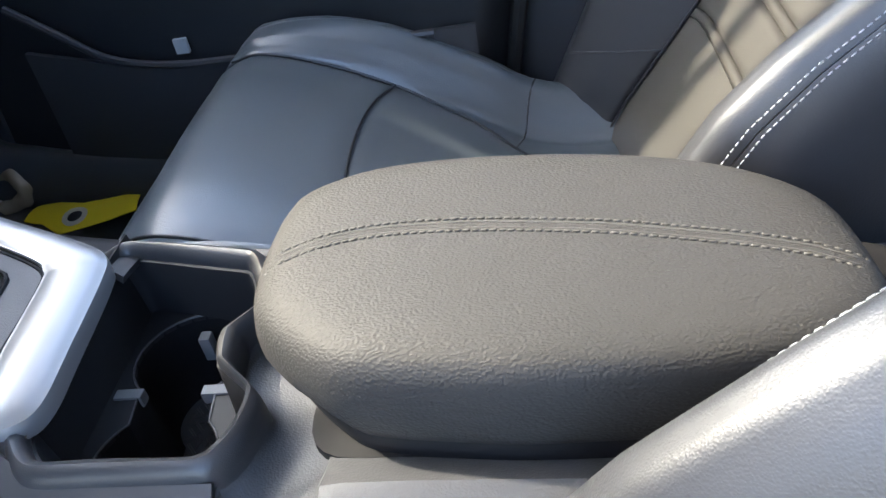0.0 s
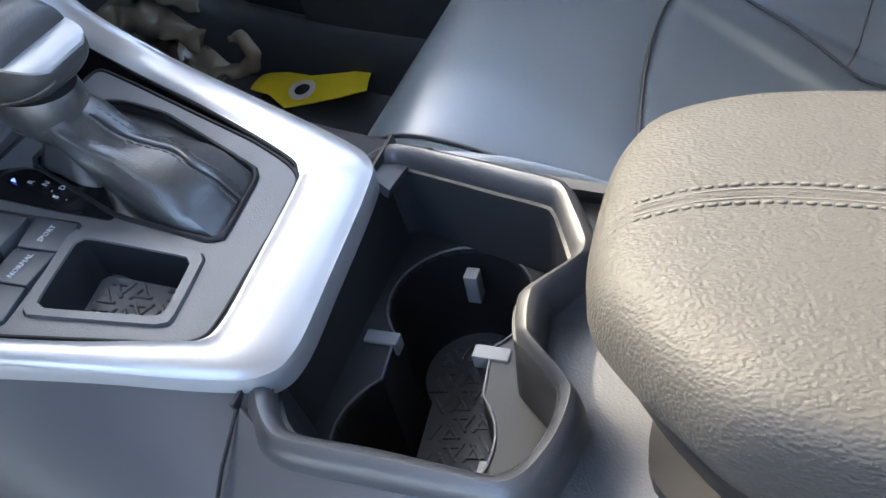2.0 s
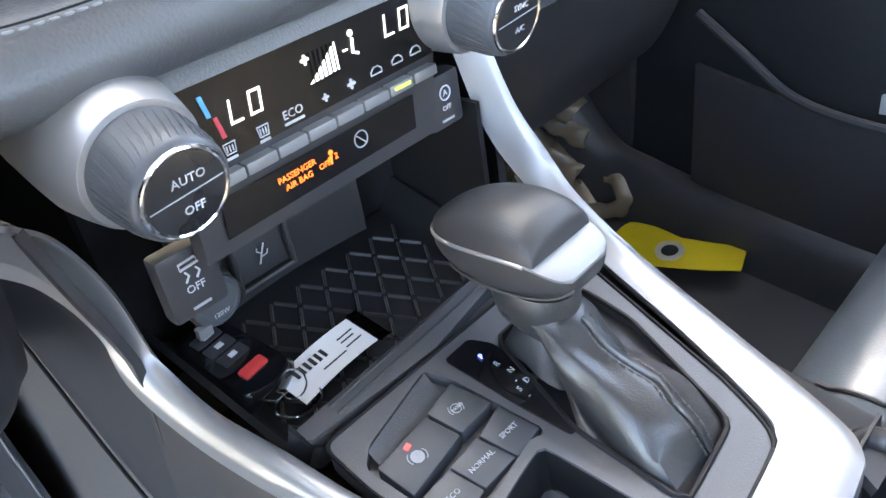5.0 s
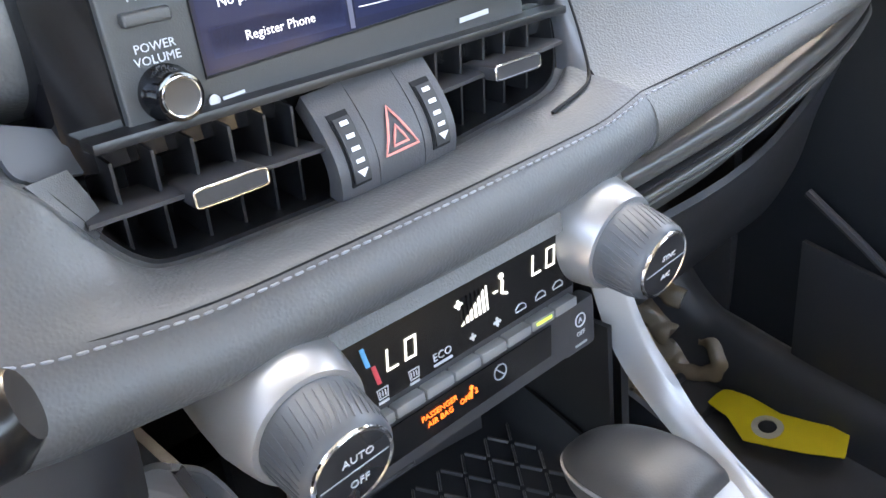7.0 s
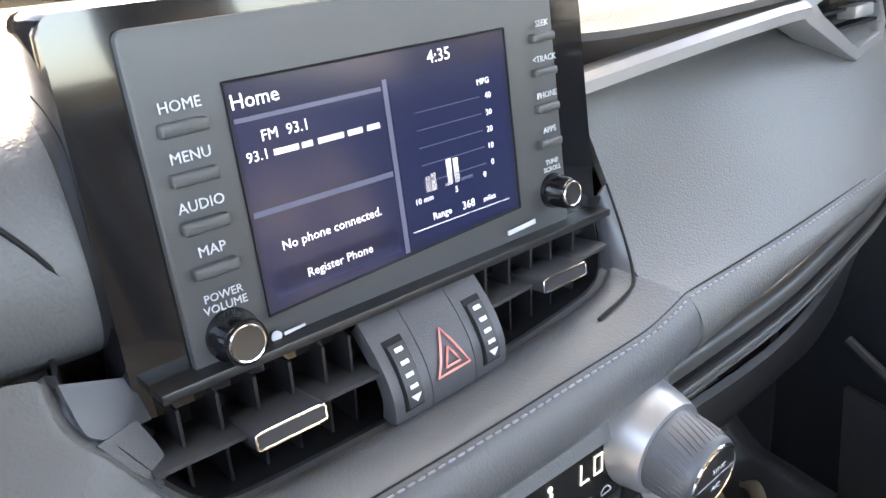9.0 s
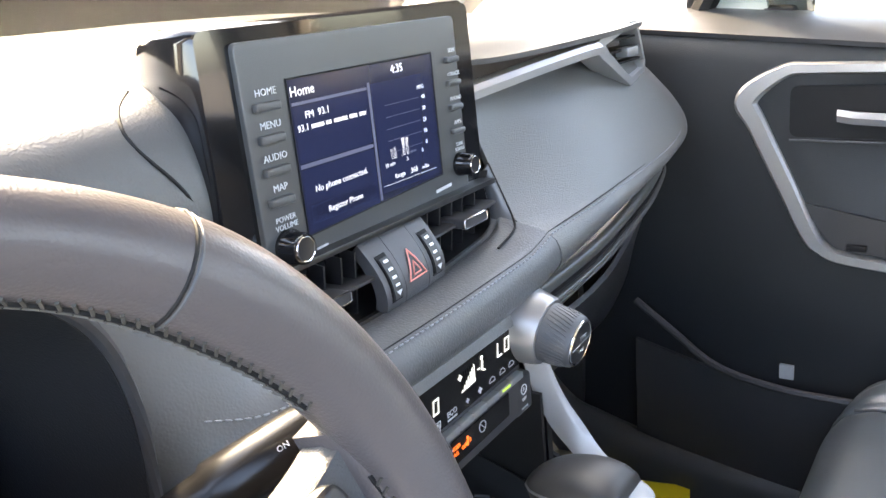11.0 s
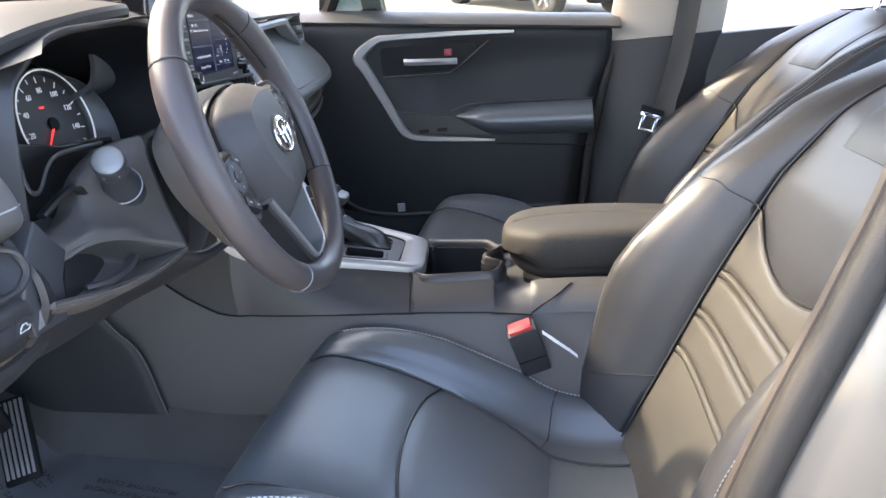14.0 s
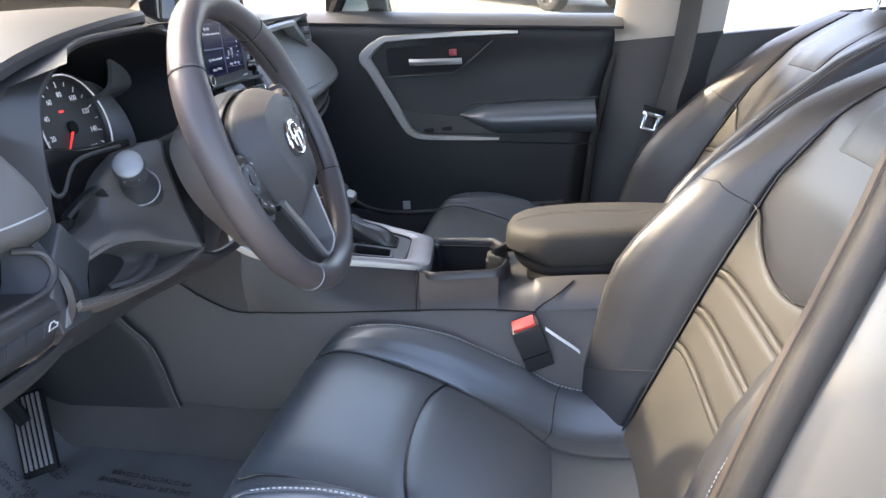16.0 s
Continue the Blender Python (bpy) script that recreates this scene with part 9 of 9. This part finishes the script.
def parked_car(label, m, paint):
    """A saloon seen from its side; x along the car, y outwards, z up from the ground."""
    car = tagged(new("parked_car"), label, "car", "parked cars")
    car.matrix_world = m
    side = [(-2.25, 0.32), (-2.3, 0.55), (-2.25, 0.80), (-1.3, 0.95), (-0.55, 1.40), (0.75, 1.42), (1.6, 1.08), (2.2, 1.02), (2.3, 0.75), (2.25, 0.35)]
    prof = [(x, z) for x, z in side]
    part("body", loft([[Vector((x * k, y, 0.32 + (z - 0.32) * h)) for x, z in prof] for y, k, h in ((-0.90, 0.96, 0.93), (-0.86, 1.0, 0.99), (-0.6, 1.0, 1.0), (0.6, 1.0, 1.0), (0.86, 1.0, 0.99), (0.90, 0.96, 0.93))]), paint, car)
    for s in (-1, 1):
        part("side_window", slab(rounded([(-1.0, 0.97), (-0.5, 1.33), (0.68, 1.35), (1.2, 1.05)], 0.05), 0.0, 0.02, lambda u, v, w, s=s: Vector((u, s * (0.885 + w), v))), GLOSS, car)
        for x in (-1.4, 1.38):
            wm = axes((x, s * 0.80, 0.33), (s * -1.0, 0, 0), (0, 0, 1))
            tyre = part("wheel", disc(wm, [(0.335, -0.12), (0.335, 0.10), (0.31, 0.12), (0.23, 0.125), (0.225, 0.09)], 36), SEAL, car, "black tyre with alloy rim")
            rim_ = part("rim", disc(wm, [(0.225, 0.08), (0.222, 0.118), (0.205, 0.112), (0.19, 0.05), (0.02, 0.045)], 30), DARK, tyre)
            for k in range(5):
                a = 2 * math.pi * k / 5 + 0.3
                part("spoke", tube([wm @ Vector((r * math.cos(a), r * math.sin(a), 0.10)) for r in (0.03, 0.21)], [0.04, 0.025], 6, up=(0, 1, 0)), SILVER, rim_)
    part("rear_window", slab(rounded([(-0.62, 1.12), (0.62, 1.12), (0.55, 1.36), (-0.55, 1.36)], 0.05), 0.0, 0.02, lambda u, v, w: Vector((1.62 - (v - 1.08) * 2.3 + w, u, v))), GLOSS, car)
    for s in (-1, 1):
        part("tail_lamp", box(2.1, 2.32, s * 0.62 - 0.16, s * 0.62 + 0.16, 0.86, 0.98, 0.03), RED, car, "red tail lamp")
        part("bumper_vent", box(2.2, 2.33, s * 0.62 - 0.13, s * 0.62 + 0.13, 0.42, 0.62, 0.03), DARK, car, "black bumper vent")
    part("lower_bumper", box(2.1, 2.30, -0.6, 0.6, 0.26, 0.38, 0.04), DARK, car)
    part("plate_bar", box(2.30, 2.315, -0.16, 0.16, 0.72, 0.82, 0.005), PAPER, car)
    return car


def wall_panel(name, x0, x1, y, high, mat):
    ob = part(name, box(x0, x1, y, y + 0.3, GROUND, GROUND + high, 0.02), mat, level=False)
    return tagged(ob, kind="structure")


def car_at(x, y, turn):
    return Matrix.Translation((x, y, GROUND)) @ pose(0, 0, 0, 0, 0, turn)


parked_car("white parked saloon with black wheels and red tail lamps", car_at(-0.34, 14.94, -50.3), CARWHITE)
parked_car("white parked saloon standing in the row behind", car_at(-4.6, 19.5, -50.3), CARWHITE)
parked_car("red parked saloon seen beyond the dashboard", car_at(-7.6, 17.5, -60), CARRED)
wall_panel("wall_yard", -40, 3.5, 27, 4.5, WALLPAINT)
wall_panel("wall_shed", 3.6, 16, 22, 5.5, SHEDPAINT)
